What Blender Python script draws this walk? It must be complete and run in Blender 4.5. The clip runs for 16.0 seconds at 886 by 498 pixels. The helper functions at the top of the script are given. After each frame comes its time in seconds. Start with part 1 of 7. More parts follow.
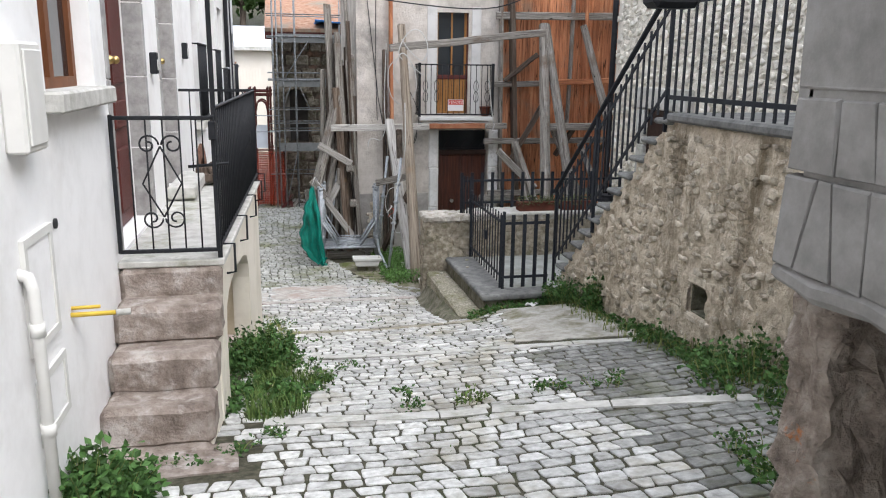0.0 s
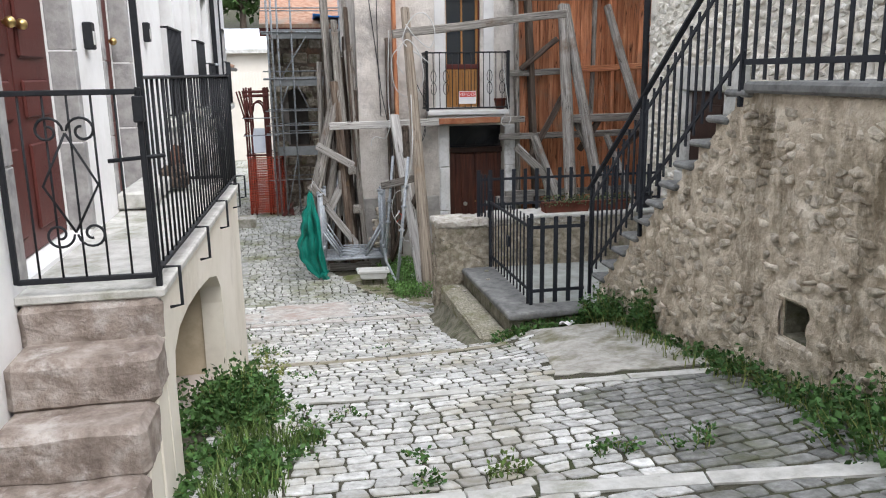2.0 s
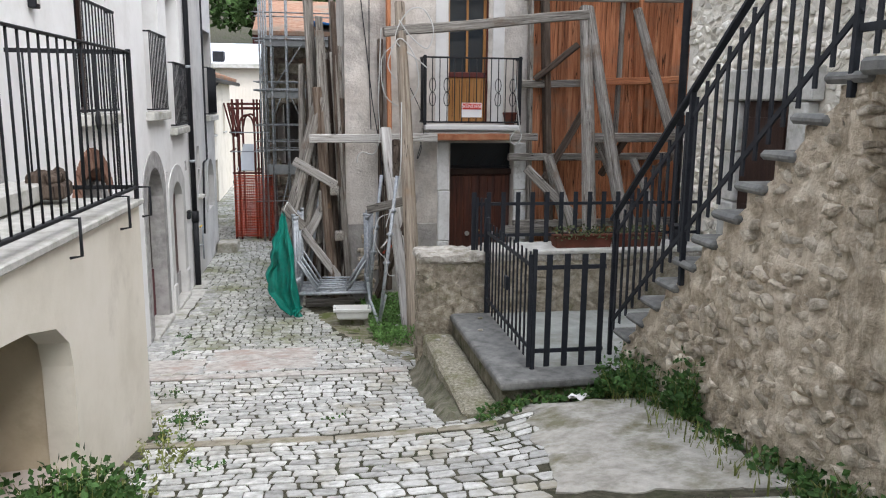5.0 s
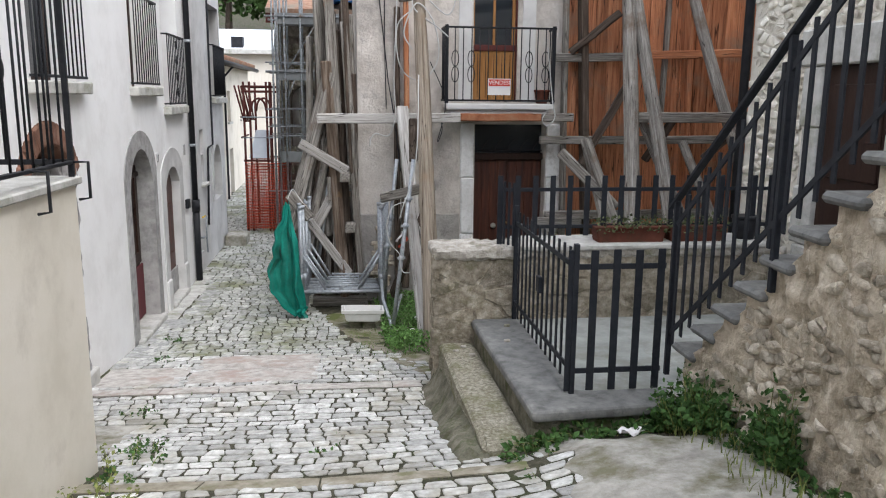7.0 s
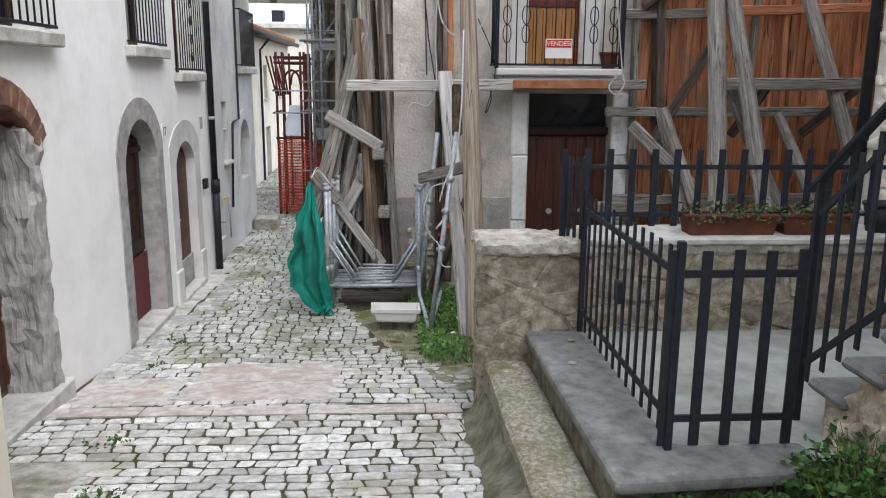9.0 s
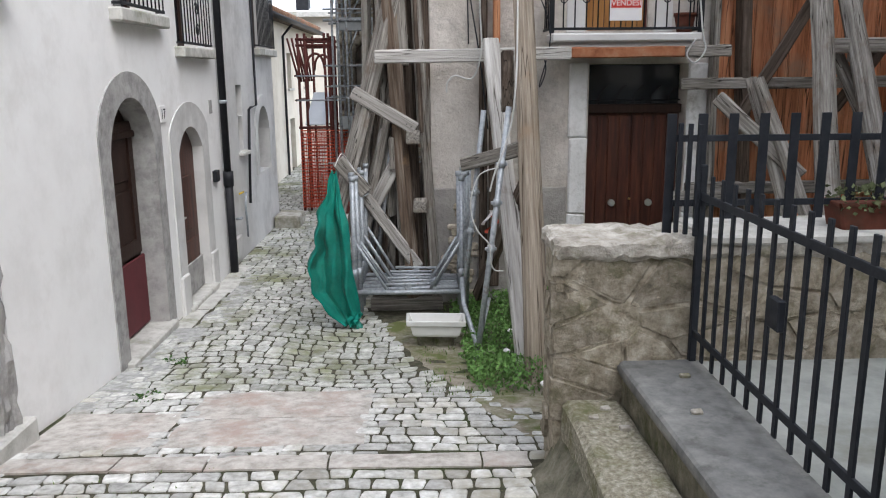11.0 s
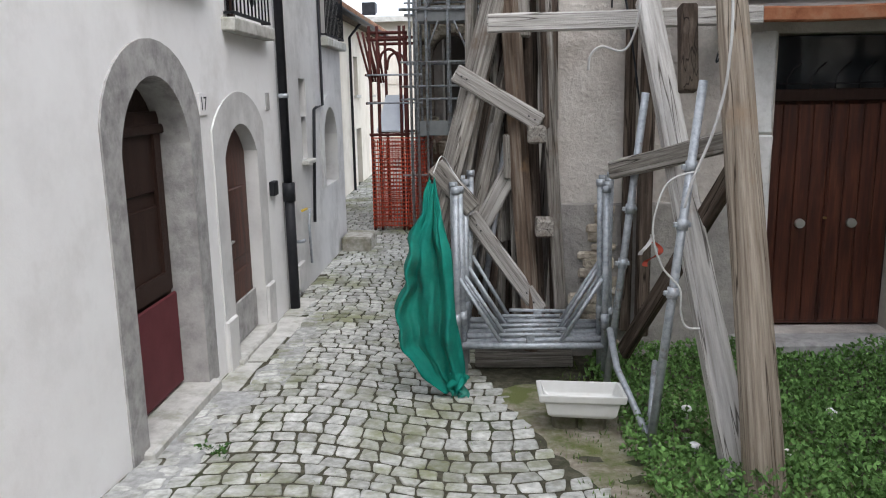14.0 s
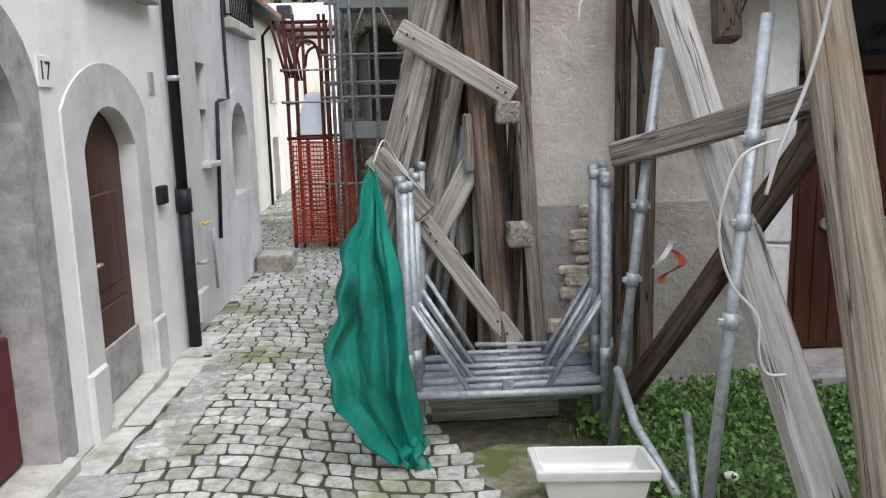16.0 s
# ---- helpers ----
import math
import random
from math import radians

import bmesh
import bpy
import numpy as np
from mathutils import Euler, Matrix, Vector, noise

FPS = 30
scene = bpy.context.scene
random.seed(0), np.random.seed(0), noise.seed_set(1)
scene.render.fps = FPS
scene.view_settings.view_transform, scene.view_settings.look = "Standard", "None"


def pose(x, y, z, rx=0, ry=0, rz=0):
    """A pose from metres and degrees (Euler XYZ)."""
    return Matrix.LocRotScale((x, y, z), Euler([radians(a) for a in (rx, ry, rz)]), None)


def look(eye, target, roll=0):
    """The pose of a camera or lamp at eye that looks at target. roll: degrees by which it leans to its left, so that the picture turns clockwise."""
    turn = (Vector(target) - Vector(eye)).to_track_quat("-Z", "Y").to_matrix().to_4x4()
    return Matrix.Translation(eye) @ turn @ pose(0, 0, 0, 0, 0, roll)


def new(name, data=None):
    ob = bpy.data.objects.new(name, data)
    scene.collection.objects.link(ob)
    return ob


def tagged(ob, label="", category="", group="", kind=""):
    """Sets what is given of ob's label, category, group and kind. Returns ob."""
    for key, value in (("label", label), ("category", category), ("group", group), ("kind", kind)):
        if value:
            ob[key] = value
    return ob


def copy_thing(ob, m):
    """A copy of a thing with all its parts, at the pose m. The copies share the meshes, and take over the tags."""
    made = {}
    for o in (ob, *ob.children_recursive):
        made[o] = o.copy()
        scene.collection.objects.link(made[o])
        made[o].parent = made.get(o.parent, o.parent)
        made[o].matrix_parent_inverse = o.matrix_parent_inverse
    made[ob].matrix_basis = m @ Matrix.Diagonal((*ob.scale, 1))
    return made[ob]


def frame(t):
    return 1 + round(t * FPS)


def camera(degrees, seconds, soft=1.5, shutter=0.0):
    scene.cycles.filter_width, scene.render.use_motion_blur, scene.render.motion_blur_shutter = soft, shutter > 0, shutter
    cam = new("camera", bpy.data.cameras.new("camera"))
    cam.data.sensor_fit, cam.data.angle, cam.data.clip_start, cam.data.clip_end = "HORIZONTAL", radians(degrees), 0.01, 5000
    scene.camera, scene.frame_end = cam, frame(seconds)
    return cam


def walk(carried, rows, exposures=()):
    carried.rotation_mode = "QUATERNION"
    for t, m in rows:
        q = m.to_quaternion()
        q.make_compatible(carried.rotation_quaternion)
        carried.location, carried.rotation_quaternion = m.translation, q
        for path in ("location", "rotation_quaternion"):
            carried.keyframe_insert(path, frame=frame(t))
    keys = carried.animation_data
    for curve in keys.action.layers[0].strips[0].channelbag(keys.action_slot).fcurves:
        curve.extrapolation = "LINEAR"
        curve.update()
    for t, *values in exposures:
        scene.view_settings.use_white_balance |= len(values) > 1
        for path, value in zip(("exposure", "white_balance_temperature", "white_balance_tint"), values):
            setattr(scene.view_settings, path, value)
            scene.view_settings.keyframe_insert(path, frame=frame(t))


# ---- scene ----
cam = camera(58.8, 16.0, soft=1.1)
METRES, EYE, TILT, LEAN, TURN = 11.0, 1.5, 0.0, 0.0, -11.5
ROWS = [
    (0.0, 0.0, 0.0, 0.0, 0.16, -13.05, -0.7),
    (0.5, -0.0025, 0.0343, -0.0044, 2.02, -12.42, -1.16),
    (1.0, -0.0045, 0.0668, -0.0151, 2.08, -12.18, -0.81),
    (1.5, -0.0038, 0.1, -0.0201, 1.71, -12.49, 0.45),
    (2.0, -0.0054, 0.1334, -0.025, 0.61, -12.69, 0.9),
    (2.5, -0.0038, 0.1726, -0.0333, 0.59, -12.9, 0.36),
    (3.0, -0.0021, 0.2058, -0.0391, 0.81, -12.94, -0.18),
    (3.5, 0.0035, 0.2364, -0.0433, 0.67, -12.45, -0.29),
    (4.0, 0.0119, 0.2598, -0.0469, 1.24, -11.25, -0.75),
    (6.5, 0.0246, 0.3904, -0.0676, 3.78, -10.47, 0.0),
    (7.0, 0.0246, 0.4194, -0.0743, 4.35, -11.07, -0.54),
    (7.5, 0.0291, 0.454, -0.0803, 4.27, -11.14, -0.4),
    (8.0, 0.025, 0.4789, -0.0849, 4.77, -11.87, -0.31),
    (8.5, 0.0176, 0.5107, -0.0899, 4.75, -12.54, -0.81),
    (9.0, 0.0152, 0.5449, -0.0933, 7.86, -12.32, -0.47),
    (11.5, -0.0282, 0.6844, -0.1211, 9.85, -12.7, 0.48),
    (12.0, -0.0432, 0.7088, -0.1244, 10.04, -12.8, 0.6),
    (12.5, -0.0532, 0.7398, -0.1291, 12.49, -12.29, 0.63),
    (13.0, -0.0682, 0.7682, -0.1348, 14.01, -11.8, 0.63),
    (13.5, -0.0849, 0.7955, -0.139, 14.05, -11.23, 1.01),
    (14.0, -0.0957, 0.8296, -0.1433, 13.96, -11.26, 1.04),
    (14.5, -0.107, 0.8571, -0.1547, 10.71, -11.82, 1.09),
    (15.0, -0.116, 0.8887, -0.1605, 10.48, -10.98, 0.53),
    (15.5, -0.1272, 0.9275, -0.1653, 10.97, -10.31, 0.8),
    (16.0, -0.1365, 0.9499, -0.1683, 8.19, -10.12, 1.42),
]
walk(cam, [(t, pose(0, 0, EYE, TILT, LEAN, TURN) @ pose(METRES * x, METRES * y, METRES * z, 90 + pitch, roll, yaw)) for t, x, y, z, yaw, pitch, roll in ROWS],
     exposures=[(0.0, 1.28), (2.5, 1.31), (4.0, 1.24), (6.5, 1.15), (7.5, 1.24), (9.0, 1.21), (12.5, 1.21), (14.0, 1.12), (14.5, 1.3), (15.0, 1.26), (15.5, 1.38), (16.0, 1.42)])

# ---- light: overcast day ----
world = bpy.data.worlds.new("overcast_sky")
scene.world = world
world.use_nodes = True
wn = world.node_tree
sky = wn.nodes.new("ShaderNodeTexSky")
sky.sky_type, sky.sun_disc = "NISHITA", False
sky.sun_elevation, sky.sun_rotation = radians(50), radians(149)
sky.dust_density, sky.ozone_density, sky.air_density = 4.0, 1.0, 1.0
haze = wn.nodes.new("ShaderNodeMix")
haze.data_type = "RGBA"
haze.inputs[0].default_value = 0.75
haze.inputs[7].default_value = (9.0, 9.65, 10.9, 1)
wn.links.new(sky.outputs[0], haze.inputs[6])
wn.links.new(haze.outputs[2], wn.nodes["Background"].inputs[0])
wn.nodes["Background"].inputs[1].default_value = 0.12
sun_data = bpy.data.lights.new("sun", "SUN")
sun_data.energy, sun_data.angle, sun_data.color = 1.05, radians(40), (0.98, 0.985, 1.0)
sun = new("sun", sun_data)
sun.matrix_world = look((4.8, -8, 11.5), (0, 0, 0))

# ---- materials ----
def nd(nt, kind, **sets):
    n = nt.nodes.new(kind)
    for k, v in sets.items():
        n.inputs[k].default_value = v
    return n


def ramp(nt, src, stops):
    r = nt.nodes.new("ShaderNodeValToRGB")
    el = r.color_ramp.elements
    while len(el) < len(stops):
        el.new(0.5)
    for e, (p, c) in zip(el, stops):
        e.position, e.color = p, (*c, 1)
    nt.links.new(src, r.inputs[0])
    return r.outputs[0]


def mixc(nt, fac, a, b, mode="MIX"):
    m = nt.nodes.new("ShaderNodeMix")
    m.data_type, m.blend_type = "RGBA", mode
    for src, i in ((fac, 0), (a, 6), (b, 7)):
        if isinstance(src, (int, float)):
            m.inputs[i].default_value = src
        elif isinstance(src, tuple):
            m.inputs[i].default_value = (*src, 1)
        else:
            nt.links.new(src, m.inputs[i])
    return m.outputs[2]


def surface(name, colours, scale=6.0, detail=8.0, rough=0.9, metal=0.0, bump=0.3, bump_scale=60.0, stain=None, stain_scale=1.2,
            stain_at=(0.52, 0.68), stain_stretch=(1, 1, 1), stretch=(1, 1, 1), vary=0.0, island=0.0, dist=0.004, spec=0.15, crack=None):
    """A worn surface: two or three colours by noise, a second larger stain, fine relief."""
    m = bpy.data.materials.new(name)
    m.use_nodes = True
    nt = m.node_tree
    b = nt.nodes["Principled BSDF"]
    co = nt.nodes.new("ShaderNodeTexCoord").outputs["Object"]
    if stretch != (1, 1, 1):
        mp = nd(nt, "ShaderNodeMapping", Scale=stretch)
        nt.links.new(co, mp.inputs[0])
        co2 = mp.outputs[0]
    else:
        co2 = co
    n1 = nd(nt, "ShaderNodeTexNoise", Scale=scale, Detail=detail, Roughness=0.65)
    nt.links.new(co2, n1.inputs["Vector"])
    k = len(colours)
    col = ramp(nt, n1.outputs["Fac"], [(0.3 + 0.4 * i / max(1, k - 1), c) for i, c in enumerate(colours)])
    if stain:
        n2 = nd(nt, "ShaderNodeTexNoise", Scale=stain_scale, Detail=6.0, Roughness=0.7)
        m2 = nd(nt, "ShaderNodeMapping", Scale=stain_stretch)
        nt.links.new(co, m2.inputs[0])
        nt.links.new(m2.outputs[0], n2.inputs["Vector"])
        f = ramp(nt, n2.outputs["Fac"], [(stain_at[0], (0, 0, 0)), (stain_at[1], (1, 1, 1))])
        col = mixc(nt, f, col, stain)
    if crack:
        mc = nd(nt, "ShaderNodeMapping", Scale=(7, 7, .22))
        nt.links.new(co, mc.inputs[0])
        n4 = nd(nt, "ShaderNodeTexNoise", Scale=1.8, Detail=2.0, Roughness=0.5)
        nt.links.new(mc.outputs[0], n4.inputs["Vector"])
        line = ramp(nt, n4.outputs["Fac"], [(.489, (0, 0, 0)), (.498, (1, 1, 1)), (.502, (1, 1, 1)), (.511, (0, 0, 0))])
        col = mixc(nt, line, col, crack)
    for on, src in ((vary, "ShaderNodeObjectInfo"), (island, "ShaderNodeNewGeometry")):
        if on:
            rn = nt.nodes.new(src)
            rnd = rn.outputs["Random" if src.endswith("Info") else "Random Per Island"]
            g = ramp(nt, rnd, [(0.0, (1 - on,) * 3), (1.0, (1 + on,) * 3)])
            col = mixc(nt, 1.0, col, g, "MULTIPLY")
    nt.links.new(col, b.inputs["Base Color"])
    b.inputs["Roughness"].default_value, b.inputs["Metallic"].default_value = rough, metal
    b.inputs["Specular IOR Level"].default_value = spec
    if bump:
        n3 = nd(nt, "ShaderNodeTexNoise", Scale=bump_scale, Detail=5.0, Roughness=0.6)
        nt.links.new(co2, n3.inputs["Vector"])
        bp = nd(nt, "ShaderNodeBump", Strength=bump, Distance=dist)
        nt.links.new(n3.outputs["Fac"], bp.inputs["Height"])
        nt.links.new(bp.outputs[0], b.inputs["Normal"])
    return m


WHITE = surface("white_plaster", [(.77, .76, .75), (.84, .83, .825), (.87, .865, .86)], 2.5, bump=.25, bump_scale=45, stain=(.73, .715, .70), stain_scale=.9)
CREAM = surface("cream_plaster", [(.66, .61, .52), (.74, .69, .60), (.78, .73, .65)], 2.0, bump=.25, bump_scale=50, stain=(.60, .55, .47), stain_scale=1.1)
GREYPL = surface("grey_plaster", [(.50, .49, .48), (.60, .59, .58), (.66, .65, .63)], 1.8, bump=.3, bump_scale=40, stain=(.44, .43, .42))
OLDPL = surface("rough_old_render", [(.40, .36, .32), (.56, .515, .47), (.68, .635, .585)], 3.0, bump=.9, bump_scale=28, dist=.02, stain=(.30, .28, .26), stain_scale=1.0)
PALEPL = surface("pale_far_plaster", [(.62, .57, .50), (.70, .65, .58)], 1.5, bump=.2)
GREYSTONE = surface("grey_trim_stone", [(.26, .25, .25), (.36, .35, .34), (.44, .43, .42)], 9.0, bump=.6, bump_scale=45, dist=.006, stain=(.22, .21, .21), stain_scale=4)
STEPSTONE = surface("brown_step_stone", [(.13, .10, .085), (.265, .22, .19), (.42, .37, .335)], 7.0, bump=1.0, bump_scale=34, dist=.014, stain=(.46, .42, .39), stain_scale=3.2, stain_at=(.54, .66))
SLABSTONE = surface("dark_slab_stone", [(.105, .105, .10), (.165, .165, .16), (.22, .22, .21)], 10.0, bump=.5, bump_scale=60, stain=(.26, .26, .245), stain_scale=3.2)
CONCRETE = surface("mossy_concrete", [(.20, .175, .13), (.31, .28, .22), (.43, .40, .34)], 9.0, bump=.8, bump_scale=60, dist=.008, stain=(.15, .16, .07), stain_scale=3.5)
PEBBLE = surface("mossy_pebbled_concrete", [(.13, .12, .085), (.29, .265, .205), (.50, .47, .40)], 42.0, bump=1.0, bump_scale=70, dist=.012, stain=(.15, .15, .075), stain_scale=3.5, stain_at=(.48, .66))
PAVECON = surface("pale_pavement_concrete", [(.26, .245, .21), (.41, .39, .35), (.53, .51, .465)], 9.0, bump=1.0, bump_scale=55, dist=.01, stain=(.19, .18, .12), stain_scale=2.2, stain_at=(.48, .64))
STRIP = surface("pale_stone_strip", [(.36, .35, .32), (.49, .48, .45), (.60, .59, .56)], 8.0, bump=.7, bump_scale=50, dist=.006, stain=(.27, .27, .21), stain_scale=2.5)
COBBLE = surface("mossy_grey_sett", [(.22, .222, .20), (.42, .42, .395), (.60, .60, .575)], 17.0, bump=.8, bump_scale=45, vary=.2, dist=.006, rough=.75, stain=(.21, .22, .135), stain_scale=1.5, stain_at=(.48, .64))
DARKSETT = surface("dark_damp_setts", [(.10, .10, .095), (.20, .20, .19), (.34, .34, .325)], 13.0, bump=.8, bump_scale=45, island=.25, dist=.006, rough=.65, stain=(.12, .125, .08), stain_scale=1.5)
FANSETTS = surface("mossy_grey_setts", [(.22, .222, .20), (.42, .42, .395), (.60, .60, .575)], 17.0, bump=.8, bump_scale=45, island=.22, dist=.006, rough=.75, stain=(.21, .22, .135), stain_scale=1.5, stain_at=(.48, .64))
COBBLES = surface("worn_limestone_cobbles", [(.29, .285, .265), (.50, .495, .475), (.68, .675, .655)], 17.0, bump=.8, bump_scale=45, island=.26, dist=.006, rough=.75, stain=(.34, .315, .255), stain_scale=1.3, stain_at=(.5, .66))
EARTH = surface("mossy_joint_earth", [(.034, .032, .022), (.07, .066, .046), (.13, .122, .09)], 16.0, bump=.8, bump_scale=70, dist=.01, stain=(.045, .058, .022), stain_scale=1.8)
STONEWASH = dict(stain=(.21, .17, .12), stain_scale=2.4, stain_stretch=(1, 1, .25), stain_at=(.5, .64))
RUBBLE = surface("rubble_mortar", [(.29, .24, .18), (.56, .48, .375), (.76, .685, .575)], 7.0, bump=1.0, bump_scale=22, dist=.035, stain=(.20, .16, .11), stain_scale=2.4, stain_stretch=(1, 1, .25), stain_at=(.5, .64))
STONE = surface("rubble_stone", [(.30, .26, .20), (.54, .475, .385), (.74, .68, .58)], 12.0, bump=1.0, bump_scale=30, dist=.025, vary=.2, **STONEWASH)
STONES = surface("rubble_stones", [(.30, .26, .20), (.54, .475, .385), (.74, .68, .58)], 12.0, bump=1.0, bump_scale=30, dist=.025, island=.25, **STONEWASH)
PALESTONE = surface("pale_house_stones", [(.50, .45, .37), (.70, .66, .58), (.82, .79, .73)], 9.0, bump=.9, bump_scale=40, dist=.012, island=.18)
PALEMORTAR = surface("pale_mortar", [(.64, .60, .52), (.78, .74, .66)], 10.0, bump=.8, bump_scale=60, dist=.01)
IRON = surface("black_painted_iron", [(.012, .013, .016), (.022, .023, .026)], 30, rough=.55, bump=.1, spec=.2)
GREYIRON = surface("dark_grey_painted_iron", [(.014, .016, .021), (.027, .03, .037)], 20, rough=.6, bump=.15, spec=.2)
STEEL = surface("galvanised_steel", [(.24, .265, .29), (.38, .405, .435), (.50, .52, .55)], 25, rough=.5, metal=.35, bump=.15, bump_scale=120, stain=(.22, .18, .15), stain_scale=7, stain_at=(.58, .7))
OLDWOOD = surface("weathered_grey_timber", [(.11, .096, .083), (.255, .235, .21), (.43, .405, .375)], 9.0, bump=.65, bump_scale=20, dist=.016, stretch=(5, 5, .3), stain=(.17, .125, .095), stain_scale=2.2, rough=.85, crack=(.04, .034, .028))
BROWNWOOD = surface("brown_old_timber", [(.04, .03, .024), (.10, .075, .06), (.20, .16, .13)], 6.0, bump=.9, bump_scale=22, dist=.01, stretch=(5, 5, .35), stain=(.15, .125, .10), stain_scale=2, crack=(.018, .014, .011))
PLANK = surface("orange_brown_shuttering", [(.20, .078, .043), (.50, .20, .10), (.66, .33, .18)], 5.0, bump=.8, bump_scale=22, stretch=(4, 4, .3), vary=.3, stain=(.33, .21, .145), stain_scale=1.6, stain_at=(.52, .7), rough=.8, crack=(.07, .032, .02))
DOORWOOD = surface("dark_red_brown_door_wood", [(.026, .008, .005), (.062, .018, .010), (.12, .038, .02)], 5.0, bump=.3, bump_scale=30, stretch=(5, 5, .4), rough=.5, spec=.45)
LOWSTONE = surface("brown_weathered_stone", [(.13, .11, .08), (.28, .245, .19), (.44, .40, .335)], 13.0, bump=1.0, bump_scale=45, dist=.014, vary=.25, stain=(.15, .14, .085), stain_scale=3.5, stain_at=(.54, .66))
CRUMBLE = surface("crumbling_cement", [(.24, .215, .18), (.42, .39, .345), (.60, .575, .53)], 11.0, bump=1.0, bump_scale=50, dist=.015, stain=(.2, .19, .12), stain_scale=4)
LOGWOOD = surface("cracked_brown_grey_log", [(.13, .10, .075), (.285, .238, .19), (.44, .385, .32)], 7.0, bump=.6, bump_scale=26, dist=.02, stretch=(6, 6, .2), stain=(.27, .20, .14), stain_scale=1.8, crack=(.05, .036, .026))
SPLITWOOD = surface("bleached_split_timber", [(.30, .28, .255), (.48, .46, .435), (.64, .625, .60)], 7.0, bump=.6, bump_scale=20, dist=.016, stretch=(5, 5, .3), stain=(.26, .21, .17), stain_scale=2.2, stain_at=(.58, .72), crack=(.09, .08, .07))
PALEWOOD = surface("pale_split_timber", [(.20, .185, .165), (.36, .34, .318), (.52, .50, .475)], 7.0, bump=.6, bump_scale=20, dist=.016, stretch=(5, 5, .3), stain=(.26, .21, .17), stain_scale=2.2, stain_at=(.58, .72), crack=(.09, .08, .07))
SANDSOIL = surface("sandy_mossy_soil", [(.16, .135, .10), (.28, .25, .20), (.40, .37, .32)], 11.0, bump=1.0, bump_scale=60, dist=.012, stain=(.12, .135, .05), stain_scale=2.6, stain_at=(.46, .62))
GRIT = surface("grey_worn_grit", [(.24, .24, .23), (.36, .36, .35), (.48, .48, .47)], 14.0, bump=.9, bump_scale=50, dist=.01, stain=(.2, .2, .16), stain_scale=3)
BROWNDOOR = surface("dark_brown_door_wood", [(.022, .012, .010), (.045, .025, .019)], 6.0, bump=.3, stretch=(5, 5, .4), rough=.5)
REDDOOR = surface("maroon_door_wood", [(.075, .022, .02), (.12, .036, .03)], 6.0, bump=.25, stretch=(5, 5, .4), rough=.45)
MAROON = surface("maroon_panel", [(.10, .025, .03), (.135, .035, .042)], 3.0, bump=.1, rough=.6)
OAK = surface("orange_oak_panel", [(.24, .11, .035), (.33, .16, .055), (.38, .20, .08)], 5.0, bump=.2, stretch=(5, 5, .4), rough=.5)
GREENNET = surface("green_net_fabric", [(.004, .15, .115), (.008, .23, .175), (.02, .30, .23)], 4.0, bump=.5, bump_scale=300, dist=.002, rough=.8)
REDNET = surface("orange_red_net_plastic", [(.34, .05, .03), (.46, .085, .05)], 6.0, bump=0, rough=.6)
REDPAINT = surface("rust_red_painted_steel", [(.07, .022, .019), (.13, .04, .033)], 8.0, bump=.2, rough=.6)
TERRACOTTA = surface("terracotta_plastic", [(.085, .03, .02), (.14, .05, .035)], 8.0, bump=.3, stain=(.07, .05, .035), stain_scale=5)
WHITEWASH = surface("flaking_whitewash", [(.58, .57, .55), (.76, .75, .74), (.83, .82, .81)], 6.0, bump=.8, bump_scale=35, dist=.01, stain=(.40, .38, .35), stain_scale=3)
MOSSCEM = surface("mossy_dark_cement", [(.09, .085, .06), (.17, .16, .12), (.27, .25, .20)], 9.0, bump=1.0, bump_scale=40, dist=.015, stain=(.07, .085, .03), stain_scale=4)
YARDCEM = surface("grey_green_yard_cement", [(.24, .25, .235), (.31, .32, .30), (.37, .375, .355)], 6.0, bump=.4, bump_scale=60, stain=(.22, .22, .19), stain_scale=2)
CERAMIC = surface("white_ceramic", [(.58, .575, .55), (.68, .68, .66)], 5.0, bump=.05, rough=.25, spec=.5, stain=(.5, .48, .42), stain_scale=3, stain_at=(.6, .75))
PIPEWHITE = surface("white_pipe_plastic", [(.62, .61, .58), (.70, .69, .66)], 5.0, bump=.05, rough=.5)
PIPEBLACK = surface("dark_downpipe_metal", [(.016, .017, .02), (.03, .03, .034)], 8.0, bump=.1, rough=.5)
YELLOW = surface("yellow_gas_pipe", [(.55, .38, .05), (.64, .45, .08)], 8.0, bump=.05, rough=.5)
CABLE = surface("white_cable_sheath", [(.45, .45, .44), (.58, .58, .57)], 9.0, bump=0, rough=.6)
BRASS = surface("brass", [(.50, .36, .14), (.62, .46, .2)], 10, rough=.35, metal=1, bump=0)
CHROME = surface("pale_metal_knob", [(.60, .60, .58), (.7, .7, .68)], 10, rough=.35, metal=.8, bump=0)
SIGNWHITE = surface("white_sign_card", [(.74, .72, .72), (.80, .78, .78)], 5, bump=0, rough=.6)
SIGNRED = surface("red_sign_print", [(.55, .05, .04), (.62, .07, .055)], 5, bump=0, rough=.6)
DARKINK = surface("dark_print", [(.03, .03, .035), (.05, .05, .05)], 5, bump=0, rough=.7)
# dark base colour stands in for the shade inside rooms and hollows
SHADEWALL = surface("shade_dark_plaster", [(.10, .09, .08), (.15, .14, .13)], 3, bump=.3)
ROOFTILE = surface("clay_roof_tile", [(.20, .10, .06), (.32, .18, .12), (.40, .27, .19)], 8, bump=.5, bump_scale=30, stain=(.22, .2, .16), stain_scale=1)
BLUETARP = surface("blue_tarpaulin", [(.03, .14, .42), (.06, .22, .55)], 5, bump=.4, bump_scale=20, rough=.5)
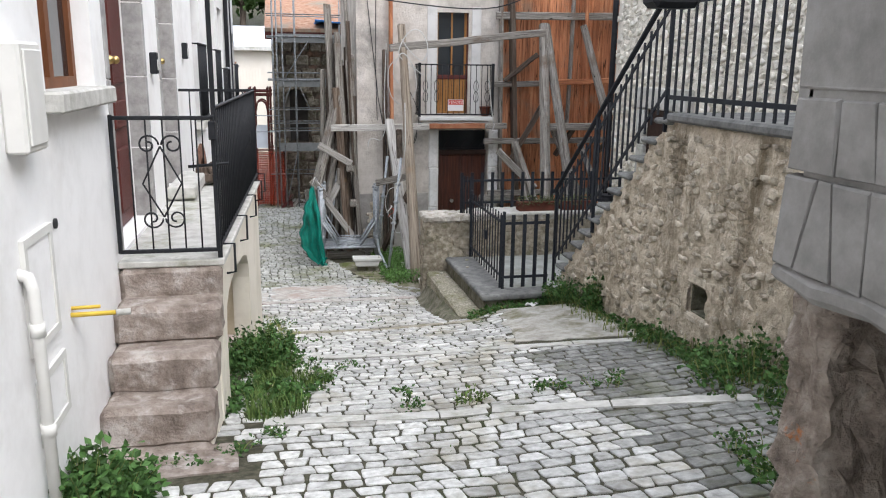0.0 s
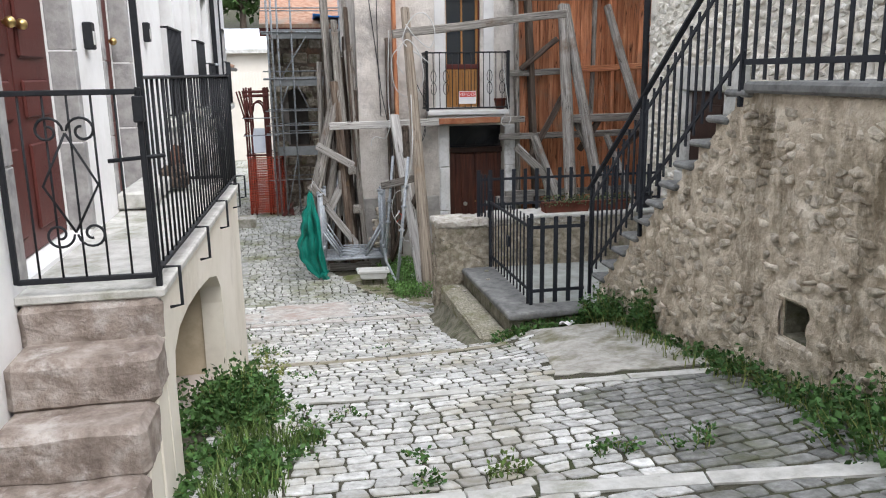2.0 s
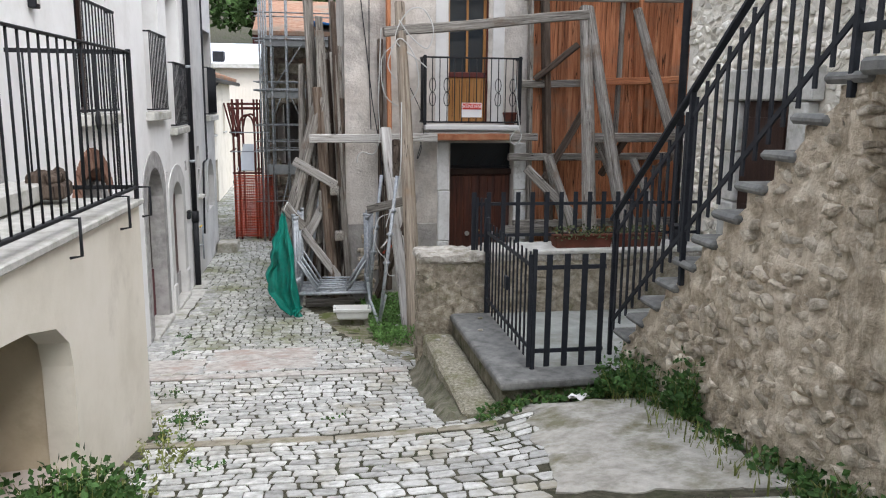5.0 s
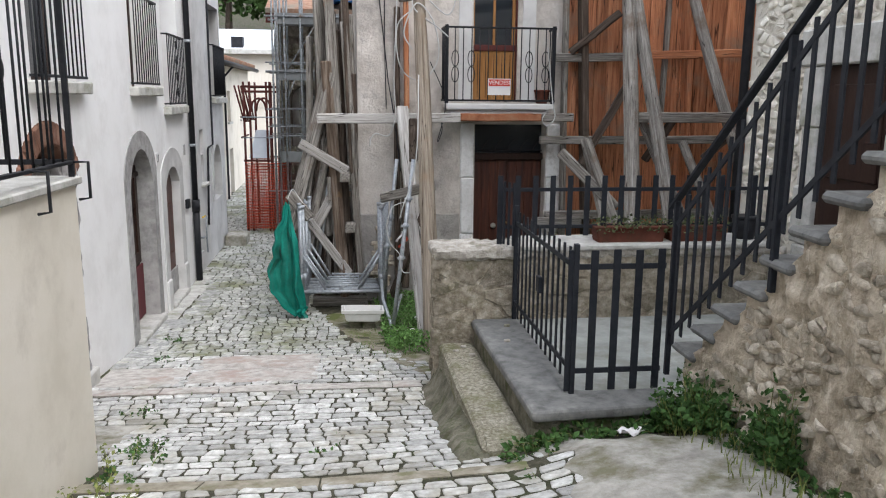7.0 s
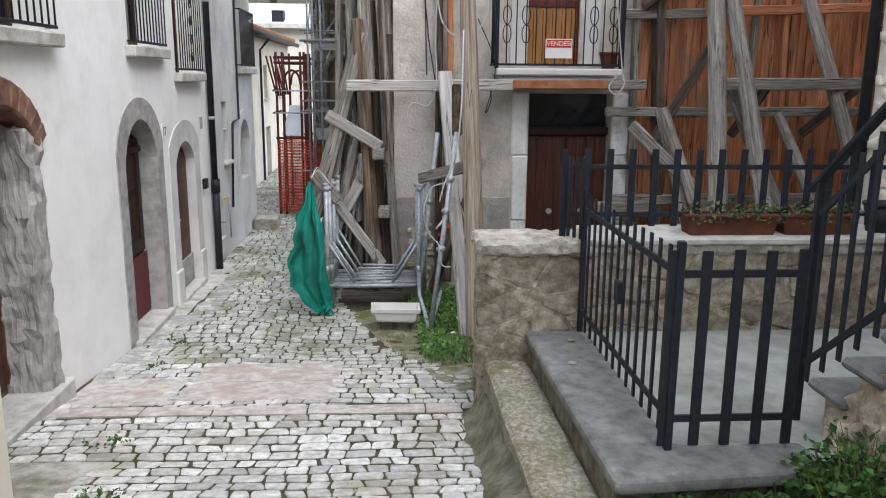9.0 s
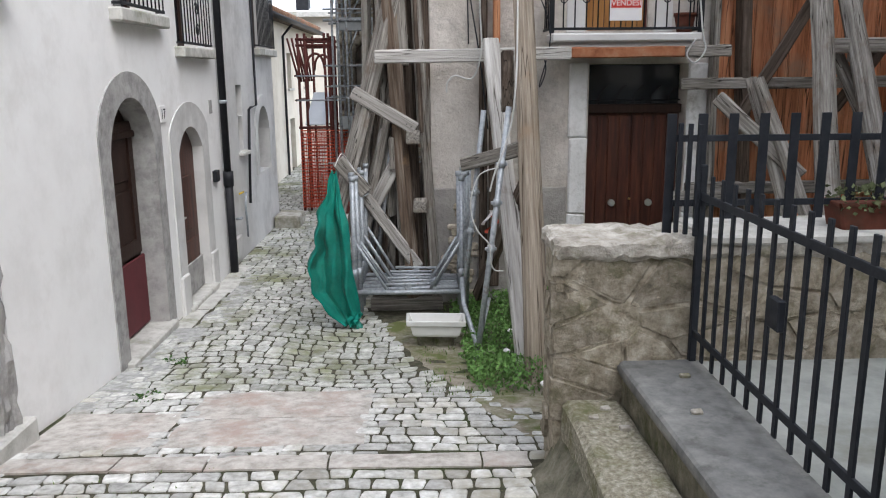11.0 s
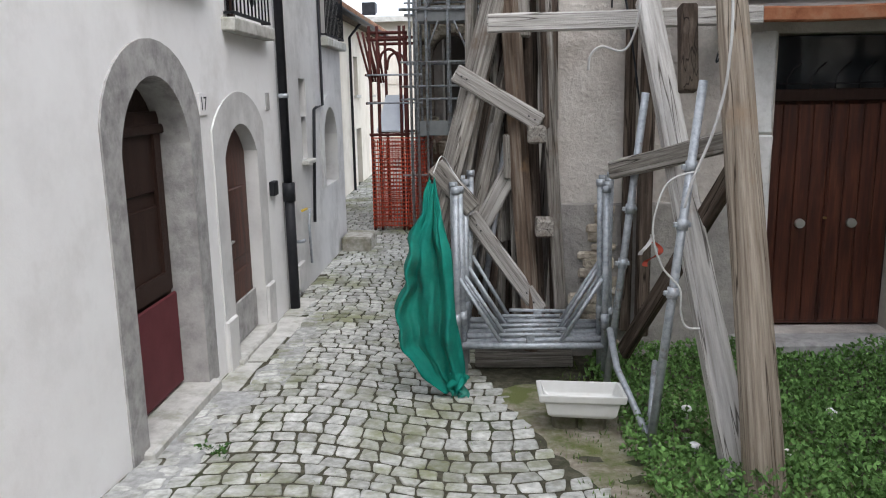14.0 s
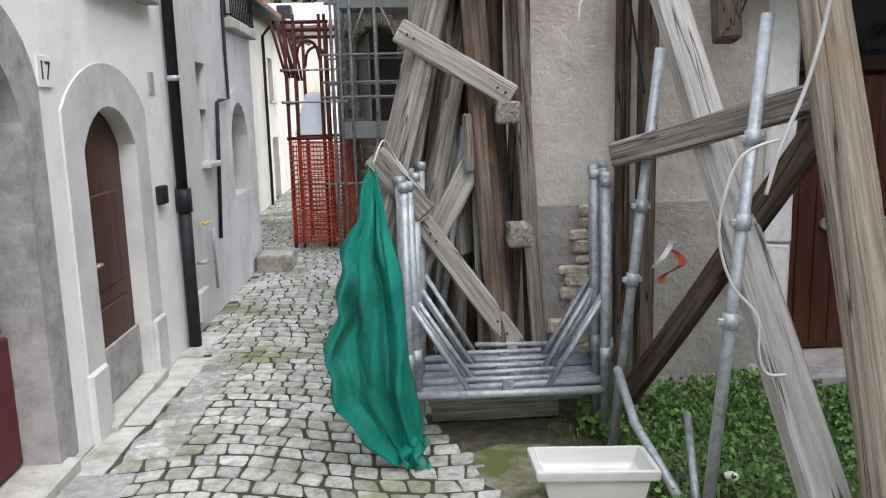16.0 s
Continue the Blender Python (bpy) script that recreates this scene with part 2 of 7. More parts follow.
PALEROOF = surface("pale_metal_roof", [(.55, .58, .62), (.65, .68, .72)], 3, bump=.1, rough=.5)
BRICK = surface("old_brick", [(.11, .06, .045), (.19, .10, .07), (.26, .17, .13)], 9, bump=.6, bump_scale=40, vary=.2)
PIERSTONE = surface("pier_plinth_rubble", [(.12, .095, .08), (.27, .225, .19), (.42, .37, .32)], 9, bump=1.0, bump_scale=34, dist=.025, stain=(.42, .17, .07), stain_scale=3.4, stain_at=(.64, .7))
PIERBLOCK = surface("smooth_grey_pier_block", [(.17, .165, .155), (.235, .225, .215), (.29, .28, .27)], 6, bump=.4, bump_scale=60, stain=(.21, .2, .19), stain_scale=2.5)


def glass(name, tint, rough=.05):
    m = bpy.data.materials.new(name)
    m.use_nodes = True
    b = m.node_tree.nodes["Principled BSDF"]
    b.inputs["Base Color"].default_value, b.inputs["Roughness"].default_value = (*tint, 1), rough
    b.inputs["Specular IOR Level"].default_value = .6
    return m


GREENNET.node_tree.nodes["Principled BSDF"].inputs["Alpha"].default_value = .82
REDSHEET = surface("fine_orange_red_mesh", [(.40, .06, .035), (.50, .095, .055)], 14.0, bump=0, rough=.6)
REDSHEET.node_tree.nodes["Principled BSDF"].inputs["Alpha"].default_value = .5
DARKGLASS = glass("dark_window_glass", (.02, .025, .03))


def leafy(name, dark, light):
    m = surface(name, [dark, light], 9.0, bump=.2, rough=.6, island=.45)
    m.node_tree.nodes["Principled BSDF"].inputs["Transmission Weight"].default_value = 0
    return m


COVERLEAF = leafy("bright_ground_leaves", (.068, .148, .04), (.165, .3, .088))
LEAF = leafy("green_leaves", (.032, .078, .022), (.08, .16, .045))
GRASS = leafy("grass_blades", (.07, .12, .03), (.14, .20, .06))
BOXLEAF = leafy("dull_trailing_leaves", (.06, .075, .035), (.15, .17, .085))
DRYLEAF = leafy("yellowish_leaves", (.14, .17, .05), (.24, .26, .09))
FARLEAF = leafy("far_tree_leaves", (.04, .08, .025), (.09, .15, .05))

# ---- building blocks ----
def rnd(a, b):
    return random.uniform(a, b)


def empty(name, at=(0, 0, 0), **tags):
    ob = new(name)
    ob.location = at
    return tagged(ob, **tags)


def part(name, bm, material, parent=None, label="", smooth=False):
    """Link a bmesh, given in world places, as one mesh object under its thing."""
    me = bpy.data.meshes.new(name)
    bm.to_mesh(me)
    bm.free()
    for mt in material if isinstance(material, (list, tuple)) else (material,):
        me.materials.append(mt)
    if smooth:
        me.polygons.foreach_set("use_smooth", [True] * len(me.polygons))
    ob = new(name, me)
    if parent is not None:
        ob.parent = parent
        if parent.parent is None:
            ob.matrix_parent_inverse = Matrix.Translation(parent.location).inverted()
    if label:
        ob["label"] = label
    return ob


def thing(name, bm, material, label, category, group="", kind="", smooth=False):
    return tagged(part(name, bm, material, None, smooth=smooth), label, category, group, kind)


def bevelled(bm, w, seg=1):
    if w > 0:
        bmesh.ops.bevel(bm, geom=bm.edges[:], offset=w, segments=seg, affect="EDGES", profile=0.6)
    return bm


def box(x0, x1, y0, y1, z0, z1, bevel=0.0, rough=0.0, bm=None):
    own = bmesh.new()
    bmesh.ops.create_cube(own, size=1)
    for v in own.verts:
        v.co = Vector(((x0 + x1) / 2 + v.co.x * (x1 - x0), (y0 + y1) / 2 + v.co.y * (y1 - y0), (z0 + z1) / 2 + v.co.z * (z1 - z0)))
    bevelled(own, bevel)
    if rough:
        worn(own, rough)
    return merged(own, bm)


def merged(own, bm):
    if bm is None:
        return own
    me = bpy.data.meshes.new("t")
    own.to_mesh(me)
    own.free()
    bm.from_mesh(me)
    bpy.data.meshes.remove(me)
    return bm


def worn(bm, amount, freq=3.0, cuts=0):
    if cuts:
        bmesh.ops.subdivide_edges(bm, edges=bm.edges[:], cuts=cuts, use_grid_fill=True)
    for v in bm.verts:
        v.co += noise.noise_vector(v.co * freq) * amount
    return bm


def beam(p0, p1, w, h, bevel=0.01, taper=1.0, wobble=0.0, bm=None, twist=0.0, cuts=5):
    """A squared timber from p0 to p1, w wide and h deep; tapered, slightly crooked."""
    p0, p1 = Vector(p0), Vector(p1)
    d = p1 - p0
    rot = d.to_track_quat("Z", "Y").to_matrix()
    own = bmesh.new()
    n = cuts + 2 if wobble else 2
    rings = []
    for i in range(n):
        f = i / (n - 1)
        s = 1 + (taper - 1) * f
        off = noise.noise_vector(p0 * 3.1 + Vector((0, 0, f * 2.5))) * wobble * (1 if 0 < i < n - 1 else .3)
        off.z = 0
        c, sn = math.cos(twist * f), math.sin(twist * f)
        ring = []
        for a, b in ((-1, -1), (1, -1), (1, 1), (-1, 1)):
            u, v = a * w / 2 * s, b * h / 2 * s
            u, v = u * c - v * sn, u * sn + v * c
            ring.append(own.verts.new(p0 + rot @ (Vector((u, v, d.length * f)) + off)))
        rings.append(ring)
    for a, b in zip(rings, rings[1:]):
        for i in range(4):
            own.faces.new((a[i], a[(i + 1) % 4], b[(i + 1) % 4], b[i]))
    own.faces.new(rings[0][::-1]), own.faces.new(rings[-1])
    if bevel:
        own.normal_update()
        es = [e for e in own.edges if len(e.link_faces) == 2 and e.link_faces[0].normal.dot(e.link_faces[1].normal) < .8]
        bmesh.ops.bevel(own, geom=es, offset=min(bevel, w * .3, h * .3), segments=1, affect="EDGES")
    return merged(own, bm)


def tube(points, r, seg=8, bm=None, caps=True, r_end=None):
    """A round bar along a line of points."""
    own = bmesh.new() if bm is None else bm
    pts = [Vector(p) for p in points]
    rings = []
    side = None
    for i, p in enumerate(pts):
        d = (pts[min(i + 1, len(pts) - 1)] - pts[max(i - 1, 0)]).normalized()
        if side is None:
            side = d.orthogonal().normalized()
        else:
            side = (side - d * side.dot(d)).normalized()
        up = d.cross(side)
        rr = r if r_end is None else r + (r_end - r) * i / max(1, len(pts) - 1)
        rings.append([own.verts.new(p + (side * math.cos(a) + up * math.sin(a)) * rr) for a in [2 * math.pi * j / seg for j in range(seg)]])
    for a, b in zip(rings, rings[1:]):
        for j in range(seg):
            f = own.faces.new((a[j], a[(j + 1) % seg], b[(j + 1) % seg], b[j]))
            f.smooth = True
    if caps:
        own.faces.new(rings[0][::-1]), own.faces.new(rings[-1])
    return own


def smooth_line(points, n=6):
    """Catmull-Rom through the points."""
    p = [Vector(q) for q in points]
    p = [p[0]] + p + [p[-1]]
    out = []
    for i in range(1, len(p) - 2):
        a, b, c, d = p[i - 1:i + 3]
        for k in range(n):
            t = k / n
            out.append(.5 * ((2 * b) + (c - a) * t + (2 * a - 5 * b + 4 * c - d) * t * t + (3 * b - a - 3 * c + d) * t ** 3))
    out.append(p[-2])
    return out


def plate(outline, holes, at, u, v, deep, bm=None):
    """A wall with openings: an outline and holes in (u, v), pushed back by the vector deep."""
    own = bmesh.new()
    at, u, v, deep = Vector(at), Vector(u), Vector(v), Vector(deep)
    edges = []
    for loop in [outline] + list(holes):
        vs = [own.verts.new(at + u * a + v * b) for a, b in loop]
        edges += [own.edges.new((vs[i], vs[(i + 1) % len(vs)])) for i in range(len(vs))]
    bmesh.ops.triangle_fill(own, use_beauty=True, use_dissolve=False, edges=edges)
    front = own.faces[:]
    ext = bmesh.ops.extrude_face_region(own, geom=front, use_keep_orig=True)
    for g in ext["geom"]:
        if isinstance(g, bmesh.types.BMVert):
            g.co += deep
    bmesh.ops.recalc_face_normals(own, faces=own.faces[:])
    return merged(own, bm)


def rect(u0, u1, v0, v1):
    return [(u0, v0), (u1, v0), (u1, v1), (u0, v1)]


def arched(u0, u1, v0, v1, spring, n=9):
    """An arched opening: upright to the spring line, then a segment of a circle up to v1."""
    w, h = (u1 - u0) / 2, v1 - spring
    r = (w * w + h * h) / (2 * h)
    cz, cu = v1 - r, (u0 + u1) / 2
    a0 = math.asin(min(1, w / r))
    if h > w:
        a0 = math.pi - a0
    pts = [(u0, v0), (u1, v0)]
    for i in range(n + 1):
        a = a0 - 2 * a0 * i / n
        pts.append((cu + r * math.sin(a), cz + r * math.cos(a)))
    return pts


YS = (-60, -8, 0, 5, 6.6, 8.3, 10.2, 10.9, 11.8, 13.2, 14.3, 16.4, 22, 30, 60, 120)
ZS = (6.0, 1.4, .02, -.83, -1.1, -1.42, -1.77, -1.82, -1.93, -2.07, -2.1, -2.16, -2.2, -2.1, -1.5, -1.0)


def gz(x, y):
    """The ground's height: an alley that falls ahead and levels out, and rises a little on the stair side."""
    z = float(np.interp(y, YS, ZS))
    side = max(0.0, min(.06 * (x - 1), .15)) * float(np.interp(y, (8.5, 10), (1, 0)))
    side += float(np.interp(x, (2.1, 2.6), (0, .08))) * float(np.interp(y, (7.2, 8.4, 8.9, 9.4), (0, 1, 1, 0)))
    return z + side

# ---- ground ----
def ground_axis(lo, hi, step):
    far = [-400, -150, -60, -25, -12]
    return [v for v in far if v < lo - 1] + list(np.arange(lo, hi + step / 2, step)) + [-v for v in far[::-1] if -v > hi + 1]


bm = bmesh.new()
gx, gy = ground_axis(-6, 9, .25), ground_axis(-6, 31, .25)
grid = [[bm.verts.new((x, y, gz(x, y) - .001 + noise.noise(Vector((x * 1.3, y * 1.3, 0))) * .002)) for x in gx] for y in gy]
for a, b in zip(grid, grid[1:]):
    for i in range(len(gx) - 1):
        bm.faces.new((a[i], a[i + 1], b[i + 1], b[i])).smooth = True
thing("ground", bm, EARTH, "mossy dark earth under the cobbled alley", "ground", kind="structure")

# ---- left row of houses ----
LX = -1.1            # its face
BACK = (-.42, 0, 0)  # its walls' thickness
U, V = (0, 1, 0), (0, 0, 1)


def house_wall(name, y0, y1, top, holes, material, label, lx=LX):
    zb = min(gz(lx, y0), gz(lx, y1)) - .4
    return thing(name, plate(rect(y0, y1, zb, top), holes, (lx, 0, 0), U, V, BACK), material, label, "wall", kind="structure")


DOOR17 = arched(13.23, 14.26, -2.05, .06, -.36, 14)
DOOR19 = arched(14.93, 15.8, -2.1, -.28, -.52, 12)
OLDDOOR = arched(10.4, 11.5, -1.78, .3, -.05, 14)
WIN_A = rect(4.1, 5.14, 1.36, 2.75)
DOOR_A = rect(5.55, 6.92, .24, 2.55)
DOOR_B = rect(7.85, 8.8, .24, 2.45)
WIN_B = rect(10.75, 11.8, .76, 2.5)
WIN_C = rect(13.6, 14.6, .74, 2.7)
WIN_D = rect(15.2, 16.2, .5, 2.5)
WIN_E = rect(18.9, 20.1, .6, 2.2)
SLIT_1, SLIT_2 = rect(17.57, 17.9, -.3, .1), rect(17.62, 17.85, -.76, -.304)
DOOR_F = arched(18.78, 19.68, -1.2, -.22, -.58)
house_wall("wall_left_near", -6, 9.6, 7.2, [WIN_A, DOOR_A, DOOR_B], WHITE, "white plastered house wall beside the steps")
house_wall("wall_left_middle", 9.6, 16.62, 7.4, [OLDDOOR, DOOR17, DOOR19, WIN_B, WIN_C, WIN_D], WHITE, "white plastered house wall with arched doors")
house_wall("wall_left_far", 16.62, 20.2, 6.6, [WIN_E, SLIT_1, SLIT_2, DOOR_F], GREYPL, "pale grey plastered house wall", LX - .004)

# ---- house with the balcony ----
HY = 15.1
HDOOR = rect(2.96, 3.95, -1.95, .3)
HBALC = rect(2.92, 3.52, .62, 2.5)
zb = -2.6
thing("wall_balcony_house", plate(rect(1.38, 4.2, zb, 7), [HDOOR, HBALC], (0, HY, 0), (1, 0, 0), V, (0, .5, 0)), OLDPL, "rough grey-brown rendered old house front", "wall", kind="structure")
thing("wall_balcony_house_side", plate(rect(HY + .5, 19.0, zb, 7), [], (1.38, 0, 0), U, V, (.5, 0, 0)), OLDPL, "rough rendered side wall of the old house", "wall", kind="structure")
thing("wall_shored_house", box(4.2, 9.0, HY + .12, HY + .5, zb, 7), OLDPL, "old house wall behind brown shuttering", "wall", kind="structure")

# ---- stair wall and stone house ----
RX = 3.42
HOLE = rect(5.73, 6.0, -.55, -.29)
thing("wall_stair", plate(rect(-1.5, 6.6, -1.4, 1.05), [HOLE], (RX, 0, 0), U, V, (.4, 0, 0)), RUBBLE, "rubble stone wall below the railed landing", "wall", kind="structure")
thing("wall_stone_house", plate(rect(-6, 12, -2.2, 7.5), [], (5.2, 0, 0), U, V, (.5, 0, 0)), PALEMORTAR, "pale rubble stone house wall above the landing", "wall", kind="structure")
thing("wall_stone_house_end", box(5.7, 9, 11.5, 12, -2.2, 7.5), PALEMORTAR, "pale stone end wall", "wall", kind="structure")


# ---- added rooms behind the openings, so that no daylight comes from behind ----
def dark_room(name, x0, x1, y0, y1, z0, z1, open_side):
    """A plain added shell, coloured dark as if unlit: five faces, open to the wall."""
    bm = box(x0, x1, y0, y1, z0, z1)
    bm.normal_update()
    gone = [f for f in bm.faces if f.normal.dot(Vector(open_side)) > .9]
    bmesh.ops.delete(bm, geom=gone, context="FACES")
    thing(name, bm, SHADEWALL, "plain added dark walls that keep daylight out behind the house front", "room", kind="structure")


dark_room("daylight_block_left", -4.5, LX - .42, -6, 21, -2.6, 6.6, (1, 0, 0))
dark_room("daylight_block_balcony_house", 1.9, 8.9, HY + .5, 19, -2.6, 7, (0, -1, 0))


# ---- doors, windows and trim of the left row ----
def surround(name, hole, border, lx, label, material=GREYSTONE, proud=.012, parent=None):
    """A flat stone frame round an opening, standing a little proud of the plaster and lining the opening."""
    us, vs = [p[0] for p in hole], [p[1] for p in hole]
    cu, v0 = (min(us) + max(us)) / 2, min(vs)
    half, h = (max(us) - min(us)) / 2, max(vs) - v0
    outer = [(cu + (u - cu) * (half + border) / half, v0 + (v - v0) * (h + border) / h) for u, v in hole]
    bm = bmesh.new()
    n = len(hole)
    hole = [(cu + (u - cu) * (half - .008) / half, v0 + (v - v0) * (h - .008) / h) for u, v in hole]
    ring = []
    for u, v, a, b in [(*p, *q) for p, q in zip(hole, outer)]:
        ring.append([bm.verts.new(c) for c in ((lx - .3, u, v), (lx + proud, u, v), (lx + proud, a, b), (lx - .01, a, b))])
    for i in range(1, n):
        p, q = ring[i], ring[(i + 1) % n]
        for k in range(3):
            bm.faces.new((p[k], q[k], q[k + 1], p[k + 1]))
    bmesh.ops.recalc_face_normals(bm, faces=bm.faces[:])
    ob = part(name, bm, material, parent, label)
    return ob


def leaf_panel(hole, inset, x, thick):
    """A door leaf that fills an opening."""
    us, vs = [p[0] for p in hole], [p[1] for p in hole]
    cu, v0 = (min(us) + max(us)) / 2, min(vs)
    k = (max(us) - cu - inset) / (max(us) - cu)
    return plate([(cu + (u - cu) * k, v0 + (v - v0) * 1.0 + (inset if v == v0 else -inset)) for u, v in hole], [], (x, 0, 0), U, V, (-thick, 0, 0))


def arched_door(name, hole, x, leaf_mat, label, low_panel=None, handle=None):
    ob = empty(name, (LX, sum(p[0] for p in hole) / len(hole), hole[0][1]), label=label, category="door", kind="structure")
    part("leaf", leaf_panel(hole, .015, x, .05), leaf_mat, ob)
    u0, u1, v0 = hole[0][0], hole[1][0], hole[0][1]
    top = max(p[1] for p in hole)
    for a, b in ((v0 + .12, v0 + .62), (v0 + .72, v0 + 1.3), (v0 + 1.38, top - .35)):
        if b - a > .15:
            bm = box(x - .002, x + .016, u0 + .12, u1 - .12, a, b, .012)
            part("panel", bm, leaf_mat if not (low_panel and a < v0 + .2) else low_panel, ob)
    if handle:
        bm = tube([(x + .0, handle[0], handle[1]), (x + .06, handle[0], handle[1]), (x + .06, handle[0] - .1, handle[1])], .011, 8)
        part("door_handle", bm, CHROME, ob, "pale metal lever handle")
    part("threshold", box(LX - .3, LX + .07, u0 - .08, u1 + .08, v0 - .2, v0 + .03, .012), STRIP, ob, "pale worn stone threshold")
    return ob


d = arched_door("door_17", DOOR17, LX - .2, BROWNDOOR, "dark brown arched wooden door with a maroon lower board")
part("lower_board", box(LX - .185, LX - .16, 13.25, 14.24, -2.0, -1.36, .008), MAROON, d, "maroon painted board")
part("upper_sash", plate(rect(13.3, 14.19, -1.33, -.16), [rect(13.4, 14.09, -1.2, -.3)], (LX - .165, 0, 0), U, V, (-.03, 0, 0)), BROWNDOOR, d)
part("top_rail", box(LX - .18, LX - .15, 13.26, 14.23, -.3, -.24, .006), BROWNDOOR, d)
part("keyhole", tube([(LX - .17, 13.33, -1.06), (LX - .155, 13.33, -1.06)], .018, 8), CHROME, d, "pale lock plate")
surround("stone_surround", DOOR17, .2, LX, "smooth grey cement and stone surround", parent=d)
d = arched_door("door_19", DOOR19, LX - .1, DOORWOOD, "dark brown arched wooden door with a lever handle", handle=(15.16, -1.2))
part("kick_board", box(LX - .09, LX - .07, 14.95, 15.78, -2.06, -1.72, .006), GREYSTONE, d, "grey worn board along the foot")
surround("stone_surround", DOOR19, .24, LX, "pale worn stone surround", GREYPL, parent=d)
for y0, y1 in ((14.68, 14.92), (15.81, 16.05)):
    part("plinth_stone", worn(box(LX - .02, LX + .035, y0, y1, -2.25, -1.72, .012), .006, 6, 1), GREYPL, d)
d = arched_door("door_old", OLDDOOR, LX - .28, BROWNWOOD, "old brown plank door under a brick arch")
for k in range(6):
    part("board", box(LX - .279, LX - .262 + .006 * (k % 2), 10.42 + k * .168, 10.42 + k * .168 + .16, -1.68, .05, .005), DOORWOOD, d)
# rough stone jamb and brick arch of the old door
bm = box(LX - .33, LX + .02, 11.28, 11.5, -1.8, .12, .02)
bmesh.ops.subdivide_edges(bm, edges=bm.edges[:], cuts=22, use_grid_fill=True)
for v in bm.verts:
    v.co += noise.noise_vector(v.co * 6) * .03 + noise.noise_vector(v.co * 17) * .025 + noise.noise_vector(v.co * 40) * .014
part("jamb_core", bm, GREYSTONE, d, "rough dark grey stone jamb")
for k in range(13):
    a = radians(-62 + k * 10.4)
    c = Vector((0, 10.95 + .62 * math.sin(a), -.2 + .56 * math.cos(a)))
    bm = worn(box(LX - .26, LX + .03, -.062, .062, -.09, .1, .015), .012, 9)
    for v in bm.verts:
        v.co = Vector((v.co.x, c.y + v.co.y * math.cos(a) + v.co.z * math.sin(a), c.z - v.co.y * math.sin(a) + v.co.z * math.cos(a)))
    part("brick", bm, BRICK, d)

# blocked niche and slits in the grey house
thing("niche_back", plate(DOOR_F, [], (LX - .2, 0, 0), U, V, (-.05, 0, 0)), SLABSTONE, "dark grey stone infill of an arched niche", "niche", kind="structure")
n = empty("stone_surround", (LX, 19.5, -2.1), label="worn pale stone surround of an arched niche", category="trim", kind="structure")
surround("frame", DOOR_F, .16, LX, "", GREYPL, parent=n)
for slit in (SLIT_1, SLIT_2):
    w = empty("window_slit", (LX, slit[0][0], slit[0][1]), label="narrow dark window slit", category="window", kind="structure")
    part("pane", box(LX - .3, LX - .28, slit[0][0] - .02, slit[1][0] + .02, slit[0][1] - .02, slit[2][1] + .02), DARKGLASS, w)
thing("window_sill", box(LX - .05, LX + .07, 17.55, 17.98, -.82, -.77, .01), STRIP, "small pale stone sill under a slit", "sill", kind="structure")


def casement(name, hole, label, sill_mat=STRIP, frame_mat=BROWNDOOR, deep=.22):
    """A window: frame, two sashes with dark panes, reveal and sill."""
    u0, u1, v0, v1 = hole[0][0], hole[1][0], hole[0][1], hole[2][1]
    w = empty(name, (LX, (u0 + u1) / 2, v0), label=label, category="window", kind="structure")
    x = LX - deep
    part("window_frame", plate(rect(u0, u1, v0, v1), [rect(u0 + .06, (u0 + u1) / 2 - .04, v0 + .06, v1 - .06), rect((u0 + u1) / 2 + .04, u1 - .06, v0 + .06, v1 - .06)], (x, 0, 0), U, V, (-.06, 0, 0)), frame_mat, w)
    for a, b in ((u0 + .05, (u0 + u1) / 2 - .03), ((u0 + u1) / 2 + .03, u1 - .05)):
        part("pane", box(x - .035, x - .028, a, b, v0 + .05, v1 - .05), DARKGLASS, w)
    bm = box(LX - .25, LX + .1, u0 - .1, u1 + .1, v0 - .1, v0 + .004, .012)
    part("window_sill", worn(bm, .004, 8), sill_mat, w, "pale stone sill")
    return w


casement("window_1", WIN_A, "brown wooden window with a pale stone sill", frame_mat=surface("orange_brown_window_wood", [(.13, .05, .022), (.2, .08, .038)], 6, bump=.2, stretch=(5, 5, .4), rough=.5), deep=.1)
casement("window_2", WIN_B, "dark window behind a low iron grille")
casement("window_3", WIN_C, "dark window behind a low iron grille")
casement("window_4", WIN_D, "dark window behind a scrolled iron grille")
casement("window_5", WIN_E, "dark shuttered window behind a low iron grille")


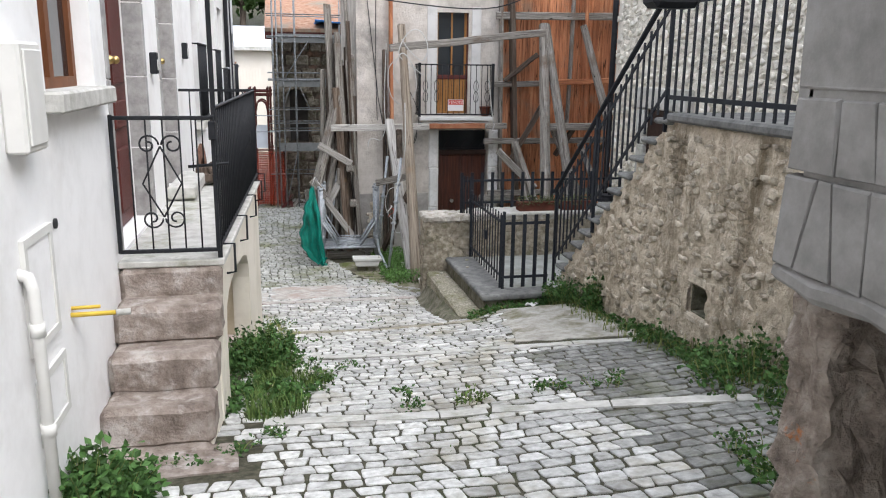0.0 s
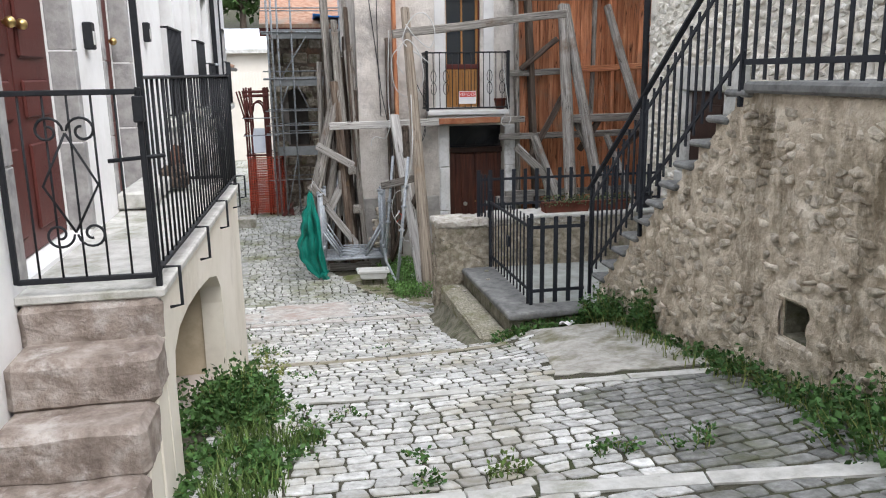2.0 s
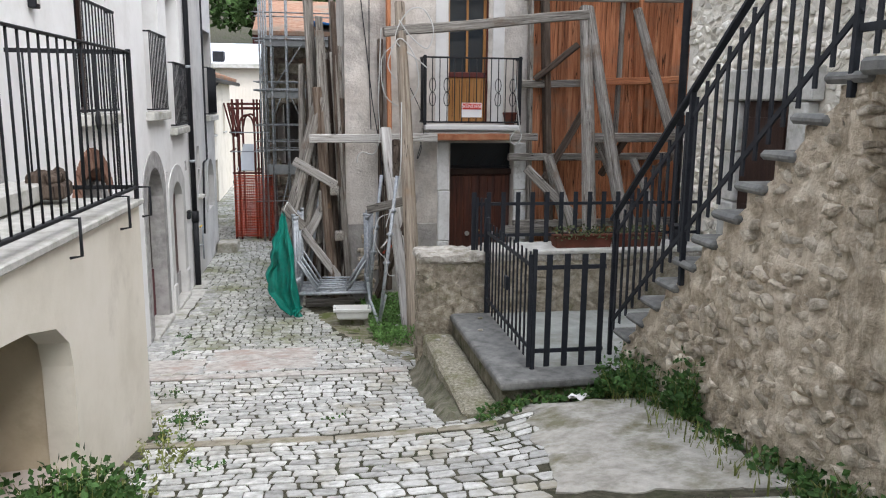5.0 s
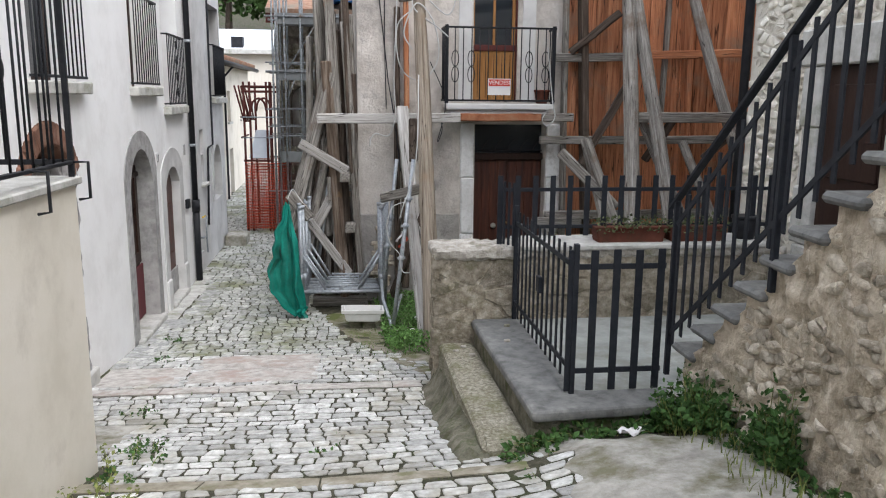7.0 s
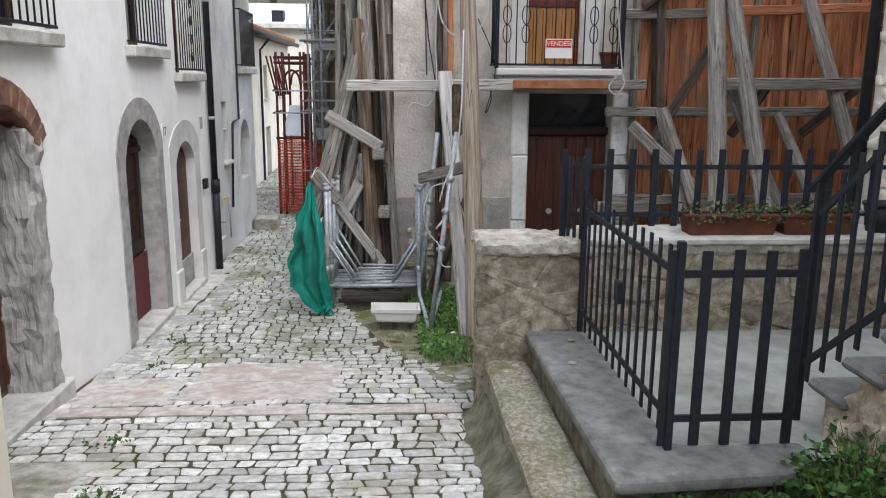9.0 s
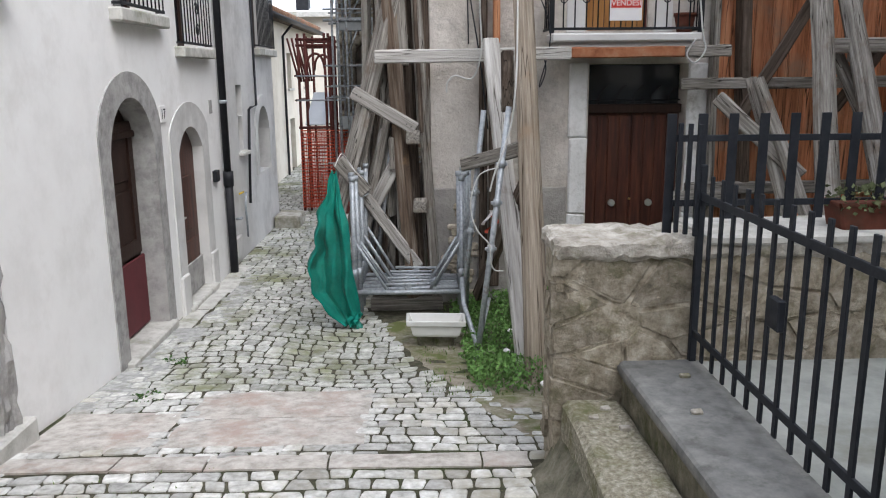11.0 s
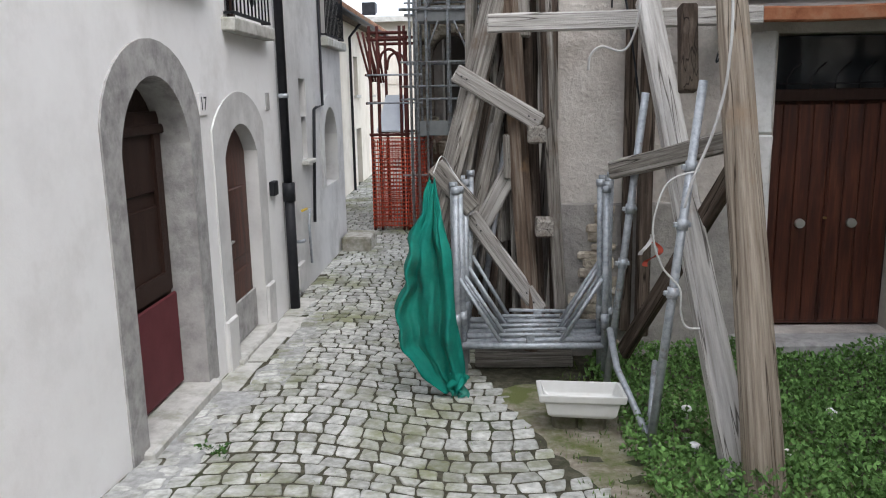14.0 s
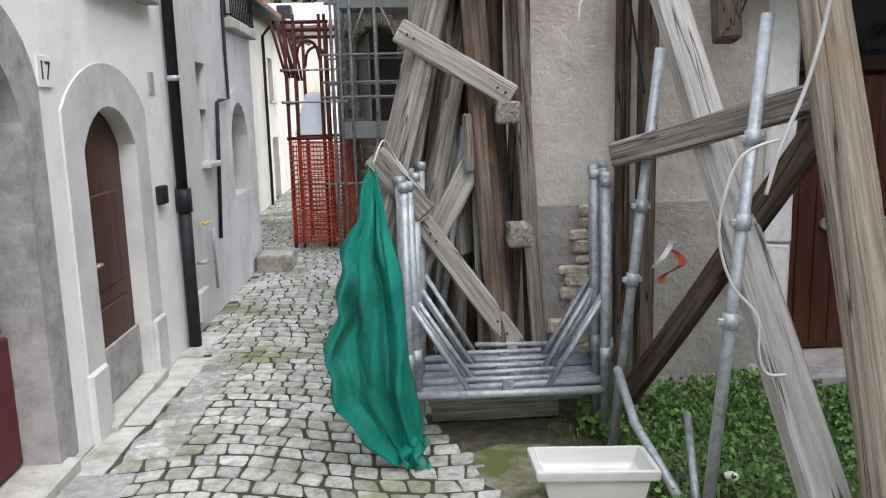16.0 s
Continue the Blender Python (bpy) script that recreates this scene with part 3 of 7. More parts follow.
def grille(hole, top, label, scroll=False, count=11):
    """A low window rail: two flats, round bars, optional scrolls."""
    u0, u1, v0 = hole[0][0] - .03, hole[1][0] + .03, hole[0][1]
    x = LX + .07
    g = empty("window_grille", (x, (u0 + u1) / 2, v0), label=label, category="railing", group="iron window grilles")
    for z in (v0 + .04, top):
        part("rail", box(x - .012, x + .012, u0, u1, z - .012, z + .012, .003), IRON, g)
    for k in range(count):
        u = u0 + .012 + (u1 - u0 - .024) * k / (count - 1)
        part("bar", tube([(x, u, v0 + .04), (x, u, top)], .008, 6), IRON, g)
    for u in (u0 + .01, u1 - .01):
        part("bracket", box(LX - .05, x, u - .01, u + .01, top - .01, top + .01), IRON, g)
        part("bracket", box(LX - .05, x, u - .01, u + .01, v0 + .03, v0 + .05), IRON, g)
    if scroll:
        for c in (u0 + (u1 - u0) * .5,):
            for k in range(4):
                zc = v0 + .18 + k * (top - v0 - .3) / 3
                pts = [(x + .004, c + (.02 + .05 * a / 9) * math.cos(a) * (1 if k % 2 else -1), zc + (.02 + .05 * a / 9) * math.sin(a)) for a in [i * .55 for i in range(17)]]
                part("scroll", tube(pts, .007, 5), IRON, g)
    return g


grille(WIN_B, 1.75, "black iron bar grille across a window")
grille(WIN_C, 1.72, "black iron bar grille across a window")
grille(WIN_D, 1.42, "black iron grille with scrolls across a window", True)
grille(WIN_E, 1.5, "black iron bar grille across a window", count=14)


def panelled_door(name, hole, label, leaves, material, knob=True):
    u0, u1, v0, v1 = hole[0][0], hole[1][0], hole[0][1], hole[2][1]
    d = empty(name, (LX, (u0 + u1) / 2, v0), label=label, category="door", kind="structure")
    x = LX - .15
    w = (u1 - u0) / leaves
    for k in range(leaves):
        a, b = u0 + k * w + .008, u0 + (k + 1) * w - .008
        leaf = part("leaf", box(x - .05, x, a, b, v0 + .01, v1, .004), material, d)
        for z0, z1 in ((v0 + .12, v0 + .62), (v0 + .76, v0 + .98), (v0 + 1.1, v1 - .15)):
            part("panel", box(x - .004, x + .018, a + .1, b - .1, z0, z1, .014), material, leaf)
        if knob:
            bm = bmesh.new()
            bmesh.ops.create_uvsphere(bm, u_segments=12, v_segments=8, radius=.032)
            bmesh.ops.translate(bm, verts=bm.verts, vec=(x + .05, (b - .09 if k == 0 else a + .09), v0 + 1.28))
            tube([(x, (b - .09 if k == 0 else a + .09), v0 + 1.28), (x + .04, (b - .09 if k == 0 else a + .09), v0 + 1.28)], .012, 8, bm)
            part("door_knob", bm, BRASS, leaf, "round brass knob", smooth=True)
    for side, u in (("near", u0), ("far", u1)):
        for k in range(4):
            z0 = v0 + k * (v1 - v0) / 4
            y0, y1 = (u - .09, u + .004) if side == "near" else (u - .004, u + .09)
            bm = box(LX - .14, LX + .012, y0, y1, z0 + .003, z0 + (v1 - v0) / 4 - .003, .006)
            part("jamb_stone", bm, GREYSTONE, d)
    return d


panelled_door("door_a", DOOR_A, "dark red-brown panelled double door with brass knobs", 2, REDDOOR)
panelled_door("door_b", DOOR_B, "dark red-brown panelled house door", 1, REDDOOR)
thing("door_step", worn(box(LX, LX + .26, 7.75, 8.9, .236, .36, .015), .004), STRIP, "pale stone step before a house door", "step", kind="structure")
for y, z in ((7.3, 1.5), (9.64, 1.64)):
    w = empty("wall_lamp", (LX, y, z), label="small dark square lamp on the white wall", category="lamp", group="wall lamps")
    part("housing", box(LX, LX + .06, y - .05, y + .05, z - .09, z + .09, .008), IRON, w)
    part("lens", box(LX + .058, LX + .066, y - .03, y + .03, z - .06, z + .03, .003), CERAMIC, w, "pale lamp glass")

# ---- terrace with arch, steps, gate and railing ----


def tx(y):
    """The terrace's outer face runs slightly off the house's line."""
    return -.45 + .036 * (y - 5.3)


DRX = .036
ROSYCON = surface("pinkish_cement", [(.42, .36, .32), (.52, .46, .42)], 5, bump=.5)
bm = plate(rect(5.36, 9.1, -1.95, .17), [[(5.57, -1.95), (7.57, -1.95), (7.565, -.5), (7.53, -.36), (7.36, -.235), (7.0, -.155), (6.5, -.11), (6.1, -.1), (5.8, -.125), (5.62, -.2), (5.57, -.36)]], (tx(0), 0, 0), (DRX, 1, 0), V, (-.16, 0, 0))
terrace = thing("terrace", bm, CREAM, "cream plastered terrace on an open arch", "terrace", kind="structure")
part("end_wall", box(LX, tx(9.1) - .16, 8.95, 9.1, -1.95, .17), CREAM, terrace)
part("near_wall", box(LX, tx(5.4) - .16, 5.42, 5.56, -1.6, .17), CREAM, terrace)
OCHRE = surface("ochre_plaster", [(.46, .38, .27), (.56, .48, .36), (.62, .54, .42)], 2.0, bump=.3, bump_scale=50, stain=(.40, .33, .23), stain_scale=1.2)
part("pier_fill", box(LX + .01, tx(7.6) - .15, 7.58, 8.94, -1.9, .05), OCHRE, terrace)
part("vault_wall", box(LX + .003, LX + .02, 5.57, 7.57, -1.9, .06), OCHRE, terrace, "ochre plaster inside the arch")
part("arch_floor", worn(box(LX + .01, tx(6) - .02, 5.57, 7.57, -1.9, -1.08, .01), .02, 4, 3), ROSYCON, terrace, "pinkish cement floor under the arch")
bm = plate([(5.34, LX), (9.13, LX), (9.13, tx(9.13) + .03), (5.34, tx(5.34) + .03)], [], (0, 0, .173), (0, 1, 0), (1, 0, 0), (0, 0, .045))
part("floor_slab", bevelled(bm, .008), STRIP, terrace, "pale worn stone terrace floor")
part("arch_soffit", box(LX, tx(7) - .17, 5.56, 8.95, .06, .17), OCHRE, terrace)

stair = empty("terrace_steps", (-.78, 4.9, -.7), label="worn brown stone steps up to the terrace gate", category="steps", kind="structure")
for k, (zt, yf, yb, xr) in enumerate(((.175, 5.33, 5.42, -.44), (-.02, 5.06, 5.42, -.44), (-.25, 4.79, 5.42, -.45), (-.47, 4.5, 5.42, -.46), (-.70, 4.28, 5.42, -.47))):
    bm = box(LX, xr, yf, min(yb, yf + .34), zt - .25, zt, .035)
    bmesh.ops.subdivide_edges(bm, edges=[e for e in bm.edges if e.calc_length() > .1], cuts=7, use_grid_fill=True)
    for v in bm.verts:
        v.co += noise.noise_vector(v.co * 4) * .014 + noise.noise_vector(v.co * 13) * .009
    part("step_block", bm, STEPSTONE, stair)
    if k:
        part("side_plaster", worn(box(xr - .045, xr - .012, yf + .04, yf + .33, -1.3, zt - .06, .006), .003, 5), CREAM, stair, "cream plaster beside the steps")


def spiral(c, r, turns, axis_u, axis_v, start=0.0, hand=1, n=22):
    c, axis_u, axis_v = Vector(c), Vector(axis_u), Vector(axis_v)
    return [c + (axis_u * math.cos(start + hand * a) + axis_v * math.sin(start + hand * a)) * r * (1 - .72 * a / (turns * 2 * math.pi)) for a in [turns * 2 * math.pi * i / n for i in range(n + 1)]]


GY, GB, GT = 5.33, .28, 1.16
gate = empty("terrace_gate", (-.76, GY, GB), label="black wrought iron gate with scrolls, shut", category="gate")
for a, b in (((-1.07, GY, GB), (-1.07, GY, GT + .02)), ((-.45, GY, GB), (-.45, GY, GT + .02)), ((-1.07, GY, GB + .01), (-.45, GY, GB + .01)), ((-1.07, GY, GT), (-.45, GY, GT))):
    part("frame_bar", beam(a, b, .026, .026, .004), IRON, gate)
for k in range(1, 6):
    x = -1.07 + .62 * k / 6
    part("bar", tube([(x, GY, GB), (x, GY, GT)], .006, 6), IRON, gate)
cx, cz = -.78, .74
for s in (-1, 1):
    part("scroll", tube([(cx, GY - .012, cz + .24), (cx + s * .12, GY - .012, cz), (cx, GY - .012, cz - .22)], .0065, 6), IRON, gate)
    for top in (1, -1):
        c = (cx + s * .075, GY - .012, cz + top * .24 + .01)
        part("scroll", tube(spiral(c, .068, 1.25, (-s, 0, 0), (0, 0, top), 0.0, 1), .0065, 6), IRON, gate)
part("lock_box", box(-.475, -.43, GY - .03, GY + .03, 1.02, 1.14, .005), IRON, gate)
part("bolt", tube([(-.62, GY + .05, .84), (-.36, GY + .05, .86)], .01, 8), IRON, gate)

rail = empty("terrace_railing", (tx(7), 7.2, .25), label="black iron bar railing along the terrace edge", category="railing")
RT = 1.22
ys = [5.42 + .126 * k for k in range(29)]
for z in (RT, .3):
    part("rail", beam((tx(5.4), 5.4, z), (tx(9.06), 9.06, z), .03, .014 if z > 1 else .02, .003), IRON, rail)
for y in ys:
    part("bar", tube([(tx(y), y, .3), (tx(y), y, RT)], .0075, 6), IRON, rail)
for z in (RT, .3):
    part("rail", beam((LX, 9.06, z), (tx(9.06), 9.06, z), .014, .03, .003), IRON, rail)
for k in range(1, 7):
    x = LX + (tx(9.06) - LX) * k / 7
    part("bar", tube([(x, 9.06, .3), (x, 9.06, RT)], .0075, 6), IRON, rail)
for y in (5.4, 9.06):
    part("post", beam((tx(y), y, .2), (tx(y), y, RT + .02 if y > 6 else 1.95), .03, .03, .004), IRON, rail)
bm = bmesh.new()
bmesh.ops.create_uvsphere(bm, u_segments=10, v_segments=8, radius=.04)
for v in bm.verts:
    v.co = Vector((tx(8.3) + v.co.x * .4, 8.3 + v.co.y, .78 + v.co.z * 1.6))
part("boss", bm, IRON, rail, smooth=True)
for y in (5.45, 6.5, 7.55, 8.5, 9.06):
    x = tx(y)
    part("bracket", tube([(x, y, .3), (x + .09, y, .3), (x + .09, y, .1), (x + .03, y, .09)], .009, 6), IRON, rail, "bent iron stay into the wall face")
pl = empty("planter", (-.82, 8.85, .25), label="dark brown planter trough on the terrace", category="planter")
part("trough", worn(box(-.95, -.7, 8.72, 8.98, .25, .36, .02), .01), BROWNWOOD, pl)
part("dry_plants", worn(box(-.92, -.73, 8.74, 8.96, .35, .43, .02), .04, 12, 3), BROWNWOOD, pl, "dry brown stems")

# ---- small fixtures on the near wall ----
m = empty("meter_box", (LX, 3.68, .27), label="white metal utility meter door in the wall", category="meter box", group="utility boxes")
part("frame", plate(rect(3.48, 3.9, .25, .77), [rect(3.52, 3.86, .29, .73)], (LX + .022, 0, 0), U, V, (-.03, 0, 0)), PIPEWHITE, m)
part("cover", box(LX - .01, LX + .014, 3.52, 3.86, .29, .73, .004), WHITE, m)
part("lock", box(LX + .01, LX + .022, 3.56, 3.58, .5, .52), IRON, m, "small dark lock")
m = empty("meter_box", (LX, 3.7, -.16), label="white metal utility door low on the wall", category="meter box", group="utility boxes")
part("frame", plate(rect(3.5, 3.95, -.18, .13), [rect(3.54, 3.91, -.14, .09)], (LX + .016, 0, 0), U, V, (-.03, 0, 0)), PIPEWHITE, m)
part("cover", box(LX - .01, LX + .009, 3.54, 3.91, -.14, .09, .004), WHITE, m)
m = empty("junction_box", (LX, 3.62, 1.15), label="pale grey junction box on the white wall", category="box", group="utility boxes")
part("housing", box(LX, LX + .09, 3.45, 3.74, 1.13, 1.58, .012), PIPEWHITE, m)
part("lid", box(LX + .088, LX + .1, 3.48, 3.71, 1.16, 1.55, .005), PIPEWHITE, m)
p = empty("waste_pipe", (LX, 3.45, -.6), label="white plastic pipe up the house wall", category="pipe")
part("pipe", tube([(LX + .05, 3.45, gz(LX, 3.45) - .05), (LX + .05, 3.45, .56), (LX + .035, 3.45, .62), (LX - .02, 3.45, .64)], .026, 10), PIPEWHITE, p)
for z in (-.1, .36):
    part("collar", tube([(LX + .05, 3.45, z), (LX + .05, 3.45, z + .06)], .032, 10), PIPEWHITE, p)
p = empty("gas_pipe", (LX, 4.3, .2), label="yellow gas pipe stub beside the steps", category="pipe")
part("pipe", tube([(LX - .02, 4.15, .235), (-.9, 4.23, .215)], .013, 8), YELLOW, p)
part("pipe", tube([(LX - .02, 4.17, .265), (-.97, 4.22, .255)], .01, 8), YELLOW, p)
part("cap", tube([(-.9, 4.23, .215), (-.83, 4.255, .21)], .018, 8), STRIP, p, "pale end cap")
thing("wall_vent", tube([(LX - .01, 4.02, .74), (LX + .012, 4.02, .74)], .025, 10), DARKINK, "small dark round vent in the wall", "vent")

# downpipes, wall cables and small fittings
dp = empty("downpipe", (LX, 16.62, -2.1), label="dark metal downpipe between two houses", category="pipe")
part("pipe", tube([(LX + .06, 16.62, 6.8), (LX + .06, 16.62, -.9)], .042, 12), PIPEBLACK, dp)
part("pipe", tube([(LX + .065, 16.62, -.9), (LX + .065, 16.62, gz(LX, 16.6) - .02)], .048, 12), PIPEBLACK, dp)
part("collar", tube([(LX + .065, 16.62, -1.08), (LX + .065, 16.62, -.9)], .06, 12), PIPEBLACK, dp)
for z in (-.1, 1.4, 3.2):
    part("clip", tube([(LX + .06, 16.62, z), (LX + .06, 16.62, z + .04)], .05, 12), STEEL, dp)
c = empty("wall_cable", (LX, 18.3, 0), label="dark cable conduit on the grey house wall", category="cable")
part("conduit", tube([(LX + .02, 18.72, 3.5), (LX + .02, 18.72, -.2), (LX + .02, 18.3, -.22), (LX + .02, 18.2, -.24), (LX + .02, 17.95, -1.5)], .018, 6), PIPEBLACK, c)
y17 = empty("house_number", (LX, 14.55, -.12), label="small white house number plate on the wall", category="sign")
part("plate", box(LX, LX + .012, 14.48, 14.63, -.2, -.05, .002), SIGNWHITE, y17)
part("plate", box(LX, LX + .012, 16.2, 16.3, -.2, -.05, .002), GREYSTONE, empty("house_number", (LX, 16.25, -.12), label="small grey house number plate", category="sign"))


def lettering(text, at, size, facing, material, parent, name="letters"):
    """Built-in font, turned into a thin mesh."""
    cu = bpy.data.curves.new(name, "FONT")
    cu.body, cu.size, cu.extrude, cu.align_x, cu.align_y = text, size, .001, "CENTER", "CENTER"
    tmp = bpy.data.objects.new(name, cu)
    scene.collection.objects.link(tmp)
    me = bpy.data.meshes.new_from_object(tmp.evaluated_get(bpy.context.evaluated_depsgraph_get()))
    bpy.data.objects.remove(tmp)
    bm = bmesh.new()
    bm.from_mesh(me)
    bpy.data.meshes.remove(me)
    rot = Euler((radians(90), 0, radians(90 if facing == "x" else 0))).to_matrix()
    for v in bm.verts:
        v.co = Vector(at) + rot @ v.co
    return part(name, bm, material, parent)


lettering("17", (LX + .0135, 14.555, -.125), .13, "x", DARKINK, y17)
g = empty("gas_fitting", (LX, 17.4, -1.4), label="grey gas pipe fittings with a yellow tap handle", category="pipe")
part("tap", tube([(LX + .05, 17.2, -1.26), (LX + .05, 17.42, -1.27)], .014, 8), YELLOW, g, "yellow pipe end")
part("riser", tube([(LX + .04, 17.62, -1.3), (LX + .04, 17.55, -1.45), (LX + .04, 17.6, -1.9)], .014, 8), STEEL, g)
part("riser", tube([(LX + .03, 17.0, -1.55), (LX + .09, 17.0, -1.55), (LX + .09, 17.08, -1.55)], .018, 8), STEEL, g)
part("box", box(LX, LX + .05, 16.95, 17.25, -2.05, -1.8, .006), GREYPL, g)
k = empty("key_box", (LX, 16.22, -.9), label="small dark box on the wall", category="box")
part("housing", box(LX, LX + .05, 16.15, 16.29, -.97, -.84, .006), IRON, k)
bm = worn(box(LX + .02, LX + .42, 19.6, 20.2, gz(-1, 20) - .1, gz(-1, 20) + .2, .02), .01)
thing("stone_block", bm, PAVECON, "pale stone step block against the grey house", "step")

# ---- balcony house: door, balcony, trim ----
hd = empty("front_door", (3.45, HY, -1.95), label="dark red-brown plank double door with pale knobs and a transom light", category="door", kind="structure")
for k in range(2):
    x0 = 2.97 + k * .49
    leaf = part("leaf", box(x0, x0 + .485, HY + .2, HY + .25, -1.93, -.19, .004), DOORWOOD, hd)
    for i in range(4):
        part("board", box(x0 + .012 + i * .116, x0 + .012 + i * .116 + .11, HY + .188, HY + .201, -1.9, -.21, .005), DOORWOOD, leaf)
    bm = tube([(x0 + (.3 if k == 0 else .2), HY + .19, -1.12), (x0 + (.3 if k == 0 else .2), HY + .155, -1.12)], .036, 14)
    part("door_knob", bm, CHROME, leaf, "round pale metal knob")
part("keyhole", tube([(3.46, HY + .19, -1.08), (3.46, HY + .17, -1.08)], .012, 8), BRASS, hd)
part("transom_bar", box(2.96, 3.95, HY + .14, HY + .26, -.19, -.1, .008), BROWNDOOR, hd)
part("transom_pane", box(2.97, 3.94, HY + .24, HY + .25, -.1, .29), DARKGLASS, hd)
for k in range(5):
    x = 3.1 + k * .18
    part("transom_bar_iron", tube([(x, HY + .17, -.1), (x, HY + .17, -.02), (x + .05, HY + .17, .05), (x + .1, HY + .17, .09)], .006, 5), IRON, hd)
part("transom_rail", tube([(2.97, HY + .17, -.06), (3.94, HY + .17, -.06)], .007, 6), IRON, hd)
for x0, x1 in ((2.76, 2.955), (3.955, 4.16)):
    for k in range(3):
        z0 = -1.98 + k * .78
        bm = box(x0 + .01 * (k % 2), x1 - .01 * ((k + 1) % 2), HY - .03, HY + .25, z0, z0 + (.775 if k < 2 else .73), .015)
        part("jamb_stone", worn(bm, .012, 6, 3), WHITEWASH, hd, "whitewashed stone jamb")
part("door_step", worn(box(2.7, 4.2, HY - .25, HY + .2, -2.2, -1.955, .02), .01), GREYSTONE, hd)
bm = worn(box(1.385, 2.76, HY - .015, HY + .05, -2.3, -.92, .01), .006, 4, 5)
thing("plinth_render", bm, surface("darker_plinth_render", [(.25, .235, .22), (.34, .32, .30), (.42, .40, .37)], 5, bump=.9, bump_scale=30, dist=.02), "darker patched render low on the old house front", "trim", kind="structure")
for k in range(16):
    x, z = 1.4 + rnd(0, .3), -2.05 + k * .07
    part("stone", worn(box(x, x + rnd(.12, .25), HY - .05, HY + .02, z, z + rnd(.05, .09), .015), .015, 8), STONE, bpy.data.objects["plinth_render"])

bw = empty("balcony_window", (3.2, HY, .6), label="glazed brown wooden balcony door with an oak lower panel", category="window", kind="structure")
part("frame", plate(rect(2.9, 3.56, .6, 2.6), [rect(2.95, 3.46, 1.32, 2.55)], (0, HY + .1, 0), (1, 0, 0), V, (0, .06, 0)), OAK, bw)
part("pane", box(2.94, 3.47, HY + .13, HY + .135, 1.3, 2.56), DARKGLASS, bw)
part("curtain", worn(box(2.98, 3.43, HY + .16, HY + .165, 1.33, 2.5), .01, 9, 6), CERAMIC, bw, "pale net curtain")
part("mullion", box(3.2, 3.23, HY + .1, HY + .13, 1.32, 2.55), OAK, bw)
part("lower_panel", box(2.93, 3.5, HY + .075, HY + .1, .62, 1.28, .008), OAK, bw)
part("crossbar", box(2.9, 3.56, HY + .06, HY + .1, 1.27, 1.35, .006), REDDOOR, bw)
part("side_post", box(3.5, 3.58, HY + .05, HY + .1, .6, 2.6, .006), REDDOOR, bw)
part("jamb", box(2.72, 2.9, HY - .012, HY + .2, .6, 2.6, .006), GREYPL, bw)
part("jamb", box(3.58, 3.76, HY - .012, HY + .2, .6, 2.6, .006), GREYPL, bw)
for k in range(5):
    part("groove", box(2.99 + k * .11, 2.997 + k * .11, HY + .072, HY + .08, .66, 1.24), BROWNDOOR, bw)

bal = empty("balcony", (3.23, HY - .2, .45), label="narrow stone balcony with a scrolled iron railing", category="balcony")
BY0 = 14.72
part("slab", worn(box(2.52, 3.94, BY0, HY, .5, .58, .015), .004), GREYPL, bal)
part("slab_moulding", worn(box(2.56, 3.9, BY0 + .06, HY, .4, .502, .03), .004), GREYPL, bal)
for z in (.62, 1.54):
    part("rail", box(2.5, 3.95, BY0 + .03, BY0 + .055, z - .012, z + .012, .003), IRON, bal)
    for x in (2.5, 3.95):
        part("rail", box(x - .012, x + .012, BY0 + .03, HY, z - .012, z + .012, .003), IRON, bal)
for x in (2.52, 3.93):
    part("post", box(x - .022, x + .022, BY0 + .02, BY0 + .065, .58, 1.57, .004), IRON, bal)
for k in range(1, 13):
    x = 2.52 + 1.41 * k / 13
    part("bar", tube([(x, BY0 + .042, .62), (x, BY0 + .042, 1.54)], .007, 6), IRON, bal)
for x in (2.63, 2.84, 3.6, 3.82):
    for zc in (.95, 1.15):
        part("scroll", tube([(x + .045 * math.sin(a) * math.cos(a * .0), BY0 + .034, zc + .1 * math.cos(a)) for a in [2 * math.pi * i / 12 for i in range(13)]], .006, 5), IRON, bal)
for k in range(3):
    part("side_bar", tube([(3.95, BY0 + .12 + k * .1, .62), (3.95, BY0 + .12 + k * .1, 1.54)], .007, 6), IRON, bal)
    part("side_bar", tube([(2.5, BY0 + .12 + k * .1, .62), (2.5, BY0 + .12 + k * .1, 1.54)], .007, 6), IRON, bal)
sg = empty("sale_sign", (3.22, BY0 + .07, .8), label="red and white for-sale card on the balcony railing", category="sign")
part("card", box(3.06, 3.36, BY0 + .018, BY0 + .026, .69, .9, .001), SIGNWHITE, sg)
part("print", box(3.07, 3.35, BY0 + .015, BY0 + .018, .805, .89), SIGNRED, sg, "red printed band")
lettering("VENDESI", (3.21, BY0 + .0135, .847), .073, "y", SIGNWHITE, sg)
pot = empty("flower_pot", (3.82, 14.9, .58), label="small terracotta flower pot on the balcony", category="pot")
bm = bmesh.new()
bmesh.ops.create_cone(bm, cap_ends=True, segments=14, radius1=.07, radius2=.1, depth=.16)
bmesh.ops.translate(bm, verts=bm.verts, vec=(3.82, 14.9, .665))
bowl = part("bowl", bm, TERRACOTTA, pot)
part("rim", tube([(3.82, 14.9, .735), (3.82, 14.9, .765)], .108, 14), TERRACOTTA, bowl)

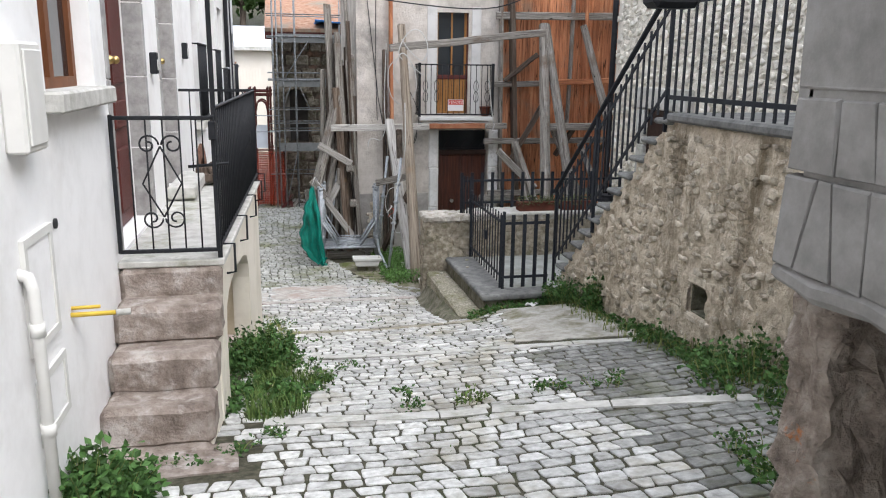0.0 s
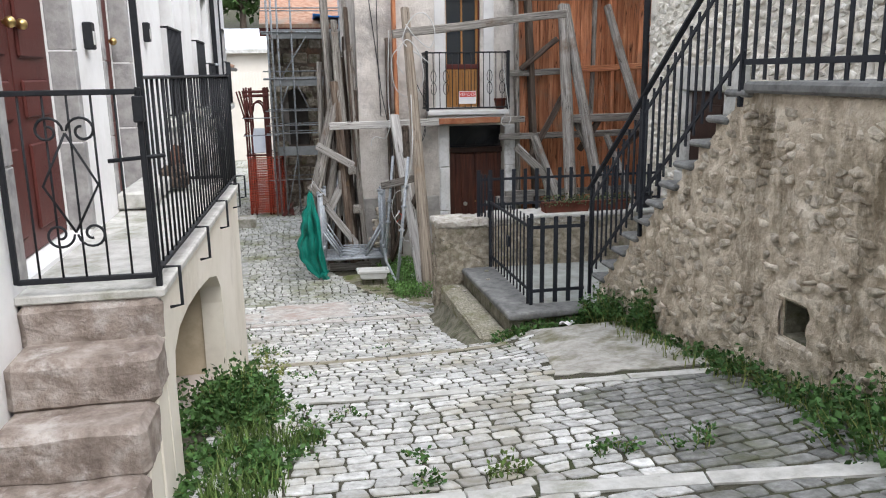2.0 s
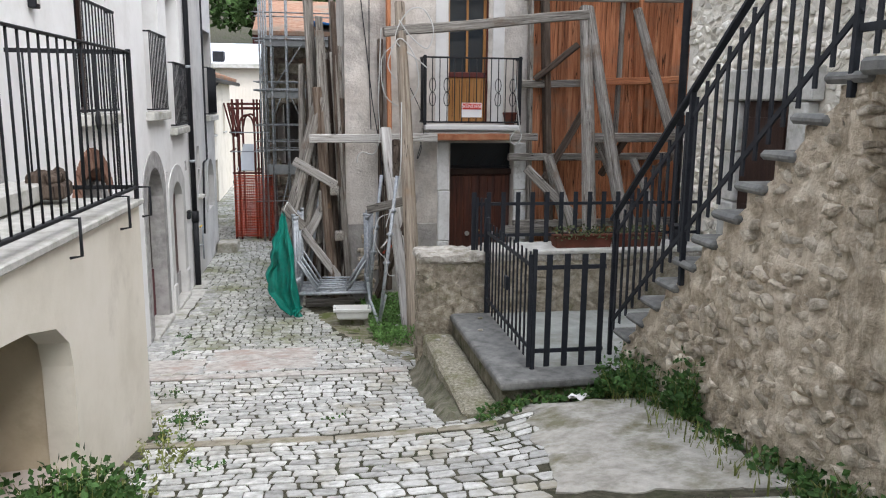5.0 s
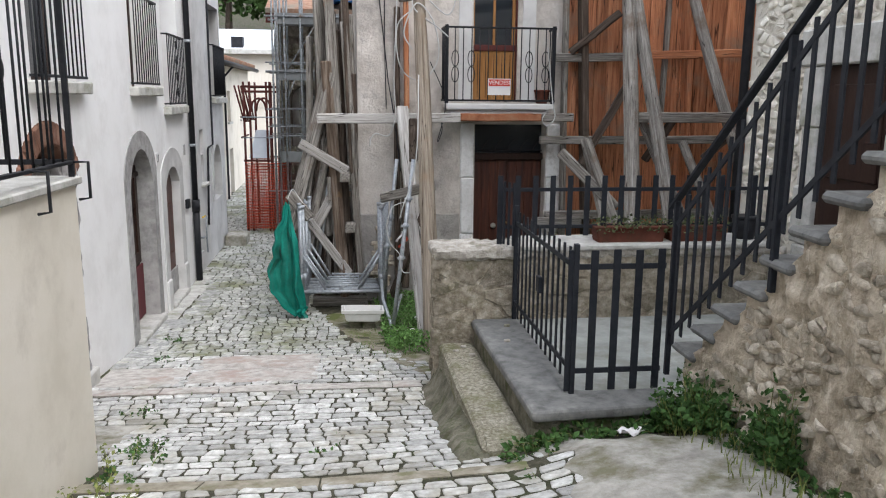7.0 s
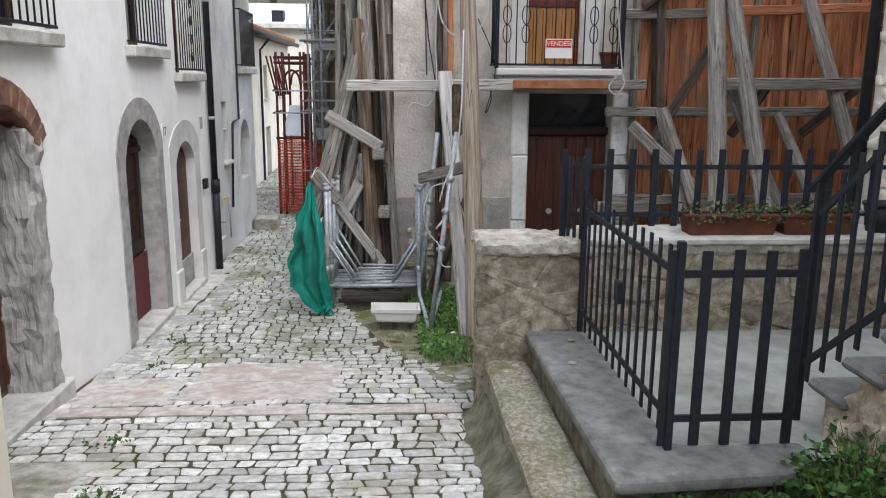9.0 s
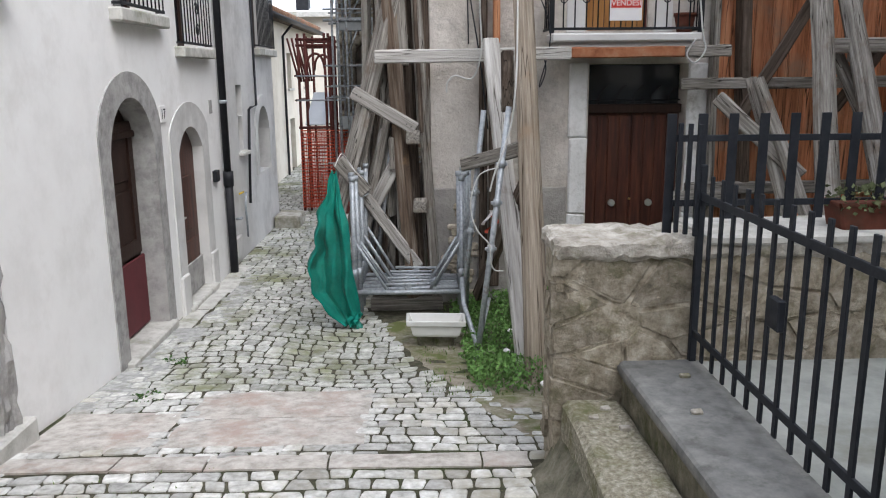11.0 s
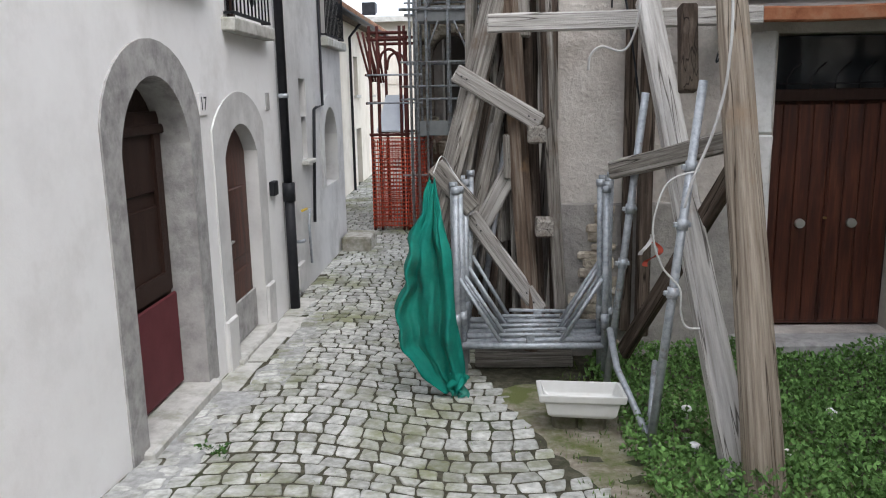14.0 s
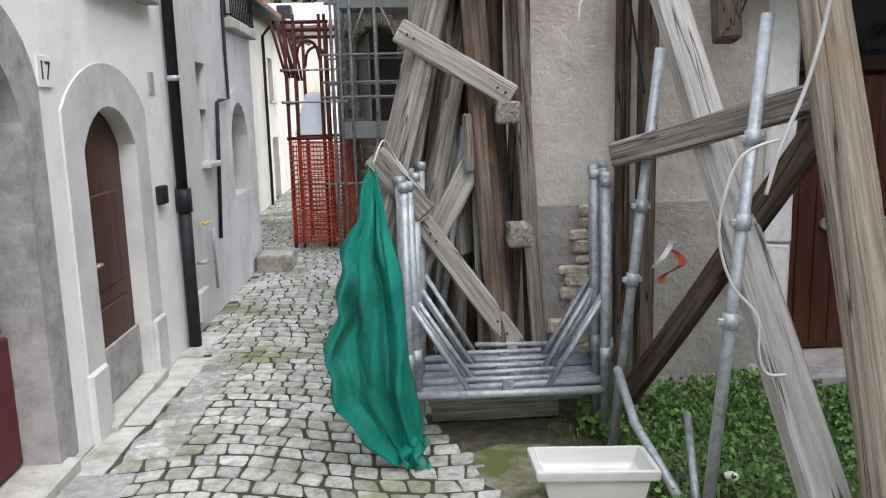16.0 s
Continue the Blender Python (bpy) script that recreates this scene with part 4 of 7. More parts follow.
# ---- shuttering boards on the shored wall (the house's own boards come with the pieces) ----
shut = empty("shuttering", (5.6, 15, -2), label="tall orange-brown timber shuttering boards on the old wall", category="boarding")
x = 4.18
while x < 7.3:
    w = rnd(.16, .24)
    part("board", box(x, x + w - .006, HY - .03 + rnd(0, .012), HY + .1, -2.2, 4.6, .004), PLANK, shut)
    x += w


# ---- shores and wales of old timber ----
def timber(name, p0, p1, w, h, label, material=OLDWOOD, group="", wobble=.012, taper=1.0, twist=0.0, nails=()):
    p0, p1 = Vector(p0), Vector(p1)
    ob = part(name, bmesh.new(), material)
    bm = beam((0, 0, 0), (0, 0, (p1 - p0).length), w, h, .012, taper, wobble, None, twist, 7)
    bm.to_mesh(ob.data)
    bm.free()
    ob.matrix_world = Matrix.Translation(p0) @ (p1 - p0).to_track_quat("Z", "Y").to_matrix().to_4x4()
    for f in nails:
        c = p0.lerp(p1, f)
        nail = part("nail", tube([c, c + Vector((0, -.045, 0))], .006, 6), IRON, None)
        nail.parent = ob
        nail.matrix_parent_inverse = ob.matrix_world.inverted()
    return tagged(ob, label, "timber", group)


G1 = "raking shores of the old house"
def log_post(p0, p1, r0, r1, label, material, group):
    """A round tapered trunk with flats, splits and knots."""
    p0, p1 = Vector(p0), Vector(p1)
    L, n, m = (p1 - p0).length, 18, 40
    bm = bmesh.new()
    rings = []
    for i in range(m + 1):
        f = i / m
        r = r0 + (r1 - r0) * f
        ring = []
        for j in range(n):
            a = 2 * math.pi * j / n
            c = Vector((math.cos(a), math.sin(a), 0))
            k = 1 + .1 * noise.noise(Vector((c.x * 1.2, c.y * 1.2, f * L * .8))) + .07 * noise.noise(Vector((c.x * 4, c.y * 4, f * L * .5)))
            if noise.noise(Vector((c.x * 5, c.y * 5, f * L * .35 + 9))) > .42:
                k -= .16
            off = noise.noise_vector(Vector((0, 3, f * L * .5))) * .025
            ring.append(bm.verts.new(Vector((c.x * r * k + off.x, c.y * r * k + off.y, f * L))))
        rings.append(ring)
    for a, b in zip(rings, rings[1:]):
        for j in range(n):
            bm.faces.new((a[j], a[(j + 1) % n], b[(j + 1) % n], b[j]))
    bm.faces.new(rings[0][::-1]), bm.faces.new(rings[-1])
    ob = thing("raking_shore", bm, material, label, "timber", group)
    ob.matrix_world = Matrix.Translation(p0) @ (p1 - p0).to_track_quat("Z", "Y").to_matrix().to_4x4()
    return ob


log_post((2.11, 12.56, -2.05), (2.08, 14.12, 2.2), .098, .07, "thick cracked brown-grey log propping the old house", LOGWOOD, G1)
timber("raking_shore", (2.06, 12.78, -2.0), (1.95, 14.78, .52), .15, .1, "pale split timber prop beside the thick post", SPLITWOOD, G1, wobble=.02)
for a, b, w in (((4.52, 13.0, -1.9), (4.93, 14.9, 2.3), .19), ((5.2, 13.1, -1.9), (4.98, 14.9, 2.3), .18), ((6.55, 13.4, -1.9), (5.75, 14.9, 2.3), .16), ((5.6, 13.5, -1.5), (5.0, 14.3, .36), .13), ((4.5, 13.4, -1.7), (4.2, 14.2, .15), .11), ((5.9, 13.3, -1.5), (5.46, 14.1, .12), .12), ((4.62, 13.35, -1.5), (4.18, 14.0, .15), .11)):
    log_post(a, b, w * .54, w * .46, "weathered grey raking timber against the boarded wall", OLDWOOD, G1)
G2 = "wales and struts of the shoring"
timber("upright_timber", (4.55, 14.93, -2.0), (4.27, 14.93, 3.2), .21, .09, "brown-grey upright timber on the boarded wall", BROWNWOOD, G2)
timber("upright_timber", (4.2, 14.97, -2.0), (4.1, 14.97, 3.2), .14, .06, "grey upright board beside the house door", OLDWOOD, G2)
timber("upright_timber", (5.52, 14.97, .3), (5.56, 14.97, 3.2), .1, .06, "grey upright timber on the boarded wall", group=G2)
timber("upright_timber", (5.96, 14.97, -1.9), (5.77, 14.97, 3.2), .24, .06, "brown upright timber on the boarded wall", PLANK, G2)
timber("upright_timber", (6.98, 14.97, -1.9), (6.88, 14.97, 3.2), .18, .06, "brown upright timber on the boarded wall", PLANK, G2)
timber("wale", (3.98, 14.9, 1.18), (5.1, 14.9, 1.21), .07, .11, "grey horizontal timber across the boards", OLDWOOD, G2)
timber("wale", (4.9, 14.86, 1.22), (7.2, 14.86, 1.3), .06, .11, "rust-brown horizontal timber across the boards", PLANK, G2)
timber("wale", (4.0, 14.93, 2.45), (7.2, 14.93, 2.5), .06, .14, "grey horizontal timber across the boards", OLDWOOD, G2)
timber("wale", (3.8, 14.86, .1), (7.2, 14.86, .12), .08, .11, "grey horizontal timber across the boards", OLDWOOD, G2)
timber("wale", (3.9, 14.86, -.92), (7.2, 14.86, -.9), .08, .12, "grey horizontal timber low on the boards", OLDWOOD, G2)
timber("wale", (3.72, 14.8, -1.0), (4.4, 14.8, -.99), .1, .12, "short grey timber block by the door", OLDWOOD, G2)
timber("wale", (4.86, 14.15, .425), (7.1, 14.15, .45), .12, .13, "pale squared timber tying the raking shores", OLDWOOD, G2)
timber("strut", (4.86, 14.5, .84), (4.3, 14.6, -.2), .1, .1, "dark diagonal timber strut", BROWNWOOD, G2)
timber("strut", (5.45, 14.3, .44), (5.14, 14.5, -.14), .1, .1, "dark diagonal timber strut", BROWNWOOD, G2)
timber("strut", (6.55, 14.3, .5), (5.95, 14.5, -.12), .1, .1, "dark diagonal timber strut", BROWNWOOD, G2)
timber("strut", (3.88, 14.1, 0), (4.5, 13.7, -.66), .05, .13, "pale grey slanting timber board", OLDWOOD, G2)
timber("strut", (4.18, 14.85, 1.25), (4.75, 14.6, 1.75), .1, .09, "dark diagonal timber strut", BROWNWOOD, G2)
timber("tie_beam", (.855, 14.7, .375), (2.7, 14.7, .395), .06, .125, "long pale grey plank nailed across the props", SPLITWOOD, G2)
timber("tie_beam", (2.66, 14.78, .4), (3.8, 14.78, .405), .09, .1, "rust-red lintel timber under the balcony", surface("red_brown_lintel", [(.2, .07, .035), (.36, .15, .08), (.42, .24, .15)], 5, bump=.6), G2)
timber("tie_beam", (3.78, 14.68, .4), (4.2, 14.68, .41), .09, .11, "grey plank nailed across the props", OLDWOOD, G2)
timber("tie_beam", (1.85, 13.95, 1.8), (4.75, 14.2, 2.13), .1, .13, "long crooked timber tying the tops of the props", OLDWOOD, G2, .03)
timber("upright_timber", (2.0, 14.9, -1.9), (2.0, 14.9, .35), .1, .08, "grey brown upright timber beside the house door", BROWNWOOD, G2)
timber("upright_timber", (2.02, 14.97, .5), (2.0, 14.97, 3.2), .17, .06, "orange-brown upright board on the house front", PLANK, G2)
timber("upright_timber", (1.9, 15.03, -1.9), (1.9, 15.03, 1.8), .08, .06, "dark grey upright timber on the house front", BROWNWOOD, G2)
timber("brace", (1.66, 14.35, -.6), (2.2, 13.35, -.33), .06, .12, "grey brown brace between the props", OLDWOOD, G2)
timber("brace", (1.8, 14.5, -1.9), (2.18, 13.4, -.45), .06, .12, "dark brown diagonal brace to the props", BROWNWOOD, G2)
thing("post_stub", beam((2.02, 13.9, -.1), (2.02, 14.0, .4), .1, .1, .01), BROWNWOOD, "dark timber stub between the props", "timber")

# ---- pile of planks leaning on the house corner ----
G3 = "timbers leaning on the house corner"
timber("leaning_plank", (.42, 14.72, -1.25), (1.02, 15.02, .95), .2, .09, "broad grey plank leaning on the house corner", group=G3, twist=.15)
timber("leaning_plank", (.62, 14.9, -1.6), (1.12, 15.1, .6), .12, .08, "grey plank leaning on the house corner", group=G3, twist=.1)
for k in range(9):
    x = .72 + k * .075
    timber("leaning_plank", (x - .1 + rnd(0, .1), 15.16 + rnd(0, .2), -2.05), (x + rnd(-.05, .12), 15.22 + rnd(0, .25), rnd(.3, 1.9)), rnd(.08, .14), .07, "old timber standing on end in the pile", BROWNWOOD if k % 2 else OLDWOOD, G3)
timber("leaning_plank", (.6, 15.0, -1.9), (.98, 15.2, .2), .12, .07, "brown plank leaning on the house corner", BROWNWOOD, G3)
timber("leaning_plank", (1.19, 14.86, -2.05), (.98, 14.98, 1.1), .14, .1, "brown-streaked upright beam in the timber pile", surface("tan_timber", [(.06, .04, .03), (.17, .125, .095), (.31, .265, .22)], 6, bump=1.0, bump_scale=24, dist=.01, stretch=(5, 5, .3), stain=(.30, .19, .11), stain_scale=2.4, stain_at=(.55, .68)), G3, .02)
timber("leaning_plank", (1.42, 14.98, -2.05), (1.21, 15.03, 1.6), .07, .09, "thin grey upright batten in the timber pile", group=G3)
timber("leaning_plank", (1.37, 15.08, -2.05), (1.33, 15.1, .95), .1, .05, "dark upright board by the house corner", BROWNWOOD, G3)
timber("leaning_plank", (1.25, 15.12, -2.05), (1.12, 15.2, 1.5), .12, .08, "dark brown upright in the timber pile", BROWNWOOD, G3)
for a, b, w, mt in (((.5, 14.86, -1.5), (.93, 15.08, .36), .1, OLDWOOD), ((.56, 14.95, -1.7), (1.0, 15.12, .3), .09, BROWNWOOD), ((.68, 14.93, -1.6), (1.06, 15.06, .45), .11, OLDWOOD), ((.8, 15.0, -1.4), (1.02, 15.1, .3), .07, OLDWOOD), ((1.1, 14.98, -1.9), (1.03, 15.06, 1.9), .15, OLDWOOD), ((1.3, 15.0, -.35), (1.22, 15.04, 2.3), .12, BROWNWOOD), ((.9, 14.98, -.3), (.74, 15.02, -1.0), .06, PALEWOOD), ((.86, 15.02, -1.9), (1.02, 15.1, -.2), .07, BROWNWOOD)):
    timber("leaning_plank", a, b, w, .04, "weathered timber wedged into the pile", mt, G3, .02, .95, rnd(-.2, .2))
for a, b, w in (((1.0, 15.1, -1.2), (.86, 15.2, 2.6), .2), ((1.12, 15.0, .3), (1.02, 15.1, 2.1), .13), ((1.28, 15.06, -.4), (1.18, 15.1, 2.9), .1), ((1.36, 15.1, -.3), (1.3, 15.12, 1.7), .08)):
    timber("leaning_plank", a, b, w, .05, "tall grey board standing on end in the pile", group=G3)
timber("leaning_plank", (.63, 14.78, .06), (1.23, 14.78, -.3), .03, .13, "short pale board nailed across the pile", PALEWOOD, G3, wobble=.004, nails=(.08, .14, .86, .93))
timber("leaning_plank", (.72, 14.82, -.95), (1.24, 14.82, -1.68), .04, .12, "short pale board slanting across the pile", PALEWOOD, G3, wobble=.004, nails=(.1, .16, .8, .9))
timber("leaning_plank", (1.05, 14.92, -.6), (.64, 14.92, -1.35), .07, .13, "pale brown board crossing the pile", PALEWOOD, G3)
timber("leaning_plank", (.48, 14.66, -.58), (.75, 14.7, -.9), .05, .14, "short splintered board at the net's top", group=G3)
timber("leaning_plank", (.99, 14.86, -.38), (1.0, 14.86, -.7), .06, .05, "short grey batten in the pile", group=G3, wobble=0)
for x, z in ((1.2, -.38), (1.26, -1.05)):
    b = timber("timber_block", (x, 14.72, z), (x + .01, 14.95, z), .13, .12, "short sawn timber block fixed in the pile", group=G3, wobble=0)
for a, b in (((.62, 15.05, -1.6), (.95, 15.05, -.1)), ((.72, 15.1, -1.7), (.96, 15.1, -.3)), ((.8, 14.98, -1.75), (.99, 15.0, -.45)), ((.7, 15.2, -1.8), (1.08, 15.2, .1))):
    thing("steel_prop", tube([a, b], .024, 8), STEEL, "grey steel tube among the leaning timbers", "tube", G3)
timber("base_timber", (.75, 14.82, -2.05), (1.48, 14.82, -2.05), .12, .12, "old grey beam lying below the steel frames")
for k in range(7):
    x, y = rnd(.55, 1.3), rnd(15.2, 16.6)
    timber("scrap_board", (x, y, gz(x, y)), (x + rnd(-.3, .3), y + rnd(.1, .4), gz(x, y) + rnd(.5, 1.3)), rnd(.08, .16), .04, "loose scrap board behind the pile", random.choice((OLDWOOD, BROWNWOOD)), "scrap boards")


# ---- stacked steel scaffold frames ----
def scaffold_frame():
    """One trestle frame: two legs, a low ledger, a bent brace and end collars."""
    f = empty("scaffold_frame", (0, 0, 0), label="galvanised steel scaffold frame stacked upright", category="scaffold frame", group="stacked scaffold frames")
    W, H = 1.02, 1.3
    for x in (0, W):
        leg = part("leg", tube([(x, 0, 0), (x, 0, H)], .024, 10), STEEL, f)
        part("collar", tube([(x, 0, H - .015), (x, 0, H + .03)], .03, 10), STEEL, leg)
        part("spigot", tube([(x, 0, .35), (x, 0, .45)], .029, 10), STEEL, leg)
    part("ledger", tube([(0, 0, .22), (W, 0, .22)], .024, 10), STEEL, f)
    part("brace", tube([(.02, 0, .7), (.3, 0, .25)], .014, 8), STEEL, f)
    part("brace", tube([(W - .02, 0, .7), (W - .3, 0, .25)], .014, 8), STEEL, f)
    part("crosspiece", tube([(.3, 0, .3), (W - .3, 0, .3)], .014, 8), STEEL, f)
    part("clip", box(W / 2 - .03, W / 2 + .03, -.012, .012, .22, .31, .004), STEEL, f)
    return f


fr = scaffold_frame()
fr.matrix_world = pose(.63, 14.42, -2.04, -2, 0, -1)
for k, (dx, dy, dz, rz) in enumerate(((.05, .07, .0, 1), (-.01, .14, .02, -1), (.06, .21, .03, .5), (.02, .28, .05, 2), (.07, .35, .08, 0))):
    copy_thing(fr, pose(.63 + dx, 14.42 + dy, -2.04 + dz, -2 - k, k * .6 - 1, rz))

for name, a, b, lab in (("steel_pole", (1.63, 14.2, -2.08), (1.84, 14.22, -.1), "rusty pale steel tube leaning on the timbers"), ("steel_pole", (1.71, 13.22, -2.08), (1.98, 13.45, -.04), "galvanised steel tube leaning on the thick post")):
    p = empty(name, a, label=lab, category="tube", group="leaning steel tubes")
    a, b = Vector(a), Vector(b)
    part("tube", tube([a, b], .024, 12), STEEL, p)
    for f in (.45, .63, .78):
        c = a.lerp(b, f)
        ring = part("coupler", tube([c - (b - a).normalized() * .03, c + (b - a).normalized() * .03], .032, 10), STEEL, p, "clamp collar")
        part("coupler_ear", box(c.x - .05, c.x + .045, c.y - .01, c.y + .01, c.z - .014, c.z + .014, .005), STEEL, ring)
p = empty("steel_bracket", (1.68, 13.5, -2), label="bent steel tube bracket lying by the pole's foot", category="tube")
part("arm", tube([(1.72, 13.3, -1.98), (1.64, 13.85, -1.78), (1.64, 14.15, -1.62)], .022, 8), STEEL, p)
part("arm", tube([(1.74, 13.35, -1.95), (1.86, 13.8, -1.72)], .018, 8), STEEL, p)

timber("scrap_board", (1.78, 14.1, -2.06), (1.98, 13.45, -2.05), .09, .05, "brown board lying in the ground cover", BROWNWOOD, "scrap boards")
timber("scrap_board", (1.7, 14.15, -2.05), (2.02, 13.3, -2.06), .05, .03, "thin grey board lying in the ground cover", OLDWOOD, "scrap boards")

# white tray
tr = empty("ceramic_basin", (1.38, 13.63, -2), label="white ceramic basin standing on stones", category="basin")
bm = bmesh.new()
rings = []
for z, s in ((-1.985, .7), (-1.965, .8), (-1.885, .87), (-1.88, 1.0), (-1.835, 1.02), (-1.83, .92), (-1.9, .82), (-1.92, .72)):
    rings.append([bm.verts.new((1.385 + sx * (.25 * s), 13.62 + sy * (.125 * s) - sx * .02, z + .01)) for sx, sy in ((-1, -1), (1, -1), (1, 1), (-1, 1))])
for a, b in zip(rings, rings[1:]):
    for i in range(4):
        bm.faces.new((a[i], a[(i + 1) % 4], b[(i + 1) % 4], b[i]))
bm.faces.new(rings[0][::-1]), bm.faces.new(rings[-1])
bevelled(bm, .008, 2)
part("bowl", bm, CERAMIC, tr, smooth=False)
for k in range(4):
    part("overflow_hole", tube([(1.37 + k * .02, 13.725, -1.79), (1.37 + k * .02, 13.721, -1.79)], .005, 6), DARKINK, tr)
for x, y in ((1.3, 13.68), (1.46, 13.66)):
    thing("prop_stone", worn(box(x - .08, x + .08, y - .06, y + .06, gz(x, y) - .03, -1.97, .02), .012, 9), MOSSCEM, "rough mossy stone under the basin", "stone")

# green net
def cloth(fn, nu, nv):
    bm = bmesh.new()
    g = [[bm.verts.new(fn(i / nu, j / nv)) for i in range(nu + 1)] for j in range(nv + 1)]
    for a, b in zip(g, g[1:]):
        for i in range(nu):
            bm.faces.new((a[i], a[i + 1], b[i + 1], b[i])).smooth = True
    return bm


def net_shape(u, v):
    """A gathered top that fans out, with folds, and trails to a twisted foot."""
    lo = float(np.interp(v, (0, .1, .2, .3, .55, .78, .92, 1), (.47, .43, .37, .34, .25, .25, .38, .5)))
    hi = float(np.interp(v, (0, .1, .35, .7, .92, 1), (.5, .53, .6, .63, .69, .7)))
    half, mid = (hi - lo) / 2, (hi + lo) / 2
    z = -.62 - v * 1.4 - .05 * math.sin(u * 3.1)
    n1, n2 = noise.noise(Vector((u * 2.2, v * 1.6, 4))), noise.noise(Vector((u * 5, v * 3.5, 8)))
    fold = .07 * math.sin(u * 11 + 6 * n1 + v * 2.4) * min(1, v * 2.5) + .05 * n2 + .016 * noise.noise(Vector((u * 16, v * 16, 2)))
    jag = .07 * noise.noise(Vector((v * 9, 2, 0))) * (1 - u) ** 2 + .02 * n2
    return (mid + (u - .5) * 2 * half + jag, 14.34 - .22 * math.sin(v * 1.9) + fold + .1 * v * u, max(z, gz(.5, 14.2) + .01 + .02 * math.sin(u * 20)))


gnet = empty("green_net", (.45, 14.3, -2), label="crumpled green shade net hanging from the planks", category="net")
part("tie_cord", tube(smooth_line([(.49, 14.34, -.6), (.54, 14.5, -.5), (.6, 14.62, -.6), (.66, 14.55, -.68)]), .005, 5), CABLE, gnet, "thin pale cord")
part("trailing_knot", cloth(lambda u, v: (.58 + .12 * u + .02 * math.sin(v * 9), 14.16 + .03 * math.sin(u * 12 + v * 5) - .03 * v, gz(.6, 14.2) + .16 - .15 * v + .015 * math.sin(u * 15)), 14, 12), GREENNET, gnet, smooth=True)
net = part("sheet", cloth(net_shape, 48, 60), GREENNET, gnet, smooth=True)
sol = net.modifiers.new("thickness", "SOLIDIFY")
sol.thickness = .003

# ---- stair, landing and stone house ----
st = empty("stone_stair", (4.0, 7.9, -1), label="stone stair with dark slab treads beside the rubble wall", category="stair", kind="structure")
NS, Y0, Z0, RISE, RUN = 11, 9.28, -1.13, .2, .248
for k in range(NS):
    zt, yb = Z0 + RISE * (k + 1), Y0 - RUN * k
    tread = worn(box(RX - .06, 4.72, yb - RUN - .02, yb + .035, zt - .055, zt, .02), .004, 7, 1)
    part("tread", tread, SLABSTONE, st)
    part("riser", worn(box(RX + .02, 4.7, yb - RUN, yb, -1.6, zt - .057, .006), .01, 5, 2), RUBBLE, st)
part("landing_slab", worn(box(RX - .07, 5.2, -1.5, Y0 - RUN * NS + .02, 1.05, 1.13, .02), .006, 3, 3), SLABSTONE, st, "dark stone slab edge of the landing")
thing("landing_body", box(RX + .4, 5.2, -1.5, 6.6, -1.4, 1.05), RUBBLE, "rubble fill below the landing", "wall", kind="structure")


sr = empty("stair_railing", (RX, 8, 0), label="dark grey flat-bar iron railing up the stair", category="railing")
SL = RISE / RUN
XR = RX - .035


def rail_z(y, lift):
    return Z0 + (Y0 - y) * SL + RISE + lift


part("handrail", beam((XR, 9.5, rail_z(9.5, 1.06)), (XR, 6.62, rail_z(6.62, 1.06)), .05, .03, .006), GREYIRON, sr)
part("upper_rail", beam((XR, 9.4, rail_z(9.4, .88)), (XR, 6.62, rail_z(6.62, .88)), .014, .035, .002), GREYIRON, sr)
part("lower_rail", beam((XR, 9.4, rail_z(9.4, .13)), (XR, 6.62, rail_z(6.62, .13)), .014, .035, .002), GREYIRON, sr)
y = 9.36
while y > 6.68:
    part("bar", beam((XR, y, rail_z(y, .02)), (XR, y, rail_z(y, .97)), .012, .034, .002), GREYIRON, sr)
    y -= .122
for y in (9.42, 8.2, 6.64):
    part("post", beam((XR, y, rail_z(y, -.25)), (XR, y, rail_z(y, 1.05)), .035, .035, .004), GREYIRON, sr)
lr = empty("landing_railing", (RX, 4, 1.1), label="dark grey flat-bar iron railing along the landing", category="railing")
for z in (1.26, 2.06):
    part("rail", beam((XR, -1.4, z), (XR, 6.62, z), .014, .04, .002), GREYIRON, lr)
y = 6.5
while y > 1.5:
    part("bar", beam((XR, y, 1.14), (XR, y, 2.16), .012, .034, .002), GREYIRON, lr)
    y -= .135

# stone house: door, bench stones
sd = empty("stone_house_door", (5.2, 10.2, -.9), label="dark brown wooden door in a pale stone frame", category="door", kind="structure")
part("leaf", box(5.14, 5.19, 9.78, 10.62, -1.0, .95, .006), BROWNDOOR, sd)
for k in range(2):
    part("panel", box(5.125, 5.142, 9.88, 10.52, -.85 + k * .9, -.05 + k * .85, .01), BROWNDOOR, sd)
for k in range(4):
    part("jamb_stone", worn(box(5.08, 5.2, 10.62, 10.84 + .05 * (k % 2), -1.05 + k * .5, -.56 + k * .5, .015), .006), STRIP, sd)
    part("jamb_stone", worn(box(5.08, 5.2, 9.56 - .05 * (k % 2), 9.78, -1.05 + k * .5, -.56 + k * .5, .015), .006), STRIP, sd)
part("lintel_stone", worn(box(5.07, 5.2, 9.45, 10.95, .952, 1.25, .015), .006), STRIP, sd)
dp = empty("downpipe", (5.2, 11.95, 0), label="dark downpipe at the stone house's corner", category="pipe")
part("pipe", tube([(5.16, 12.04, 7), (5.16, 12.04, -2)], .045, 10), PIPEBLACK, dp)

